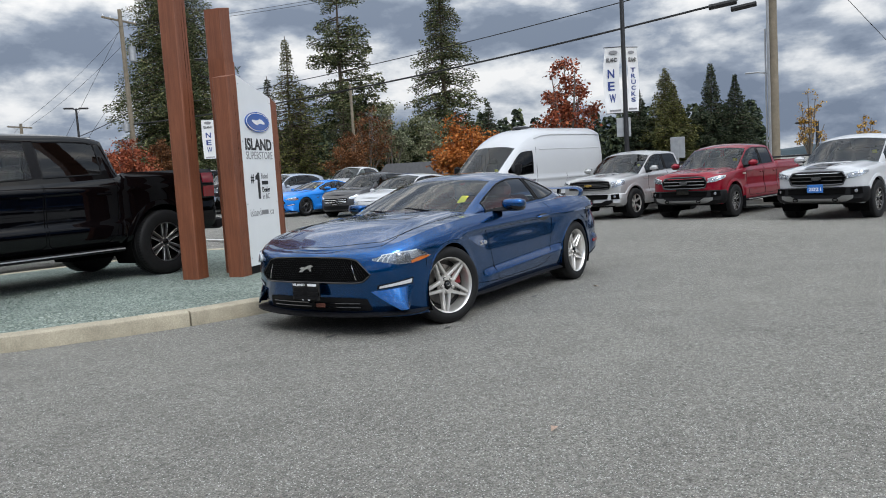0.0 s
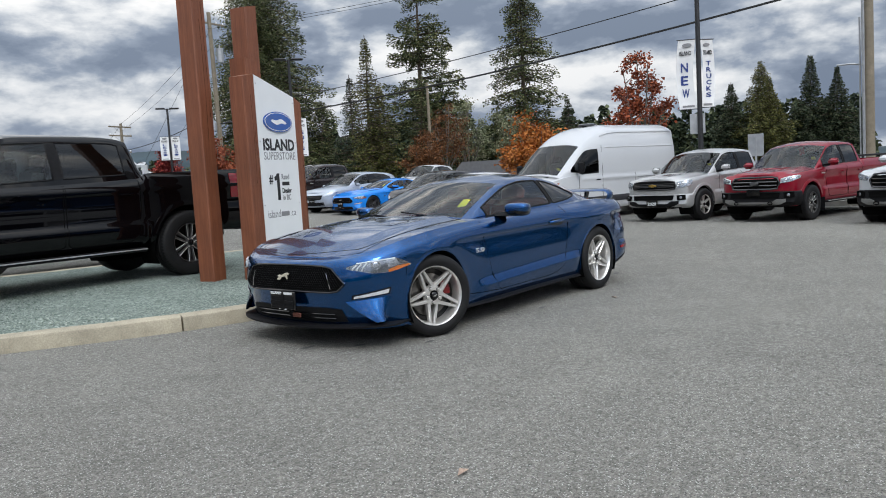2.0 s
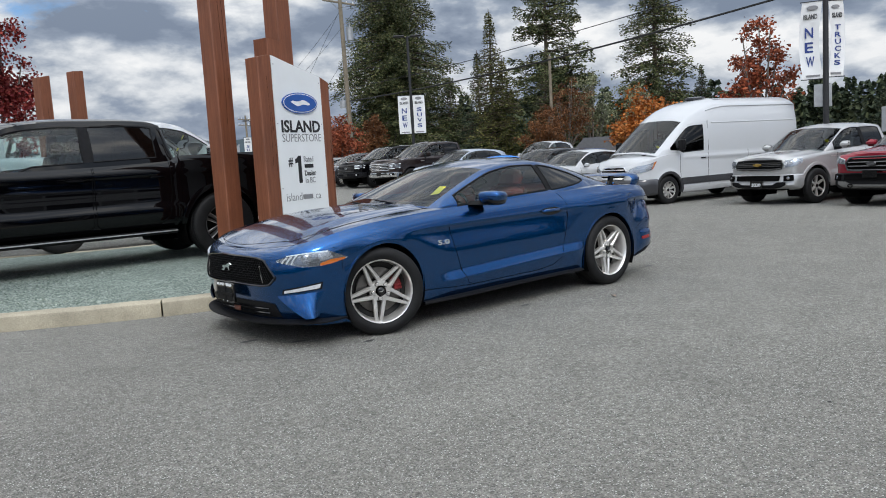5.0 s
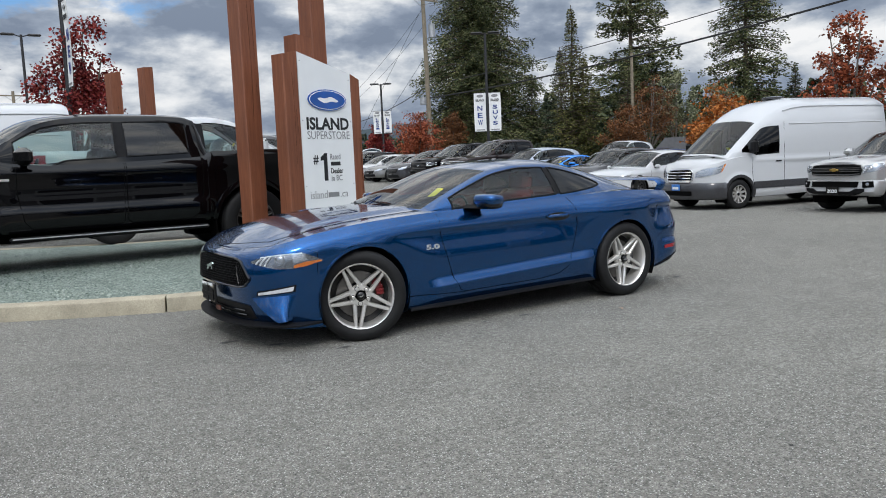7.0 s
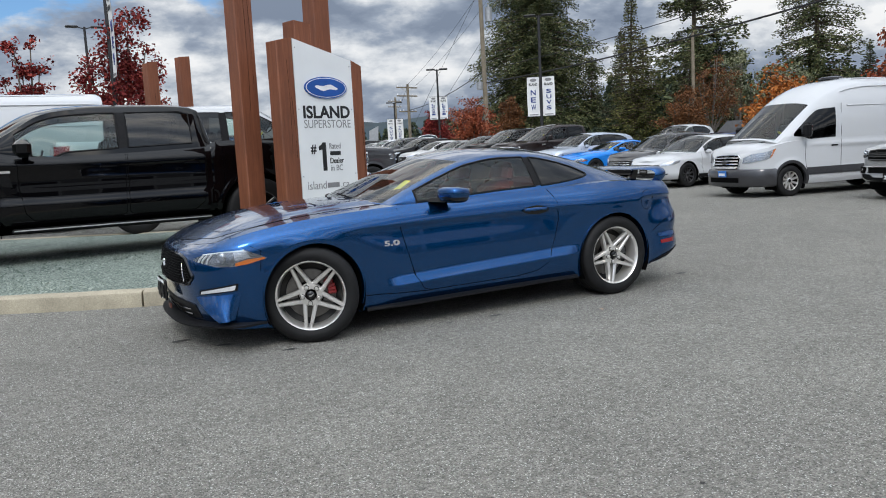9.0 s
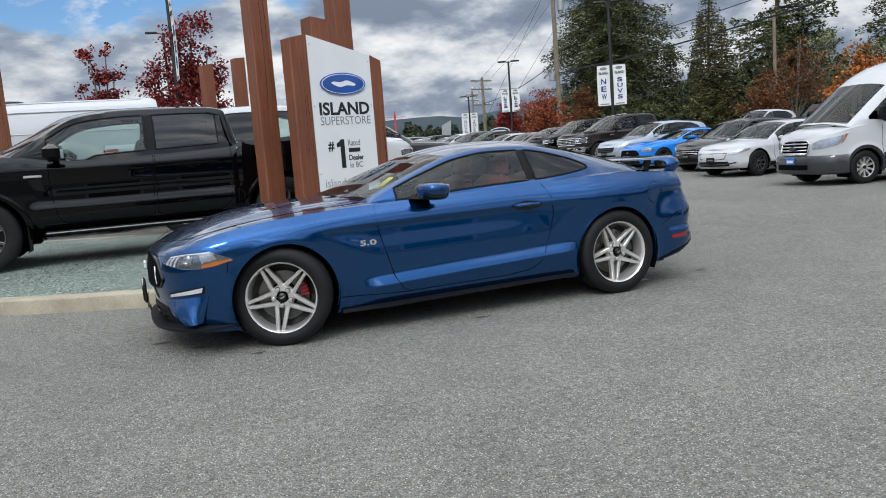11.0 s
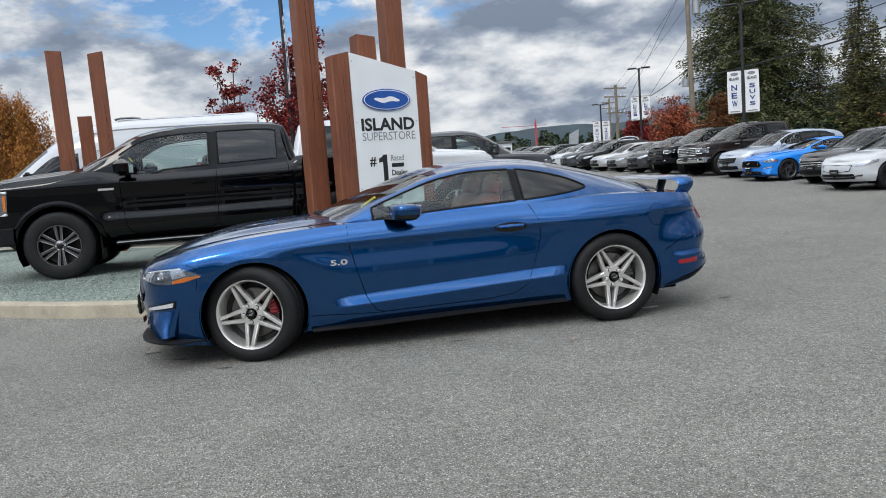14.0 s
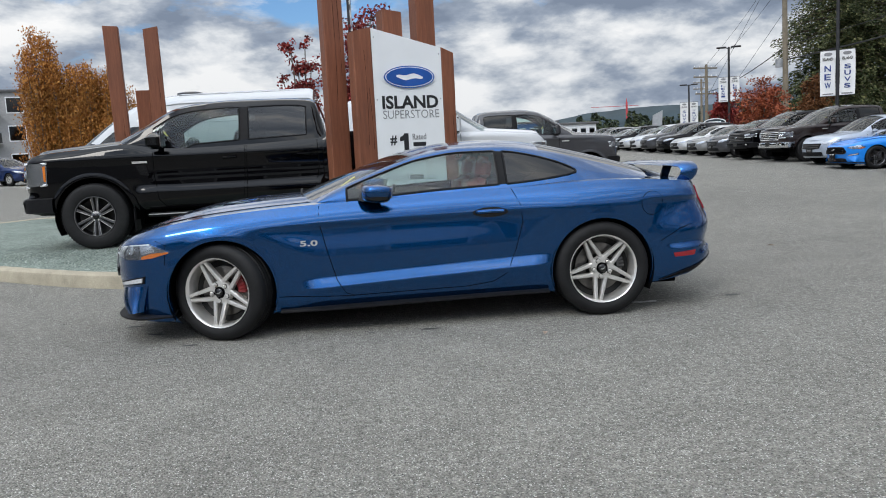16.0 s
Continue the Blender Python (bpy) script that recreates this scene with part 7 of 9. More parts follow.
suv(park(18.07, 36.30), "black crossover nosed into the row", M_BLACKP, 1.0, 1.0, group=ROW)
suv(park(18.25, 39.14), "dark grey crossover nosed into the row", M_GREY, 1.04, 1.04, group=ROW)
suv(park(18.41, 41.93), "white crossover nosed into the row", M_WHITE, 0.98, 1.0, group=ROW)
suv(park(18.58, 44.68), "pale silver saloon nosed into the row", M_SILVER, 1.0, 1.0, "saloon_car", True, group=ROW)
suv(park(18.72, 47.57), "black crossover nosed into the row", M_BLACKP, 1.0, 1.0, group=ROW)
suv(park(18.85, 50.67), "white saloon nosed into the row", M_WHITE, 1.0, 1.0, "saloon_car", True, group=ROW)
suv(park(18.95, 54.14), "grey crossover nosed into the row", M_MIDGREY, 1.0, 1.0, group=ROW)
suv(park(19.20, 58.00), "black crossover nosed into the row", M_BLACKP, 1.0, 1.0, group=ROW)
# parked beyond the island
suv(park(24.6, 21.6, 10), "white boxy off-roader parked behind the row", M_WHITE, 0.95, 1.12)
suv(park(21.8, 27.0, 8), "dark car parked behind the row", M_GREY, 1.0, 1.0)
suv(park(22.3, 17.2, 6), "dark hatchback parked behind the row", M_NAVY, 1.0, 0.95, "hatchback", True)
pickup(park(0.45, 9.55, 180, 0.12), "white crew-cab pickup parked behind the black one", M_WHITE, 1.0, 0.98, 1.18, 0.45, M_ALLOY, 6, "plain", M_CHROME, "chrome", M_GLASS)
pickup(park(3.8, 15.3, 180), "dark grey crew-cab pickup parked beyond the sign", M_GREY, 0.98, 1.0, 1.12, 0.43, M_ALLOYD, 6, "plain", M_TRIM, "bars", M_GLASS)
van(park(-4.72, 12.7, 0, 0.1) @ Matrix.Diagonal((1.05, 1, 1.02, 1)), "long white cargo van parked behind the black pickup", M_WHITE)
suv(park(-21.4, 41.0, 150), "dark blue crossover parked across the lot", M_NAVY, 1.0, 1.0)
suv(park(-20.6, 45.2, 150), "black saloon parked across the lot", M_BLACKP, 1.0, 1.0, "saloon_car", True)
suv(park(9.0, 62.0, 90), "grey hatchback crossing the far end of the lot", M_MIDGREY, 0.9, 0.95, "hatchback", True)

# ---- gravel island and its kerb ----
EDGE = [(-0.35, 1.14), (-1.25, 1.32), (-2.22, 1.61), (-2.85, 1.90), (-3.52, 2.27), (-4.2, 2.78), (-5.0, 3.42), (-6.3, 4.45), (-7.7, 5.7), (-8.8, 7.6), (-9.5, 9.9), (-9.6, 12.6), (-8.7, 14.2), (-7.0, 13.6), (-5.6, 11.2), (-4.0, 10.2), (-1.0, 8.5), (1.6, 8.0), (3.2, 7.7), (3.7, 6.4), (3.2, 4.6), (2.2, 2.7), (1.1, 1.5), (0.4, 1.2)]
SIDE = [Vector((*p, 0)) for p in EDGE]
MID = Vector((-2.6, 5.6, 0))


def island():
    loop = []
    for i, p in enumerate(SIDE):
        q = SIDE[(i + 1) % len(SIDE)]
        loop += [p.lerp(q, k / 4) for k in range(4)]
    rings = []
    for f, z in ((1.0, 0.13), (0.94, 0.145), (0.85, 0.165), (0.7, 0.19), (0.5, 0.205), (0.25, 0.205), (0.02, 0.205)):
        rings.append([MID + (p - MID) * f + Vector((0, 0, z + 0.012 * noise.noise(p * f * 0.9) * (f < 0.95))) for p in loop])
    top = Geo().grid(rings, True)
    solid("gravel_bed", top, M_GRAVEL, "mounded bed of greenish crushed gravel inside the kerb", "ground", kind="structure", sharp=0)
    kb = thing("kerb", Matrix(), "pale concrete kerb round the gravel island", "kerb", kind="structure")
    n = len(SIDE)
    joints = [0, 2, 6, 9, 12, 15, 18, 21]
    for k, i0 in enumerate(joints):
        i1 = joints[(k + 1) % len(joints)]
        ids = list(range(i0, i1 + 1)) if i1 > i0 else list(range(i0, n)) + list(range(0, i1 + 1))
        pts = []
        for a, b in zip(ids, ids[1:]):
            pts += [SIDE[a].lerp(SIDE[b], f / 6) for f in range(6)]
        pts.append(SIDE[ids[-1]])
        rows = []
        for j, p in enumerate(pts):
            t = (pts[min(j + 2, len(pts) - 1)] - pts[max(j - 2, 0)]).normalized()
            o = Vector((-t.y, t.x, 0))
            e = (p + t * 0.005) if j == 0 else ((p - t * 0.005) if j == len(pts) - 1 else p)
            w = 0.003 * noise.noise(p * 3)
            c = 0.012 * max(0.0, noise.noise(p * 7.3) - 0.25)
            rows.append([e + o * s + Vector((0, 0, z + w)) for s, z in ((0.062, -0.05), (0.056 - c * 0.3, 0.10), (0.046 - c, 0.135 - c), (0.02, 0.150), (-0.12, 0.152), (-0.155, 0.14), (-0.16, 0.0))])
        g = Geo().grid(rows)
        m0 = len(g.v)
        g.f += [tuple(range(6, -1, -1)), tuple(m0 - 7 + q for q in range(7))]
        part("kerb_stone", g, M_KERB, kb)


island()


def stones():
    """Loose crushed stones over the near part of the bed."""
    rnd = random.Random(5)
    g = Geo()
    base = [Vector(p) for p in ((1, 0, 0), (-1, 0, 0), (0, 1, 0), (0, -1, 0), (0, 0, 1))]
    fs = [(0, 2, 4), (2, 1, 4), (1, 3, 4), (3, 0, 4)]
    n = 0
    while n < 9000:
        x, y = rnd.uniform(-6.5, 2.0), rnd.uniform(1.0, 5.2)
        # keep inside the front edge
        if y < 1.52 - 0.42 * (x + 1.4) * (x < -1.4) - 0.36 * (x + 3.0) * (x < -3.0) or (x > -1.4 and y < 1.55):
            continue
        n += 1
        r = (MID - Vector((x, y, 0))).length
        z = 0.205 - 0.075 * step(1.5, 4.6, r) + 0.004
        s = rnd.uniform(0.005, 0.014)
        m = Euler((rnd.uniform(-0.5, 0.5), rnd.uniform(-0.5, 0.5), rnd.uniform(0, 6.3))).to_matrix()
        sc = Vector((rnd.uniform(0.7, 1.4), rnd.uniform(0.7, 1.2), rnd.uniform(0.5, 1.0))) * s
        g.add([Vector((x, y, z)) + m @ Vector((p.x * sc.x, p.y * sc.y, p.z * sc.z)) for p in base], fs)
    solid("loose_gravel", g, leaf_mat("gravel_stones", (0.085, 0.115, 0.095), (0.19, 0.23, 0.20), (0.42, 0.46, 0.42)), "loose greenish crushed stones on the island", "gravel", kind="stuff", sharp=0)


stones()


# ---- timber sign ----
def timber(name, x, y, w, d, z0, z1, yaw, parent=None, slope=0.0, lean=0.0):
    """A sawn post with eased edges, a sloping top and drying cracks."""
    rnd = random.Random(int(x * 100) + int(y * 37))
    rows = []
    e = 0.012
    n = 14
    for i in range(n + 1):
        z = z0 + (z1 - z0) * i / n
        j = lambda: rnd.uniform(-0.002, 0.002)
        ring = []
        for px, py in ((-w / 2 + e, -d / 2), (w / 2 - e, -d / 2), (w / 2, -d / 2 + e), (w / 2, d / 2 - e), (w / 2 - e, d / 2), (-w / 2 + e, d / 2), (-w / 2, d / 2 - e), (-w / 2, -d / 2 + e)):
            ring.append((px + j() + lean * (z - z0), py + j(), z + (slope * px if i == n else 0)))
        rows.append(ring)
    g = Geo().grid(rows, True)
    g.f += [tuple(range(7, -1, -1)), tuple(n * 8 + k for k in range(8))]
    m = pose(x, y, 0, 0, 0, yaw)
    ob = part(name, g, M_TIMBER, parent, at=m, sharp=30)
    # drying cracks
    for k in range(2):
        cx = rnd.uniform(-w * 0.3, w * 0.3)
        za = rnd.uniform(z0 + 0.2, z0 + 0.5 * (z1 - z0))
        zb = za + rnd.uniform(0.25, 0.45) * (z1 - z0)
        pts = [(cx + 0.012 * math.sin(3 * q / 8 + k) + lean * (za - z0), -d / 2 - 0.0005, za + (zb - za) * q / 8) for q in range(9)]
        part("drying_crack", Geo().tube(pts, 0.0022, 4), M_CRACK, ob)
    return ob


def sign():
    yaw = 18.0
    u = Vector((math.cos(radians(yaw)), math.sin(radians(yaw)), 0))
    back = Vector((-u.y, u.x, 0))
    p0 = Vector((-0.185, 2.865, 0))
    base = thing("monument_sign", Matrix(), "tall white dealership sign panel between reddish-brown timber posts", "sign")

    def tp(name, a, b, w, d, z0, z1, slope=0.0, lean=0.0):
        c = p0 + u * a + back * b
        return timber(name, c.x, c.y, w, d, z0, z1, yaw, base, slope, lean)

    tp("timber_post", -0.115, 0.10, 0.23, 0.21, 0.12, 2.71, 0.22)
    tp("timber_post", 0.955, 0.11, 0.165, 0.24, 0.12, 2.475, -0.42)
    tp("timber_post", 0.375, 0.40, 0.25, 0.25, 0.12, 2.98, -0.12)
    c = Vector((0.49, 3.86, 0))
    timber("timber_post", c.x, c.y, 0.255, 0.255, 0.12, 3.80, yaw, base, 0.2)
    timber("timber_post", -0.66, 3.37, 0.245, 0.23, 0.12, 4.75, yaw, base, 0.2)
    # panel with a sloping top
    out = [(0.0, 0.30), (0.87, 0.30), (0.87, 2.505), (0.0, 2.725)]
    m = Matrix.Translation(p0) @ pose(0, 0, 0, 0, 0, yaw)
    panel = part("sign_panel", Geo().prism(out, -0.004, 0.20), M_PANEL, base, "white panel with dark lettering", at=m, sharp=30)
    part("panel_plinth", Geo().box((0.435, 0.11, 0.21), (0.86, 0.17, 0.18)), M_TRIM, base, at=m)
    face = lambda x, z: m @ Matrix.Translation((x, -0.006, z)) @ pose(0, 0, 0, 90, 0, 0)
    mi = panel.matrix_basis.inverted()
    put = lambda x, z: mi @ face(x, z)

    def oval(w, h, y, mat, name, up):
        g = Geo().add([(0.445 + w / 2 * math.cos(a), y, 2.16 + h / 2 * math.sin(a)) for a in (2 * math.pi * i / 48 for i in range(48))], [tuple(range(48))])
        rim = [(0.445 + w / 2 * math.cos(a), 0, 2.16 + h / 2 * math.sin(a)) for a in (2 * math.pi * i / 48 for i in range(49))]
        g.grid([[(x, y, z) for x, _, z in rim], [(x, y + 0.02, z) for x, _, z in rim]])
        return part(name, g, mat, up, at=Matrix())

    logo = oval(0.640, 0.262, -0.022, M_OVAL, "logo_oval", panel)
    oval(0.610, 0.236, -0.024, M_WHITEPL, "logo_rim", logo)
    oval(0.590, 0.220, -0.026, M_OVAL, "logo_field", logo)
    bar = Geo()
    bar.grid([[(0.445 + 0.175 * u, -0.028, 2.16 + 0.010 * math.sin(5 * u) + w * 0.030 * (1 - u * u) ** 0.5) for w in (-1, -0.4, 0.4, 1)] for u in (i / 12 - 1 for i in range(25))])
    part("logo_bar", bar, M_WHITEPL, logo, "plain white bar")
    words("sign_lettering", "ISLAND", M_INK, panel, put(0.447, 1.868), 0.715, 0.155, 0.03)
    words("sign_lettering", "SUPERSTORE", M_GREYINK, panel, put(0.450, 1.725), 0.715, 0.098, -0.006)
    words("sign_lettering", "#", M_INK, panel, put(0.205, 1.42), 0.085, 0.115, 0.02)
    part("sign_numeral", Geo().prism([(0.335, 1.155), (0.395, 1.155), (0.395, 1.50), (0.345, 1.50), (0.325, 1.475), (0.285, 1.455), (0.285, 1.405), (0.335, 1.415)], -0.007, -0.004), M_INK, panel)
    words("sign_lettering", "Rated", M_GREYINK, panel, put(0.535, 1.455), 0.175, 0.072, 0.0)
    part("sign_word_bar", Geo().box((0.535, -0.006, 1.365), (0.165, 0.003, 0.048)), M_INK, panel)
    words("sign_lettering", "Dealer", M_INK, panel, put(0.555, 1.275), 0.215, 0.068, 0.015)
    words("sign_lettering", "in BC", M_GREYINK, panel, put(0.545, 1.185), 0.185, 0.072, 0.004)
    words("sign_lettering", "island", M_GREYINK, panel, put(0.225, 0.985), 0.28, 0.098, -0.008)
    part("sign_word_bar", Geo().box((0.475, -0.006, 0.975), (0.185, 0.003, 0.06)), M_GREYINK, panel)
    words("sign_lettering", ".ca", M_GREYINK, panel, put(0.66, 0.967), 0.13, 0.060, -0.008)
    for x, z in ((0.03, 2.62), (0.84, 2.43), (0.03, 1.9), (0.84, 1.9), (0.03, 1.1), (0.84, 1.1), (0.03, 0.4), (0.84, 0.4)):
        part("panel_screw", Geo().lathe([(0.008, 0.0), (0.007, -0.004), (0.0005, -0.005)], 8, (x, -0.004, z)), M_GALV, panel)


sign()
far_sign = thing("post_cluster", Matrix(), "weathered reddish-brown timber posts of a second sign", "sign", "timber post clusters")
timber("timber_post", -4.16, 8.82, 0.26, 0.26, 0.1, 3.82, 12, far_sign, 0.2, -0.012)
timber("timber_post", -4.80, 8.62, 0.26, 0.26, 0.1, 3.84, 12, far_sign, -0.05, -0.015)
timber("timber_post", -4.72, 9.90, 0.26, 0.26, 0.1, 2.80, 12, far_sign, 0.0, -0.01)
third = thing("post_cluster", Matrix(), "reddish-brown timber posts of a third sign farther off", "sign", "timber post clusters")
timber("timber_post", -0.20, 13.9, 0.27, 0.27, 0.0, 3.80, 20, third, 0.2)
timber("timber_post", 0.62, 14.2, 0.27, 0.27, 0.0, 3.98, 20, third, 0.1)

# ---- marks on the asphalt ----
def blot(x, y, rx, ry, mat, name, label, seed, z=0.004, cat="stain"):
    rnd = random.Random(seed)
    ring = []
    for i in range(18):
        a = 2 * math.pi * i / 18
        k = 1 + rnd.uniform(-0.35, 0.25)
        ring.append((x + rx * k * math.cos(a), y + ry * k * math.sin(a), z + ground_z(x, y)))
    solid(name, Geo().add(ring, [tuple(range(18))]), mat, label, cat, "stains on the asphalt", "structure")


for i, (x, y, rx, ry) in enumerate(((0.07, -1.01, 0.055, 0.022), (-0.34, -1.0, 0.03, 0.012), (-0.5, -1.03, 0.02, 0.01), (2.52, -0.56, 0.07, 0.03), (-1.95, -0.55, 0.06, 0.03), (-1.60, -1.0, 0.05, 0.02), (-2.2, -0.2, 0.07, 0.03))):
    blot(x, y, rx, ry, M_STAIN, "oil_spot", "small dark oil spot on the asphalt", i)
blot(1.80, -0.60, 0.13, 0.035, M_PAINTL, "paint_splash", "small white splash on the asphalt", 31)
for i, (x, y) in enumerate(((-3.67, -2.96), (0.82, -1.40), (4.2, 2.0), (7.5, 4.1))):
    g = Geo().add([(-0.04, 0, 0.004), (0, -0.018, 0.016), (0.045, 0.002, 0.006), (0.002, 0.022, 0.02)], [(0, 1, 2), (0, 2, 3)])
    solid("fallen_leaf", g, M_DRYLEAF, "curled brown fallen leaf on the asphalt", "leaf", "fallen leaves", at=pose(x, y, 0.001, 0, 0, 70 * i), sharp=0)
for x, y, l, r in ((6.1, 10.8, 1.4, 78),):
    solid("bay_line", Geo().box((0, 0, 0.004 + ground_z(x, y + 2)), (0.1, l, 0.004)), M_PAINTL, "white painted parking line on the asphalt", "marking", kind="structure", at=pose(x, y, 0, 0, 0, r - 90))

# ---- poles, lamps, banners and wires ----
def lamp_pole(x, y, h, r, label, heads=((0.0, 0.6),), yaw=0.0, base=True):
    z = ground_z(x, y)
    t = thing("street_lamp", pose(x, y, z, 0, 0, yaw), label, "lamp", "car park lamps")
    part("pole", Geo().tube([(0, 0, 0), (0, 0, h * 0.5), (0, 0, h)], r, 10, r * 0.8), M_POLE, t)
    if base:
        part("pole_base", Geo().lathe([(0.30, 0.0), (0.30, 0.7), (0.27, 0.74), (0.001, 0.74)], 20).move(Matrix.Rotation(radians(90), 4, "X")), M_CONC, t)
    for a, l in heads:
        m = Matrix.Rotation(radians(a), 4, "Z")
        part("lamp_arm", Geo().tube([(0, 0, h - 0.1), (l * 0.5, 0, h - 0.02)], 0.03, 6).move(m), M_POLE, t)
        part("lamp_head", Geo().box((l, 0, h), (0.62, 0.32, 0.10), ch=0.04).move(m), M_POLE, t)
    return t


def banner(t, z0, z1, w, side, word, yaw, bow=0.06):
    """A cloth banner held by two arms beside the pole, with a slight billow."""
    sgn = 1 if side > 0 else -1
    rot = Matrix.Rotation(radians(yaw), 4, "Z")
    rows = []
    for i in range(13):
        f = i / 12
        z = z0 + (z1 - z0) * f
        rows.append([(sgn * (0.07 + w * j / 6 + bow * math.sin(math.pi * f) * 0.9), bow * math.sin(math.pi * f) * (0.3 + 0.5 * math.sin(2.5 * j / 6)), z) for j in range(7)])
    g = Geo().grid(rows)
    k = len(g.v)
    g.add([(x, y + 0.006, z) for x, y, z in g.v[:k]], [tuple(reversed(q)) for q in g.f])
    b = part("banner", g.move(rot), M_CLOTH, t, "white vinyl banner with blue capitals")
    n = len(word)
    top = z1 - 0.30 * (z1 - z0)
    stepz = (top - z0 - 0.28) / n
    for i, c in enumerate(word):
        z = top - stepz * (i + 0.5)
        f = (z - z0) / (z1 - z0)
        xo = sgn * (0.07 + w * 0.5 + bow * math.sin(math.pi * f) * 0.9)
        yo = bow * math.sin(math.pi * f) * 0.8
        words("banner_letter", c, M_BLUEINK, b, rot @ Matrix.Translation((xo, yo - 0.018, z)) @ pose(0, 0, 0, 90, 0, 0), w * 0.42, stepz * 0.72, 0.02, 0.004)
    f = 0.86
    part("banner_mark", Geo().lathe([(0.0005, -0.006), (w * 0.26, -0.006), (w * 0.28, 0.004)], 18).move(Matrix.Diagonal((1, 1, 0.45, 1))).move(Matrix.Translation((sgn * (0.07 + w * 0.5), -0.004, z0 + (z1 - z0) * 0.92))).move(rot), M_GREYINK, b)
    words("banner_lettering", "ISLAND", M_INK, b, rot @ Matrix.Translation((sgn * (0.07 + w * 0.5 + bow * 0.5), bow * 0.45 - 0.02, z0 + (z1 - z0) * 0.81)) @ pose(0, 0, 0, 90, 0, 0), w * 0.68, 0.13, 0.02, 0.004)
    part("banner_word_bar", Geo().box((sgn * (0.07 + w * 0.5), 0.0, z0 + 0.09), (w * 0.7, 0.03, 0.05)).move(rot), M_GREYINK, b)
    for z in (z0, z1):
        part("banner_arm", Geo().tube([rot @ Vector((0, 0, z)), rot @ Vector((sgn * (w + 0.12), 0, z))], 0.014, 5), M_POLE, t)


p = lamp_pole(16.7, 3.80, 9.0, 0.08, "dark lamp pole with a pair of white sale banners", ((0, 0.5), (180, 0.5)))
banner(p, 3.02, 5.06, 0.49, -1, "NEW", -62, 0.10)
banner(p, 3.05, 5.04, 0.39, 1, "TRUCKS", -40, 0.10)
part("back_board", Geo().box((0.0, 0.08, 2.58), (0.44, 0.02, 0.60), rot=-60, ch=0.008), M_GALV, p)
p = lamp_pole(20.62, 27.05, 7.55, 0.085, "dark lamp pole with a pair of white sale banners", ((0, 0.45), (180, 0.45)), -35)
banner(p, 2.5, 4.5, 0.62, -1, "NEW", 0, 0.02)
banner(p, 2.5, 4.5, 0.62, 1, "SUVS", 0, 0.02)
p = lamp_pole(23.3, 43.3, 6.4, 0.085, "dark lamp pole with a pair of white banners", ((0, 0.45), (180, 0.45)), -28)
banner(p, 2.9, 4.5, 0.56, -1, "LEASI", 0, 0.02)
banner(p, 2.9, 4.5, 0.56, 1, "LEASI", 0, 0.02)
p = lamp_pole(27.8, 60.5, 5.0, 0.085, "dark lamp pole with a pair of white banners", ((0, 0.45), (180, 0.45)), -20)
banner(p, 1.3, 3.5, 0.66, -1, "SUVS", 0, 0.02)
banner(p, 1.3, 3.5, 0.66, 1, "TRUCKS", 0, 0.02)
p = lamp_pole(-0.66, 17.6, 8.5, 0.075, "dark lamp pole with a narrow white banner", ((0, 0.5), (180, 0.5)))
banner(p, 3.6, 5.9, 0.50, 1, "NEW", -86, 0.05)
lamp_pole(0.35, 38.7, 8.0, 0.08, "dark lamp pole beyond the red maple", ((0, 0.6), (180, 0.6)))
lamp_pole(29.4, -0.05, 2.75, 0.08, "dark lamp pole beyond the trucks", ((60, 0.7),), base=False)


def utility_pole(x, y, h, r, label, arms=(), cans=(), lean=0.0):
    z = ground_z(x, y) - 0.3
    t = thing("utility_pole", pose(x, y, z), label, "utility pole", "utility poles")
    part("pole", Geo().tube([(lean * k * h / 6, 0, h * k / 6) for k in range(7)], r, 12, r * 0.7), M_UTIL, t)
    for az, zz, l in arms:
        m = Matrix.Translation((lean * zz, 0, zz)) @ Matrix.Rotation(radians(az), 4, "Z")
        a = part("crossarm", Geo().box((0, 0.12, 0), (l, 0.10, 0.12), ch=0.01).move(m), M_UTIL, t)
        for k in (-0.46, -0.25, 0.25, 0.46):
            part("insulator", Geo().lathe([(0.03, 0), (0.05, 0.04), (0.03, 0.08), (0.05, 0.11), (0.0005, 0.15)], 8).move(m @ Matrix.Translation((k * l, 0.12, 0.06)) @ Matrix.Rotation(radians(90), 4, "X")), M_WHITEPL, a)
        for s in (-1, 1):
            part("arm_brace", Geo().tube([m @ Vector((s * l * 0.28, 0.12, -0.02)), m @ Vector((0, 0.1, -0.55))], 0.02, 4), M_GALV, a)
    for zz, az, s in cans:
        m = Matrix.Rotation(radians(az), 4, "Z")
        part("transformer", Geo().tube([(0.42, 0, zz), (0.42, 0, zz + 0.02), (0.42, 0, zz + s)], 0.24, 14).tube([(0.42, 0, zz + s), (0.42, 0, zz + s + 0.25)], 0.05, 6).move(m), M_GALV, t)
    return t


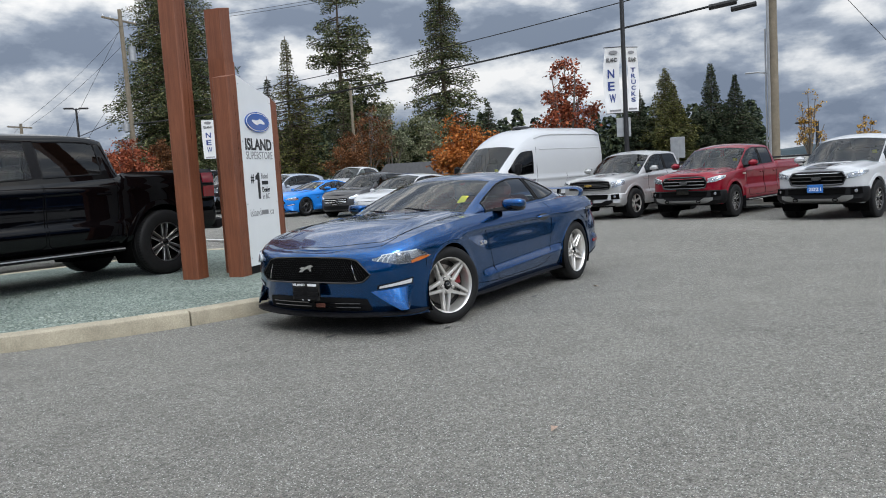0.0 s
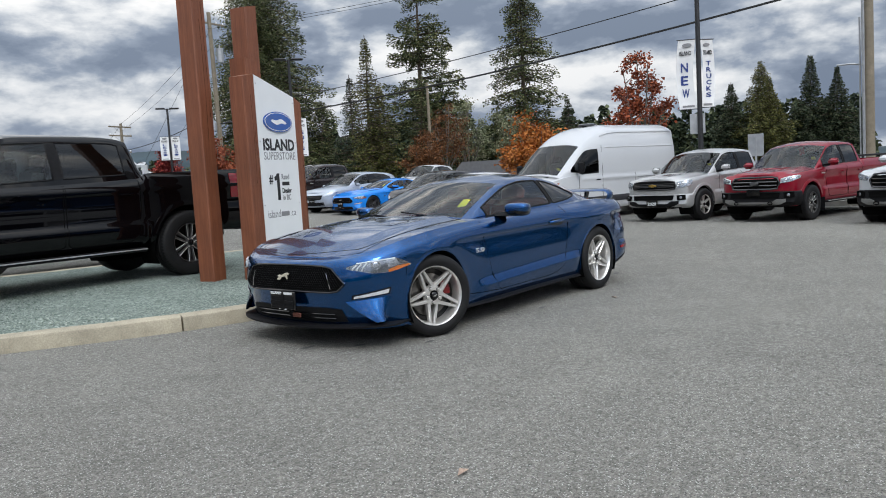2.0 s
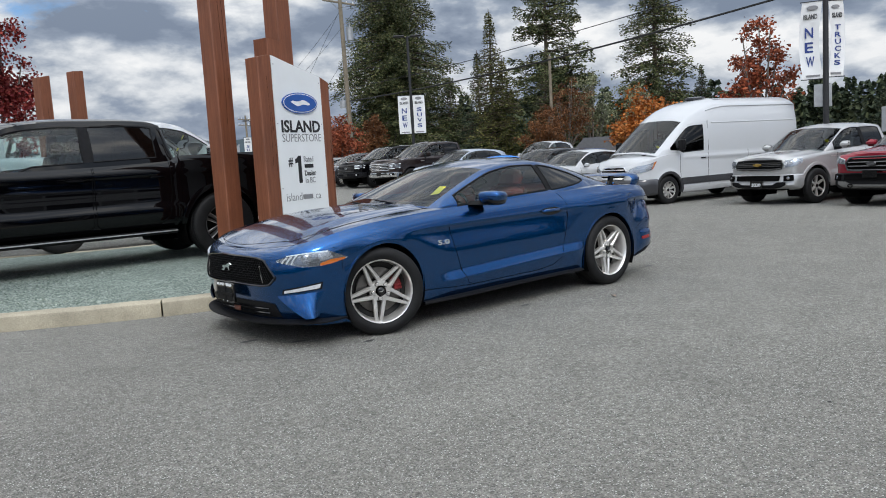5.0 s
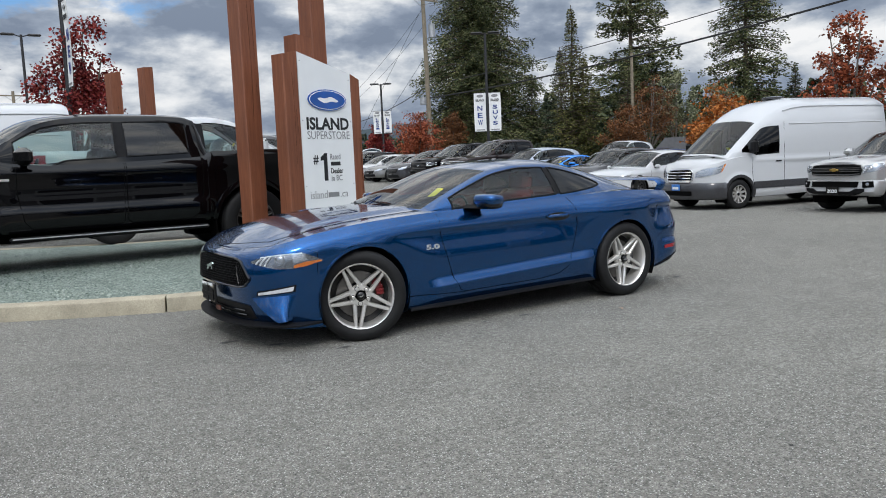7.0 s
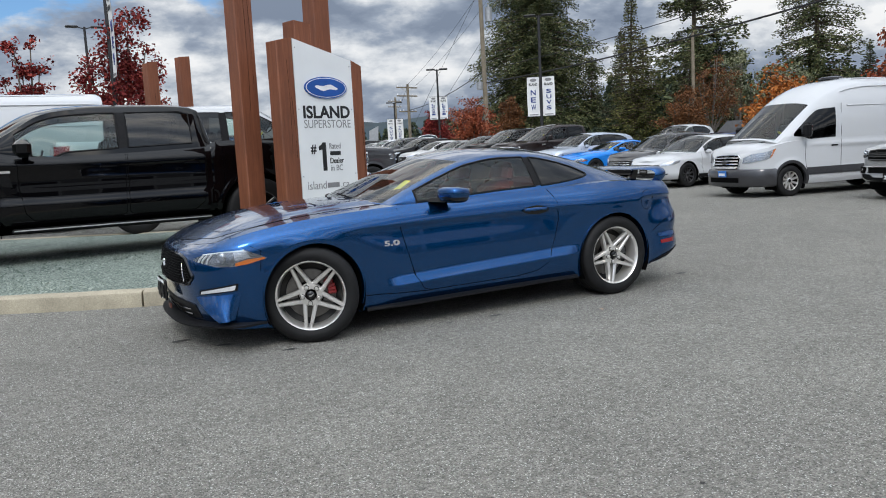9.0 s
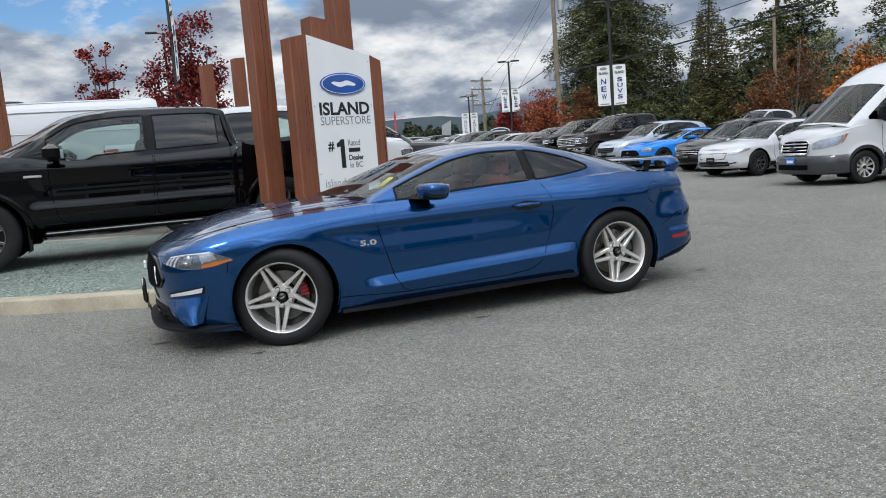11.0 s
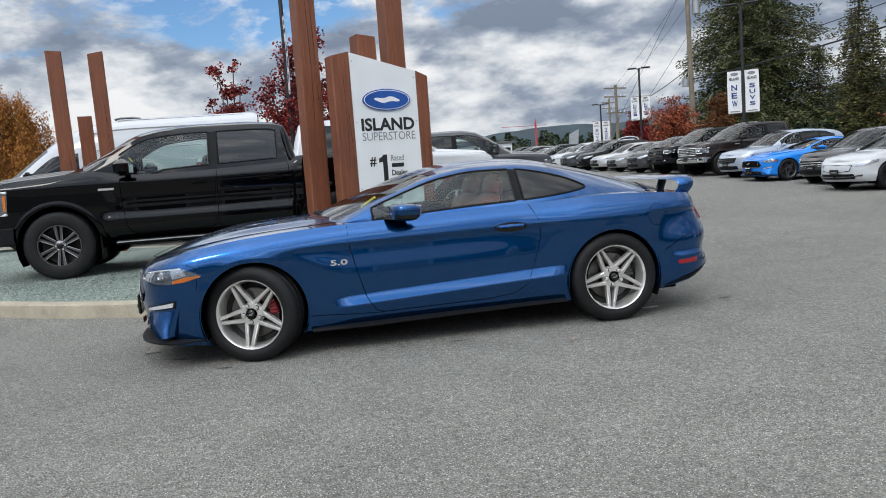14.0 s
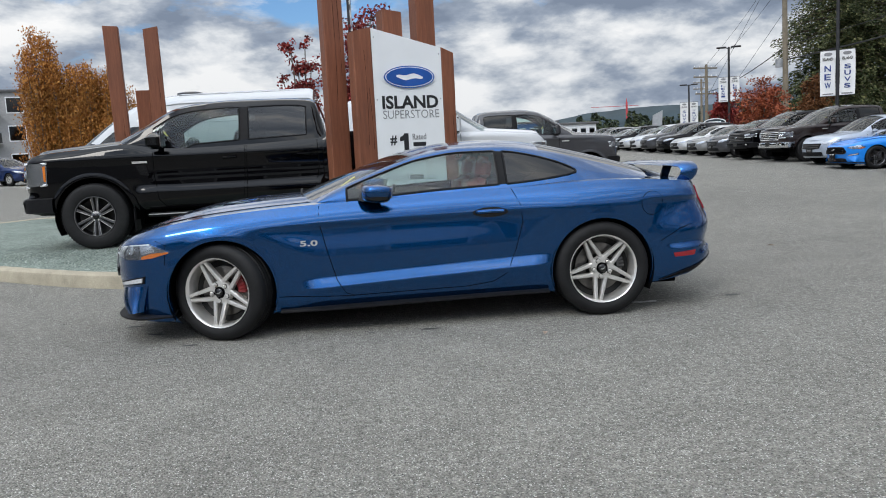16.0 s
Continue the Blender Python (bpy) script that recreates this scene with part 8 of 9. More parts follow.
pole = utility_pole(24.45, 0.80, 11.5, 0.21, "tall weathered wooden utility pole with conduit and lamp arm", ((80, 10.6, 2.2),))
part("conduit", Geo().tube([(-0.24, 0.10, 0), (-0.24, 0.12, 9.0)], 0.05, 6), M_GALV, pole)
part("conduit", Geo().tube([(-0.20, 0.22, 0), (-0.22, 0.22, 6.4)], 0.03, 6), M_GALV, pole)
part("lamp_bracket", Geo().tube([(0, 0, 4.75), (-0.2, 0.5, 4.85), (-0.25, 0.95, 4.85)], 0.035, 6), M_GALV, pole)
part("splice_case", Geo().tube([(-0.2, 1.2, 7.57), (-0.25, 2.2, 7.50)], 0.11, 8), M_CABLE, pole)
part("splice_case", Geo().tube([(-0.2, 0.5, 7.37), (-0.2, 1.4, 7.30)], 0.10, 8), M_CABLE, pole)
utility_pole(26.5, 42.0, 13.3, 0.19, "grey wooden utility pole with crossarm and transformer", ((10, 12.6, 3.0),), ((9.9, -40, 0.95), (5.2, 160, 0.5)), -0.012)
utility_pole(30.6, 63.2, 7.2, 0.17, "distant utility pole with three crossarms", ((15, 6.9, 2.6), (15, 6.1, 2.6), (15, 4.6, 2.2)))
utility_pole(44.0, 95.0, 8.5, 0.17, "distant utility pole with crossarms", ((15, 8.0, 2.4), (15, 7.2, 2.4)))
utility_pole(3.0, 78.0, 9.0, 0.18, "distant utility pole with double crossarm", ((0, 8.6, 2.6), (0, 7.6, 2.6)))
utility_pole(28.9, 24.7, 6.9, 0.11, "slim grey pole among the trees", ())


def wire(a, b, sag, r, n=24):
    a, b = Vector(a), Vector(b)
    pts = [a.lerp(b, i / n) - Vector((0, 0, sag * 4 * (i / n) * (1 - i / n))) for i in range(n + 1)]
    solid("overhead_wire", Geo().tube(pts, r, 5), M_CABLE, "black overhead utility wire strung between poles", "wire", "overhead wires")


wire((24.2, 0.8, 7.35), (26.5, 42.0, 6.1), 0.55, 0.045)
wire((24.2, 0.8, 8.4), (26.5, 42.0, 7.0), 0.5, 0.022)
wire((24.3, 0.8, 10.6), (26.1, 42.0, 12.6), 0.6, 0.012)
wire((24.6, 1.4, 10.6), (26.9, 42.0, 12.6), 0.6, 0.012)
wire((24.2, 0.8, 7.35), (23.5, -42.0, 7.0), 0.6, 0.04)
wire((24.6, 0.0, 10.6), (23.8, -42.0, 10.6), 0.6, 0.012)
wire((24.6, 1.2, 10.6), (40.0, -26.0, 9.0), 0.6, 0.012)
wire((24.5, 0.8, 10.0), (31.0, -6.0, 1.2), 0.0, 0.012)
wire((26.5, 42.0, 12.6), (30.4, 63.2, 7.9), 0.4, 0.012)
wire((27.6, 42.0, 12.6), (31.4, 63.2, 7.9), 0.4, 0.012)
wire((26.5, 42.0, 7.0), (30.6, 63.2, 5.6), 0.4, 0.03)
wire((26.3, 42.0, 12.5), (21.0, 46.0, 0.8), 0.0, 0.012)
wire((26.3, 42.0, 9.0), (21.6, 45.6, 0.8), 0.0, 0.012)
wire((30.6, 63.2, 8.0), (44.0, 95.0, 7.6), 0.4, 0.02)
# blank-backed road sign behind the silver truck
rs = thing("road_sign", pose(17.0, 2.30, -0.09), "small sign with blank grey back on a steel post", "sign")
part("post", Geo().tube([(0, 0, 0), (0, 0, 2.12)], 0.03, 6), M_GALV, rs)
part("plate", Geo().box((0, 0, 1.83), (0.03, 0.44, 0.64), ch=0.008), M_GALV, rs)
# a round-ended brand sign and a leaning board at the end of the row
osign = thing("oval_sign", pose(22.4, 43.5, 0, 0, 0, -24), "white-rimmed dark blue oval sign on a post behind the row", "sign")
part("post", Geo().box((0, 0.05, 1.20), (0.10, 0.08, 2.30), ch=0.01), M_POLE, osign)
for nm, w, h, y, mt in (("oval_rim", 1.40, 0.50, 0.0, M_WHITEPL), ("oval_field", 1.26, 0.39, -0.05, M_HILL)):
    part(nm, Geo().lathe([(0.0005, -0.03), (0.49, -0.03), (0.5, -0.01), (0.5, 0.03), (0.0005, 0.03)], 32).move(Matrix.Translation((0, y, 2.40)) @ Matrix.Diagonal((w, 1, h, 1))), mt, osign)
part("logo_bar", Geo().box((0, -0.09, 2.40), (0.80, 0.012, 0.10), ch=0.004), M_WHITEPL, osign)
bsign = thing("advertising_board", pose(20.3, 48.3, 0, 0, 0, -20), "weathered grey board leaning on a dark steel stand", "sign")
part("panel", Geo().prism([(-0.36, 2.25), (0.34, 2.50), (0.40, 3.55), (-0.30, 3.22)], -0.03, 0.03), M_GALV, bsign)
part("stand", Geo().tube([(-0.35, 0.06, 0), (-0.05, 0.06, 1.5), (0.10, 0.06, 2.9)], 0.05, 6, 0.04), M_POLE, bsign)
part("brace", Geo().tube([(0.45, 0.45, 0), (0.10, 0.07, 2.2)], 0.04, 6, 0.03), M_POLE, bsign)
# black rail fence behind the red truck
fence = thing("rail_fence", pose(19.4, -6.0, 0), "low black steel rail fence behind the trucks", "fence")
for i in range(7):
    part("fence_post", Geo().box((0, 1.5 * i, 0.65), (0.06, 0.06, 1.3), ch=0.01), M_POLE, fence)
for z in (0.6, 0.95, 1.27):
    part("fence_rail", Geo().box((0, 4.5, z), (0.04, 9.0, 0.06), ch=0.01), M_POLE, fence)
verge = thing("verge_kerb", Matrix(), "low concrete kerb behind the parked row", "kerb", kind="structure")
for i in range(12):
    part("kerb_stone", Geo().box((17.3, -6.9 + 2.4 * i, 0.06 + ground_z(17.3, -6.9 + 2.4 * i)), (0.16, 2.39, 0.22), ch=0.02), M_CONC, verge)

# ---- trees ----
def spray(g, p, d, size, rnd, flat=0.35):
    """A small spray of needles or a leaf: a bent sliver along d."""
    side = d.cross(Vector((rnd.uniform(-1, 1), rnd.uniform(-1, 1), rnd.uniform(0.2, 1)))).normalized() * size * flat
    k = len(g.v)
    q = p + d * size
    m = p + d * size * 0.45
    g.v += [tuple(p), tuple(m + side), tuple(q), tuple(m - side)]
    g.f.append((k, k + 1, k + 2, k + 3))


def conifer(x, y, h, r, mat, label, seed, bare=0.06, gaps=0.0, droop=0.25, dens=1.0, size=0.34, shape=1.0, z0=None, fine=6, slim=0.26):
    rnd = random.Random(seed)
    t = thing("conifer", pose(x, y, ground_z(x, y) - 0.1 if z0 is None else z0), label, "tree", "conifers")
    tr = max(0.12, h * 0.016)
    limbs = Geo().tube([(0.05 * math.sin(k + seed), 0.05 * math.cos(k * 1.3), h * k / 8) for k in range(9)], tr, 8, 0.02)
    g = Geo()
    z = bare * h
    phase = rnd.uniform(0, 10)
    while z < h * 0.985:
        f = (z / h - bare) / (1 - bare)
        prof = (1 - f) ** shape * (0.55 + 0.45 * min(1, f / 0.10)) + 0.02
        n = 5 + int(2 * rnd.random())
        lump = 0.92 + 0.26 * math.sin(z * 1.9 + phase) * math.sin(z * 0.7 + phase * 2)
        if rnd.random() > gaps * 0.8:
            for k in range(n):
                if rnd.random() < gaps:
                    continue
                az = 2 * math.pi * (k + rnd.random() * 0.9) / n
                ln = r * prof * rnd.uniform(0.78, 1.15) * lump
                d = Vector((math.cos(az), math.sin(az), 0))
                perp = Vector((-d.y, d.x, 0))
                rise = rnd.uniform(-0.05, 0.25) - droop
                m = max(4, int(ln / 0.15 * dens))
                limbs.tube([(0, 0, z), tuple(d * ln * 0.5 + Vector((0, 0, z + rise * ln * 0.35))), tuple(d * ln * 0.95 + Vector((0, 0, z + rise * ln * 0.9)))], 0.03 + 0.012 * ln, 3, 0.01, False)
                for i in range(m):
                    u = ((i + rnd.random()) / m) ** 0.8
                    c = d * ln * u + Vector((0, 0, z + rise * ln * u * (0.4 + 0.6 * u)))
                    wd = ln * 0.22 * (1.15 - u) + 0.05
                    for s in range(fine):
                        off = perp * rnd.uniform(-wd, wd) + Vector((0, 0, rnd.uniform(-0.22, 0.10) * max(1.0, r / 2.6)))
                        dd = (d * rnd.uniform(0.4, 1) + perp * rnd.uniform(-0.8, 0.8) + Vector((0, 0, rnd.uniform(-0.55, 0.25)))).normalized()
                        spray(g, c + off, dd, size * 0.56 * (0.6 + 0.45 * (1 - f)) * rnd.uniform(0.6, 1.35), rnd, slim)
        z += max(0.18, h * 0.0088) * rnd.uniform(0.7, 1.3)
    part("trunk", limbs, M_BARK, t, sharp=0)
    part("crown", g, mat, t, sharp=0, fix=False)
    return t


def broadleaf(x, y, h, r, mat, label, seed, leaves=5000, size=0.13, trunk=0.28, upright=0.5, sparse=0.0, bark=None, z0=None, group="broadleaf trees"):
    rnd = random.Random(seed)
    t = thing("broadleaf_tree", pose(x, y, ground_z(x, y) - 0.05 if z0 is None else z0), label, "tree", group)
    wood, g = Geo(), Geo()
    tips = []
    hub = Vector((0, 0, h * trunk))
    wood.tube([(0, 0, 0), (0.02 * h * rnd.uniform(-1, 1), 0, h * trunk * 0.5), tuple(hub)], 0.018 * h, 8, 0.014 * h)
    limb_n = 9
    for i in range(limb_n):
        az = 2.4 * i + rnd.uniform(-0.4, 0.4)
        up = upright + (1 - upright) * rnd.random() * 0.8
        f = (i + 0.5) / limb_n
        top = h * (trunk + (1 - trunk) * (0.35 + 0.65 * f))
        rad = r * (1.05 - 0.75 * f ** 1.4) * rnd.uniform(0.75, 1.1)
        e = Vector((math.cos(az) * rad, math.sin(az) * rad, top * rnd.uniform(0.9, 1.0)))
        m = hub.lerp(e, 0.5) + Vector((math.cos(az), math.sin(az), 0)) * rad * 0.10
        wood.tube([tuple(hub), tuple(m), tuple(e)], 0.009 * h, 5, 0.003 * h)
        tips += [m, e, m.lerp(e, 0.5), e]
        for j in range(5):
            o = Vector((rnd.uniform(-1, 1), rnd.uniform(-1, 1), rnd.uniform(-0.5, 0.9))) * r * 0.42
            b = m.lerp(e, rnd.random())
            wood.tube([tuple(b), tuple(b + o * 0.5 + Vector((0, 0, 0.05))), tuple(b + o)], 0.0035 * h, 4, 0.0012 * h)
            tips += [b + o, b + o * 0.6]
    k = 0
    while k < leaves:
        c = tips[rnd.randrange(len(tips))]
        n = rnd.randrange(8, 22)
        if rnd.random() < sparse:
            continue
        cl = c + Vector((rnd.gauss(0, 1), rnd.gauss(0, 1), rnd.gauss(0, 0.9))) * r * 0.11
        for _ in range(n):
            p = cl + Vector((rnd.gauss(0, 1), rnd.gauss(0, 1), rnd.gauss(0, 0.8))) * r * 0.10
            d = Vector((rnd.uniform(-1, 1), rnd.uniform(-1, 1), rnd.uniform(-0.9, 0.3))).normalized()
            spray(g, p, d, size * rnd.uniform(0.6, 1.3), rnd, 0.42)
            k += 1
    part("trunk", wood, bark or M_BARKG, t, sharp=0)
    part("crown", g, mat, t, sharp=0, fix=False)
    return t


def plume(x, y, h, r, mat, label, seed):
    """An upright feathery autumn tree of many steep stems."""
    rnd = random.Random(seed)
    t = thing("columnar_tree", pose(x, y, ground_z(x, y)), label, "tree", "columnar autumn trees")
    wood, g = Geo(), Geo()
    for i in range(22):
        az, ln = rnd.uniform(0, 6.28), rnd.uniform(0.5, 1.0)
        top = Vector((math.cos(az) * r * ln, math.sin(az) * r * ln, h * (1.08 - 0.55 * ln * ln) * rnd.uniform(0.85, 1.0)))
        base = Vector((math.cos(az) * 0.12, math.sin(az) * 0.12, 0.3))
        mid = base.lerp(top, 0.5) + Vector((math.cos(az), math.sin(az), 0)) * r * 0.18
        wood.tube([tuple(base), tuple(mid), tuple(top)], 0.04, 4, 0.01)
        for k in range(950):
            u = rnd.random() ** 0.75
            c = (base.lerp(mid, u * 2) if u < 0.5 else mid.lerp(top, u * 2 - 1)) + Vector((rnd.gauss(0, 1), rnd.gauss(0, 1), rnd.gauss(0, 1))) * 0.34 * (1.15 - 0.75 * u)
            spray(g, c, Vector((rnd.uniform(-0.6, 0.6), rnd.uniform(-0.6, 0.6), rnd.uniform(0.2, 1))).normalized(), rnd.uniform(0.06, 0.15), rnd, 0.26)
    part("trunk", wood, M_BARKG, t, sharp=0)
    part("crown", g, mat, t, sharp=0, fix=False)


# the tall firs across the road
conifer(33.5, 45.6, 20.5, 6.1, M_FIR, "huge dense dark green fir beyond the lot", 11, 0.04, 0.05, 0.36, 1.5, 0.40, 0.60, fine=8, slim=0.22)
conifer(35.0, 30.4, 15.6, 3.53, M_FIR, "tall thin-crowned fir with a bare lower trunk", 13, 0.26, 0.40, 0.05, 2.1, 0.36, 0.40)
conifer(29.8, 30.5, 10.3, 2.3, M_FIRO, "slender olive-green conifer by the road", 14, 0.04, 0.1, 0.25, 1.0, 0.29, 0.85)
conifer(37.9, 23.9, 14.9, 3.57, M_FIR, "tall broad fir with layered drooping boughs", 15, 0.08, 0.12, 0.28, 1.7, 0.33, 0.72)
conifer(36.3, 38.8, 9.1, 2.4, M_FIRD, "pointed dark spruce by the road", 16, 0.03, 0.05, 0.25, 1.0, 0.30, 0.95)
conifer(30.2, 29.9, 7.2, 2.08, M_FIRO, "bushy green conifer at the lot edge", 17, 0.02, 0.05, 0.2, 1.0, 0.28, 0.7)
conifer(32.3, 28.2, 6.4, 2.24, M_FIR, "bushy green conifer at the lot edge", 18, 0.02, 0.05, 0.2, 1.0, 0.28, 0.7)
conifer(35.5, 29.2, 7.8, 2.34, M_FIRD, "dark conifer behind the brown trees", 19, 0.02, 0.05, 0.2, 0.9, 0.30, 0.8)
conifer(36.5, 42.5, 7.4, 2.5, M_FIR, "bushy green conifer at the lot edge", 20, 0.02, 0.05, 0.2, 0.9, 0.36, 0.7)
conifer(36.8, 20.0, 5.8, 1.68, M_FIRD, "small dark conifer under the tall fir", 21, 0.02, 0.05, 0.2, 0.8, 0.28, 0.8)
for i, (x, y, h, r, mt) in enumerate(((69.6, 18.4, 10.4, 4.6, M_FIRO), (70.6, 14.3, 10.6, 3.6, M_FIRD), (71.0, 12.2, 9.4, 3.4, M_FIRD), (66.0, 16.6, 8.6, 3.6, M_FIRO), (68.5, 20.8, 8.6, 3.2, M_FIRD))):
    conifer(x, y, h, r, mt, "dark pointed conifer in the far stand", 30 + i, 0.03, 0.06, 0.26, 1.5, 0.46, 1.0, slim=0.22)
# broadleaf trees
broadleaf(17.9, 6.25, 5.35, 1.0, M_RUSTLEAF, "rust-red maple with thinning leaves behind the van", 41, 4200, 0.10, 0.30, 0.7, 0.1)
broadleaf(18.9, 10.9, 3.5, 1.4, M_ORANGELEAF, "low spreading orange maple behind the row", 42, 8500, 0.11, 0.22, 0.35)
broadleaf(-0.40, 18.4, 5.8, 1.05, M_REDLEAF, "deep red maple beyond the parked vans", 43, 9500, 0.095, 0.25, 0.6)
broadleaf(-2.75, 24.0, 5.7, 0.8, M_REDLEAF, "deep red maple with thin crown beyond the vans", 44, 3600, 0.11, 0.3, 0.7, 0.2)
broadleaf(23.4, 44.1, 3.9, 0.95, M_REDLEAF, "bright red maple at the roadside", 45, 5200, 0.13, 0.25, 0.5)
broadleaf(26.2, 43.4, 3.9, 0.80, M_RUSTLEAF, "rust-red maple at the roadside", 46, 7500, 0.14, 0.22, 0.45)
broadleaf(27.9, 41.2, 4.3, 1.0, M_BROWNLEAF, "brown-leaved tree at the roadside", 47, 6500, 0.14, 0.2, 0.45)
broadleaf(21.9, 36.3, 4.1, 1.35, M_RUSTLEAF, "rounded rust-orange shrub tree", 48, 5200, 0.13, 0.15, 0.4)
broadleaf(27.9, 24.3, 4.0, 1.1, M_BROWNLEAF, "brown-leaved tree before the firs", 49, 6500, 0.10, 0.2, 0.5)
broadleaf(30.1, 24.6, 5.9, 1.36, M_BROWNLEAF, "tall brown-leaved tree before the firs", 50, 4200, 0.10, 0.2, 0.6, 0.25)
broadleaf(32.3, 24.6, 6.1, 1.28, M_PALELEAF, "pale silvery-green leafy tree", 51, 6500, 0.11, 0.18, 0.65)
broadleaf(34.9, 23.0, 5.5, 1.28, M_PALELEAF, "pale silvery-green leafy tree", 52, 5200, 0.11, 0.18, 0.65)
broadleaf(25.8, -0.25, 4.1, 0.5, M_GOLDLEAF, "small golden tree behind the red truck", 53, 1700, 0.06, 0.3, 0.85, 0.2)
broadleaf(33.0, -1.6, 3.3, 0.5, M_GOLDLEAF, "small golden tree behind the white truck", 54, 1300, 0.08, 0.3, 0.85, 0.3)
for i, (x, y, h, r) in enumerate(((-15.0, 31.0, 7.9, 0.95), (-14.3, 31.3, 6.6, 0.95), (-13.4, 31.4, 6.2, 0.95), (-12.7, 31.3, 6.3, 0.9), (-12.0, 31.9, 5.2, 0.9), (-13.8, 32.2, 5.2, 1.2))):
    plume(x, y, h, r, M_PLUMELEAF, "upright feathery golden-orange autumn tree", 60 + i)


def far_woods():
    """Distant dark woods behind the lot and road, uncountable."""
    rnd = random.Random(77)
    g = Geo()

    def add(x, y, h, r, s=1.0):
        z = ground_z(x, y) - 0.3
        for k in range(int((30 + h * 8) / s ** 1.7)):
            f = rnd.random() ** 0.8
            rad = r * (1 - f) * rnd.uniform(0.35, 1.1) + 0.1
            az = rnd.uniform(0, 6.28)
            p = Vector((x + math.cos(az) * rad, y + math.sin(az) * rad, z + h * f))
            spray(g, p, Vector((math.cos(az), math.sin(az), -0.45)).normalized(), s * rnd.uniform(0.6, 1.2), rnd, 0.5)
            spray(g, p, Vector((math.cos(az + 1), math.sin(az + 1), -0.2)).normalized(), s * rnd.uniform(0.5, 1.0), rnd, 0.5)
    for i in range(260):  # behind the firs and trucks, towards +x
        a = radians(rnd.uniform(10.5, 50))
        d = rnd.uniform(88, 125)
        add(math.cos(a) * d - 3, math.sin(a) * d - 4, rnd.uniform(4.5, 8.5), rnd.uniform(1.4, 2.4), 0.7)
    for i in range(150):
        a = radians(rnd.uniform(48, 75))
        d = rnd.uniform(120, 190)
        add(math.cos(a) * d, math.sin(a) * d, rnd.uniform(3, 6.5), rnd.uniform(1.6, 2.6), 0.6)
    for i in range(420):  # unseen woods added south of the lot, a dark band for paint reflections
        a = radians(rnd.uniform(135, 336))
        d = rnd.uniform(52, 72)
        add(math.cos(a) * d, math.sin(a) * d, rnd.uniform(3.5, 6), rnd.uniform(1.6, 2.8), 1.2)
    for i in range(36):  # hedge line along the lot edge
        f = i / 35
        add(28 + 16 * f + rnd.uniform(-1, 1), 33 - 12 * f + rnd.uniform(-1, 1), rnd.uniform(1.9, 3.6), rnd.uniform(1.1, 1.7), 0.26)
    solid("far_woods", g, M_FIRD, "dark distant conifer woods behind the lot", "woods", kind="stuff", sharp=0)


far_woods()


def hills():
    """Far forested ridges round the horizon."""
    for k, (dist, hgt, a0, a1) in enumerate(((900, 72, 40, 200), (1500, 90, -30, 210))):
        rows = []
        n = 260
        for i in range(n + 1):
            a = radians(a0 + (a1 - a0) * i / n)
            h = hgt * (0.45 + 0.55 * (0.5 + 0.5 * noise.fractal(Vector((a * 3.2, k * 7.3, 0)), 0.8, 2.1, 6))) * (0.6 + 0.4 * math.sin(a * 2 + k))
            h = max(6, h * (1 if k == 0 else 0.15 + 0.85 * step(radians(25), radians(60), a)))
            d = math.degrees(a)
            h += 30 * math.exp(-((d - 118) / 9) ** 2) if k == 0 else 9 * math.exp(-((d - 5.5) / 3.2) ** 2)
            h *= 1 - 0.42 * math.exp(-((d - 77) / 14) ** 2)
            if k == 0:  # the near wooded ridge
                h = max(h, 45 * math.exp(-((d - 70) / 13) ** 2) + 2.5 * noise.fractal(Vector((a * 22, 3.1, 0)), 0.9, 2.1, 4))
            c, s = math.cos(a), math.sin(a)
            rows.append([(c * dist, s * dist, -5), (c * (dist + 20), s * (dist + 20), h * 0.6), (c * (dist + 60), s * (dist + 60), h), (c * (dist + 160), s * (dist + 160), -5)])
        solid("backdrop_hill", Geo().grid(rows), M_HILL, "far dark blue-green forested ridge on the horizon", "hill", kind="structure", sharp=60)


hills()

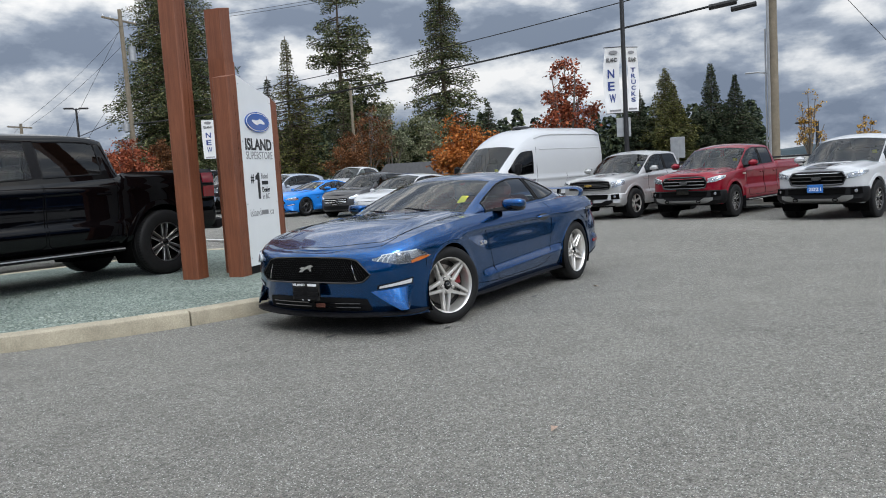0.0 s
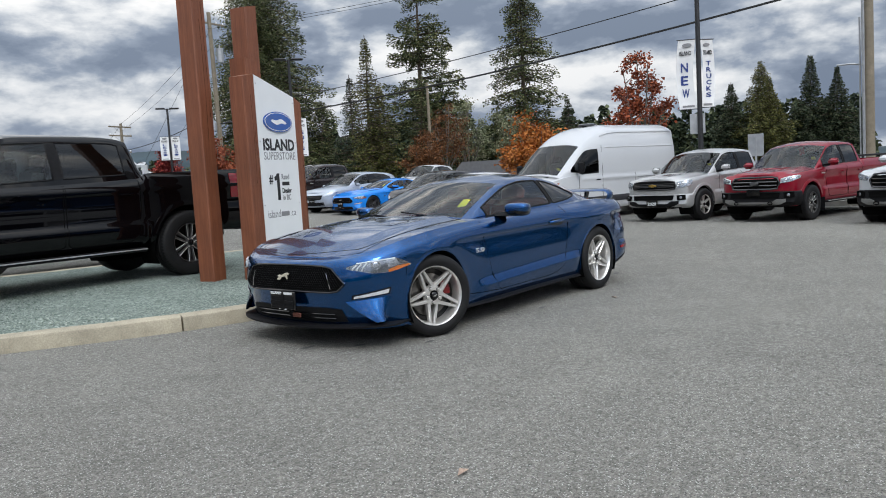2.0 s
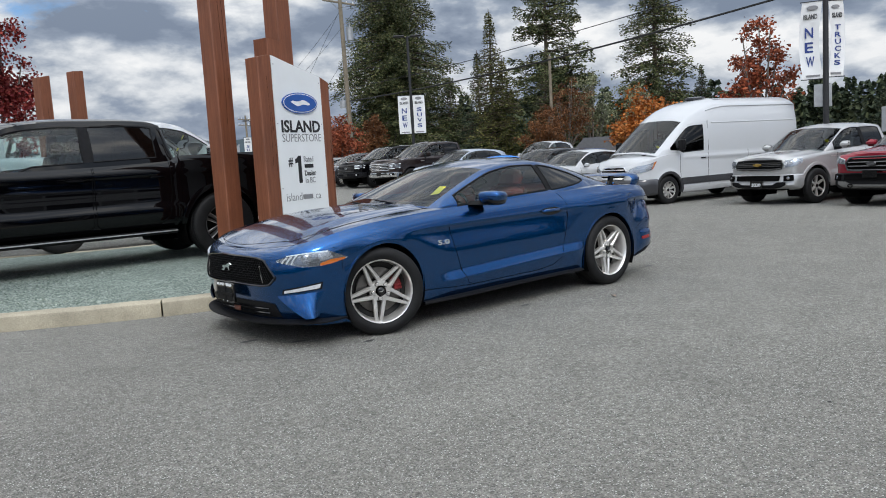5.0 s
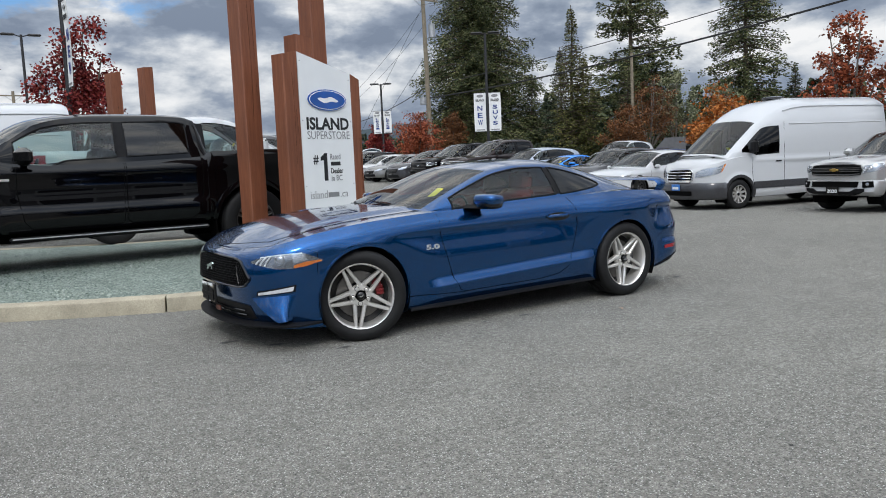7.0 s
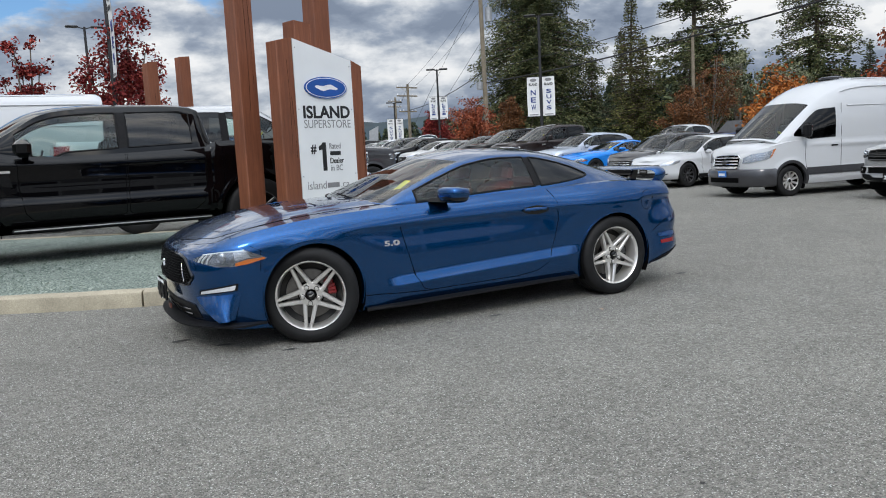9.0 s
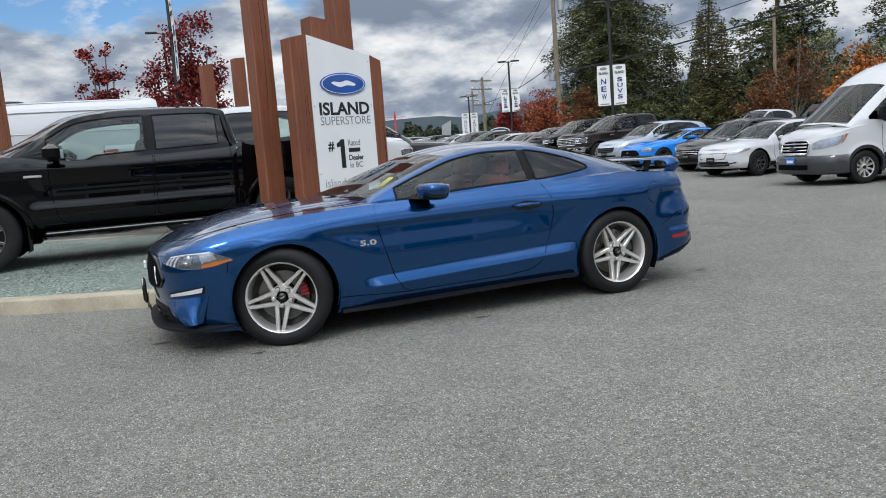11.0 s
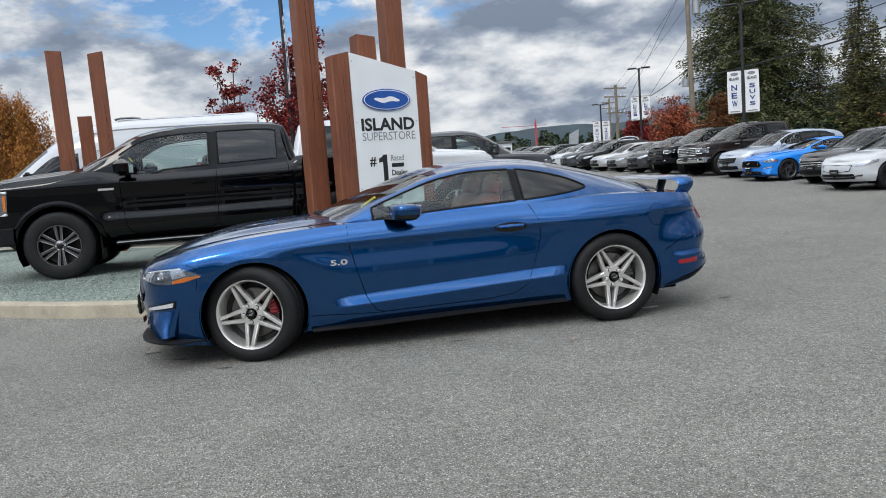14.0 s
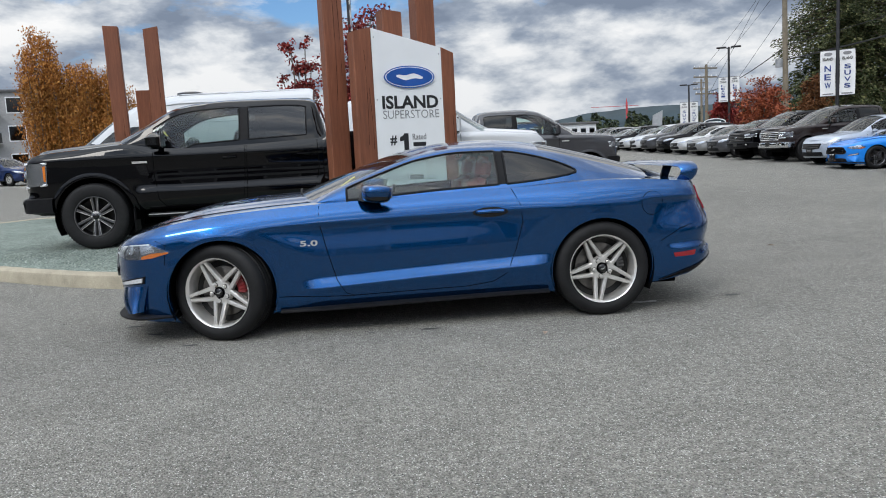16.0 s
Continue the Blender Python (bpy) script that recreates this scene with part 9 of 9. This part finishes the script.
# ---- far buildings ----
def block(name, x, y, w, d, h, rot, wall, label, floors, bays, roof=None, gable=0.0):
    t = thing(name, pose(x, y, ground_z(x, y), 0, 0, rot), label, "building")
    part("wall", Geo().box((0, 0, h / 2), (w, d, h)), wall, t)
    if gable:
        part("roof", Geo().prism([(-w / 2 - 0.3, h), (w / 2 + 0.3, h), (w / 2 - 0.5, h + gable), (-w / 2 + 0.5, h + gable)], -d / 2 - 0.3, d / 2 + 0.3), roof or M_ROOFG, t)
    else:
        part("roof", Geo().box((0, 0, h + 0.12), (w + 0.5, d + 0.5, 0.24), ch=0.04), roof or M_ROOFG, t)
    for f in range(floors):
        for b in range(bays):
            z = (f + 0.55) * h / floors
            x0 = (b + 0.5) / bays * w - w / 2
            wd = part("window", Geo().box((x0, -d / 2 - 0.02, z), (w / bays * 0.55, 0.06, h / floors * 0.5), ch=0.01), M_GLASST, t)
            part("window_frame", Geo().box((x0, -d / 2 + 0.0, z), (w / bays * 0.62, 0.05, h / floors * 0.58), ch=0.01), M_WHITEPL if wall is not M_WHITEPL else M_GALV, wd)
            if name == "apartment_block" and b % 2 == 0:
                bl = part("balcony", Geo().box((x0, -d / 2 - 0.6, z - h / floors * 0.34), (w / bays * 0.9, 1.2, 0.16)), M_CONC, t)
                part("balcony_rail", Geo().box((x0, -d / 2 - 1.18, z - h / floors * 0.16), (w / bays * 0.9, 0.05, 0.9)), M_POLE, bl)
    return t


block("apartment_block", -39.8, 71.0, 14, 12, 7.6, 24, M_WALLG, "grey three-storey apartment building with balconies", 3, 6)
block("workshop", 22.6, 84.0, 4.2, 8, 2.6, 8, M_WHITEPL, "low white workshop at the far end of the lot", 1, 4)
block("warehouse", 19.6, 92.0, 5.0, 8, 3.2, 8, M_WALLB, "blue clad warehouse behind the workshop", 1, 4)
block("house", 31.5, 22.5, 3.9, 3.4, 1.0, -55, M_WALLG, "grey house with shingled roof behind the lot", 1, 3, M_ROOFG, 0.9)
block("dealership_wing", 5.5, 66.0, 9.0, 8.0, 2.6, 0, M_WHITEPL, "pale flat-roofed building at the lot end", 1, 4)

hall = block("showroom", -3.0, -36.0, 52.0, 12.0, 6.2, 180, M_WALLG, "long grey showroom facing the car park, mirrored in the paintwork", 1, 11)
part("fascia", Geo().box((0, -6.25, 5.2), (52.4, 0.4, 1.5), ch=0.03), M_WHITEPL, hall, "white fascia band")

crane = thing("tower_crane", pose(127, 373, 0), "red tower crane far beyond the hill foot", "crane")
part("mast", Geo().box((0, 0, 11), (0.75, 0.75, 22)), M_CRANE, crane)
part("jib", Geo().box((-6, 0, 20.3), (24, 0.3, 0.22)), M_CRANE, crane)
part("tip", Geo().tube([(0, 0, 20.3), (0, 0, 24)], 0.5, 4, 0.1), M_CRANE, crane)
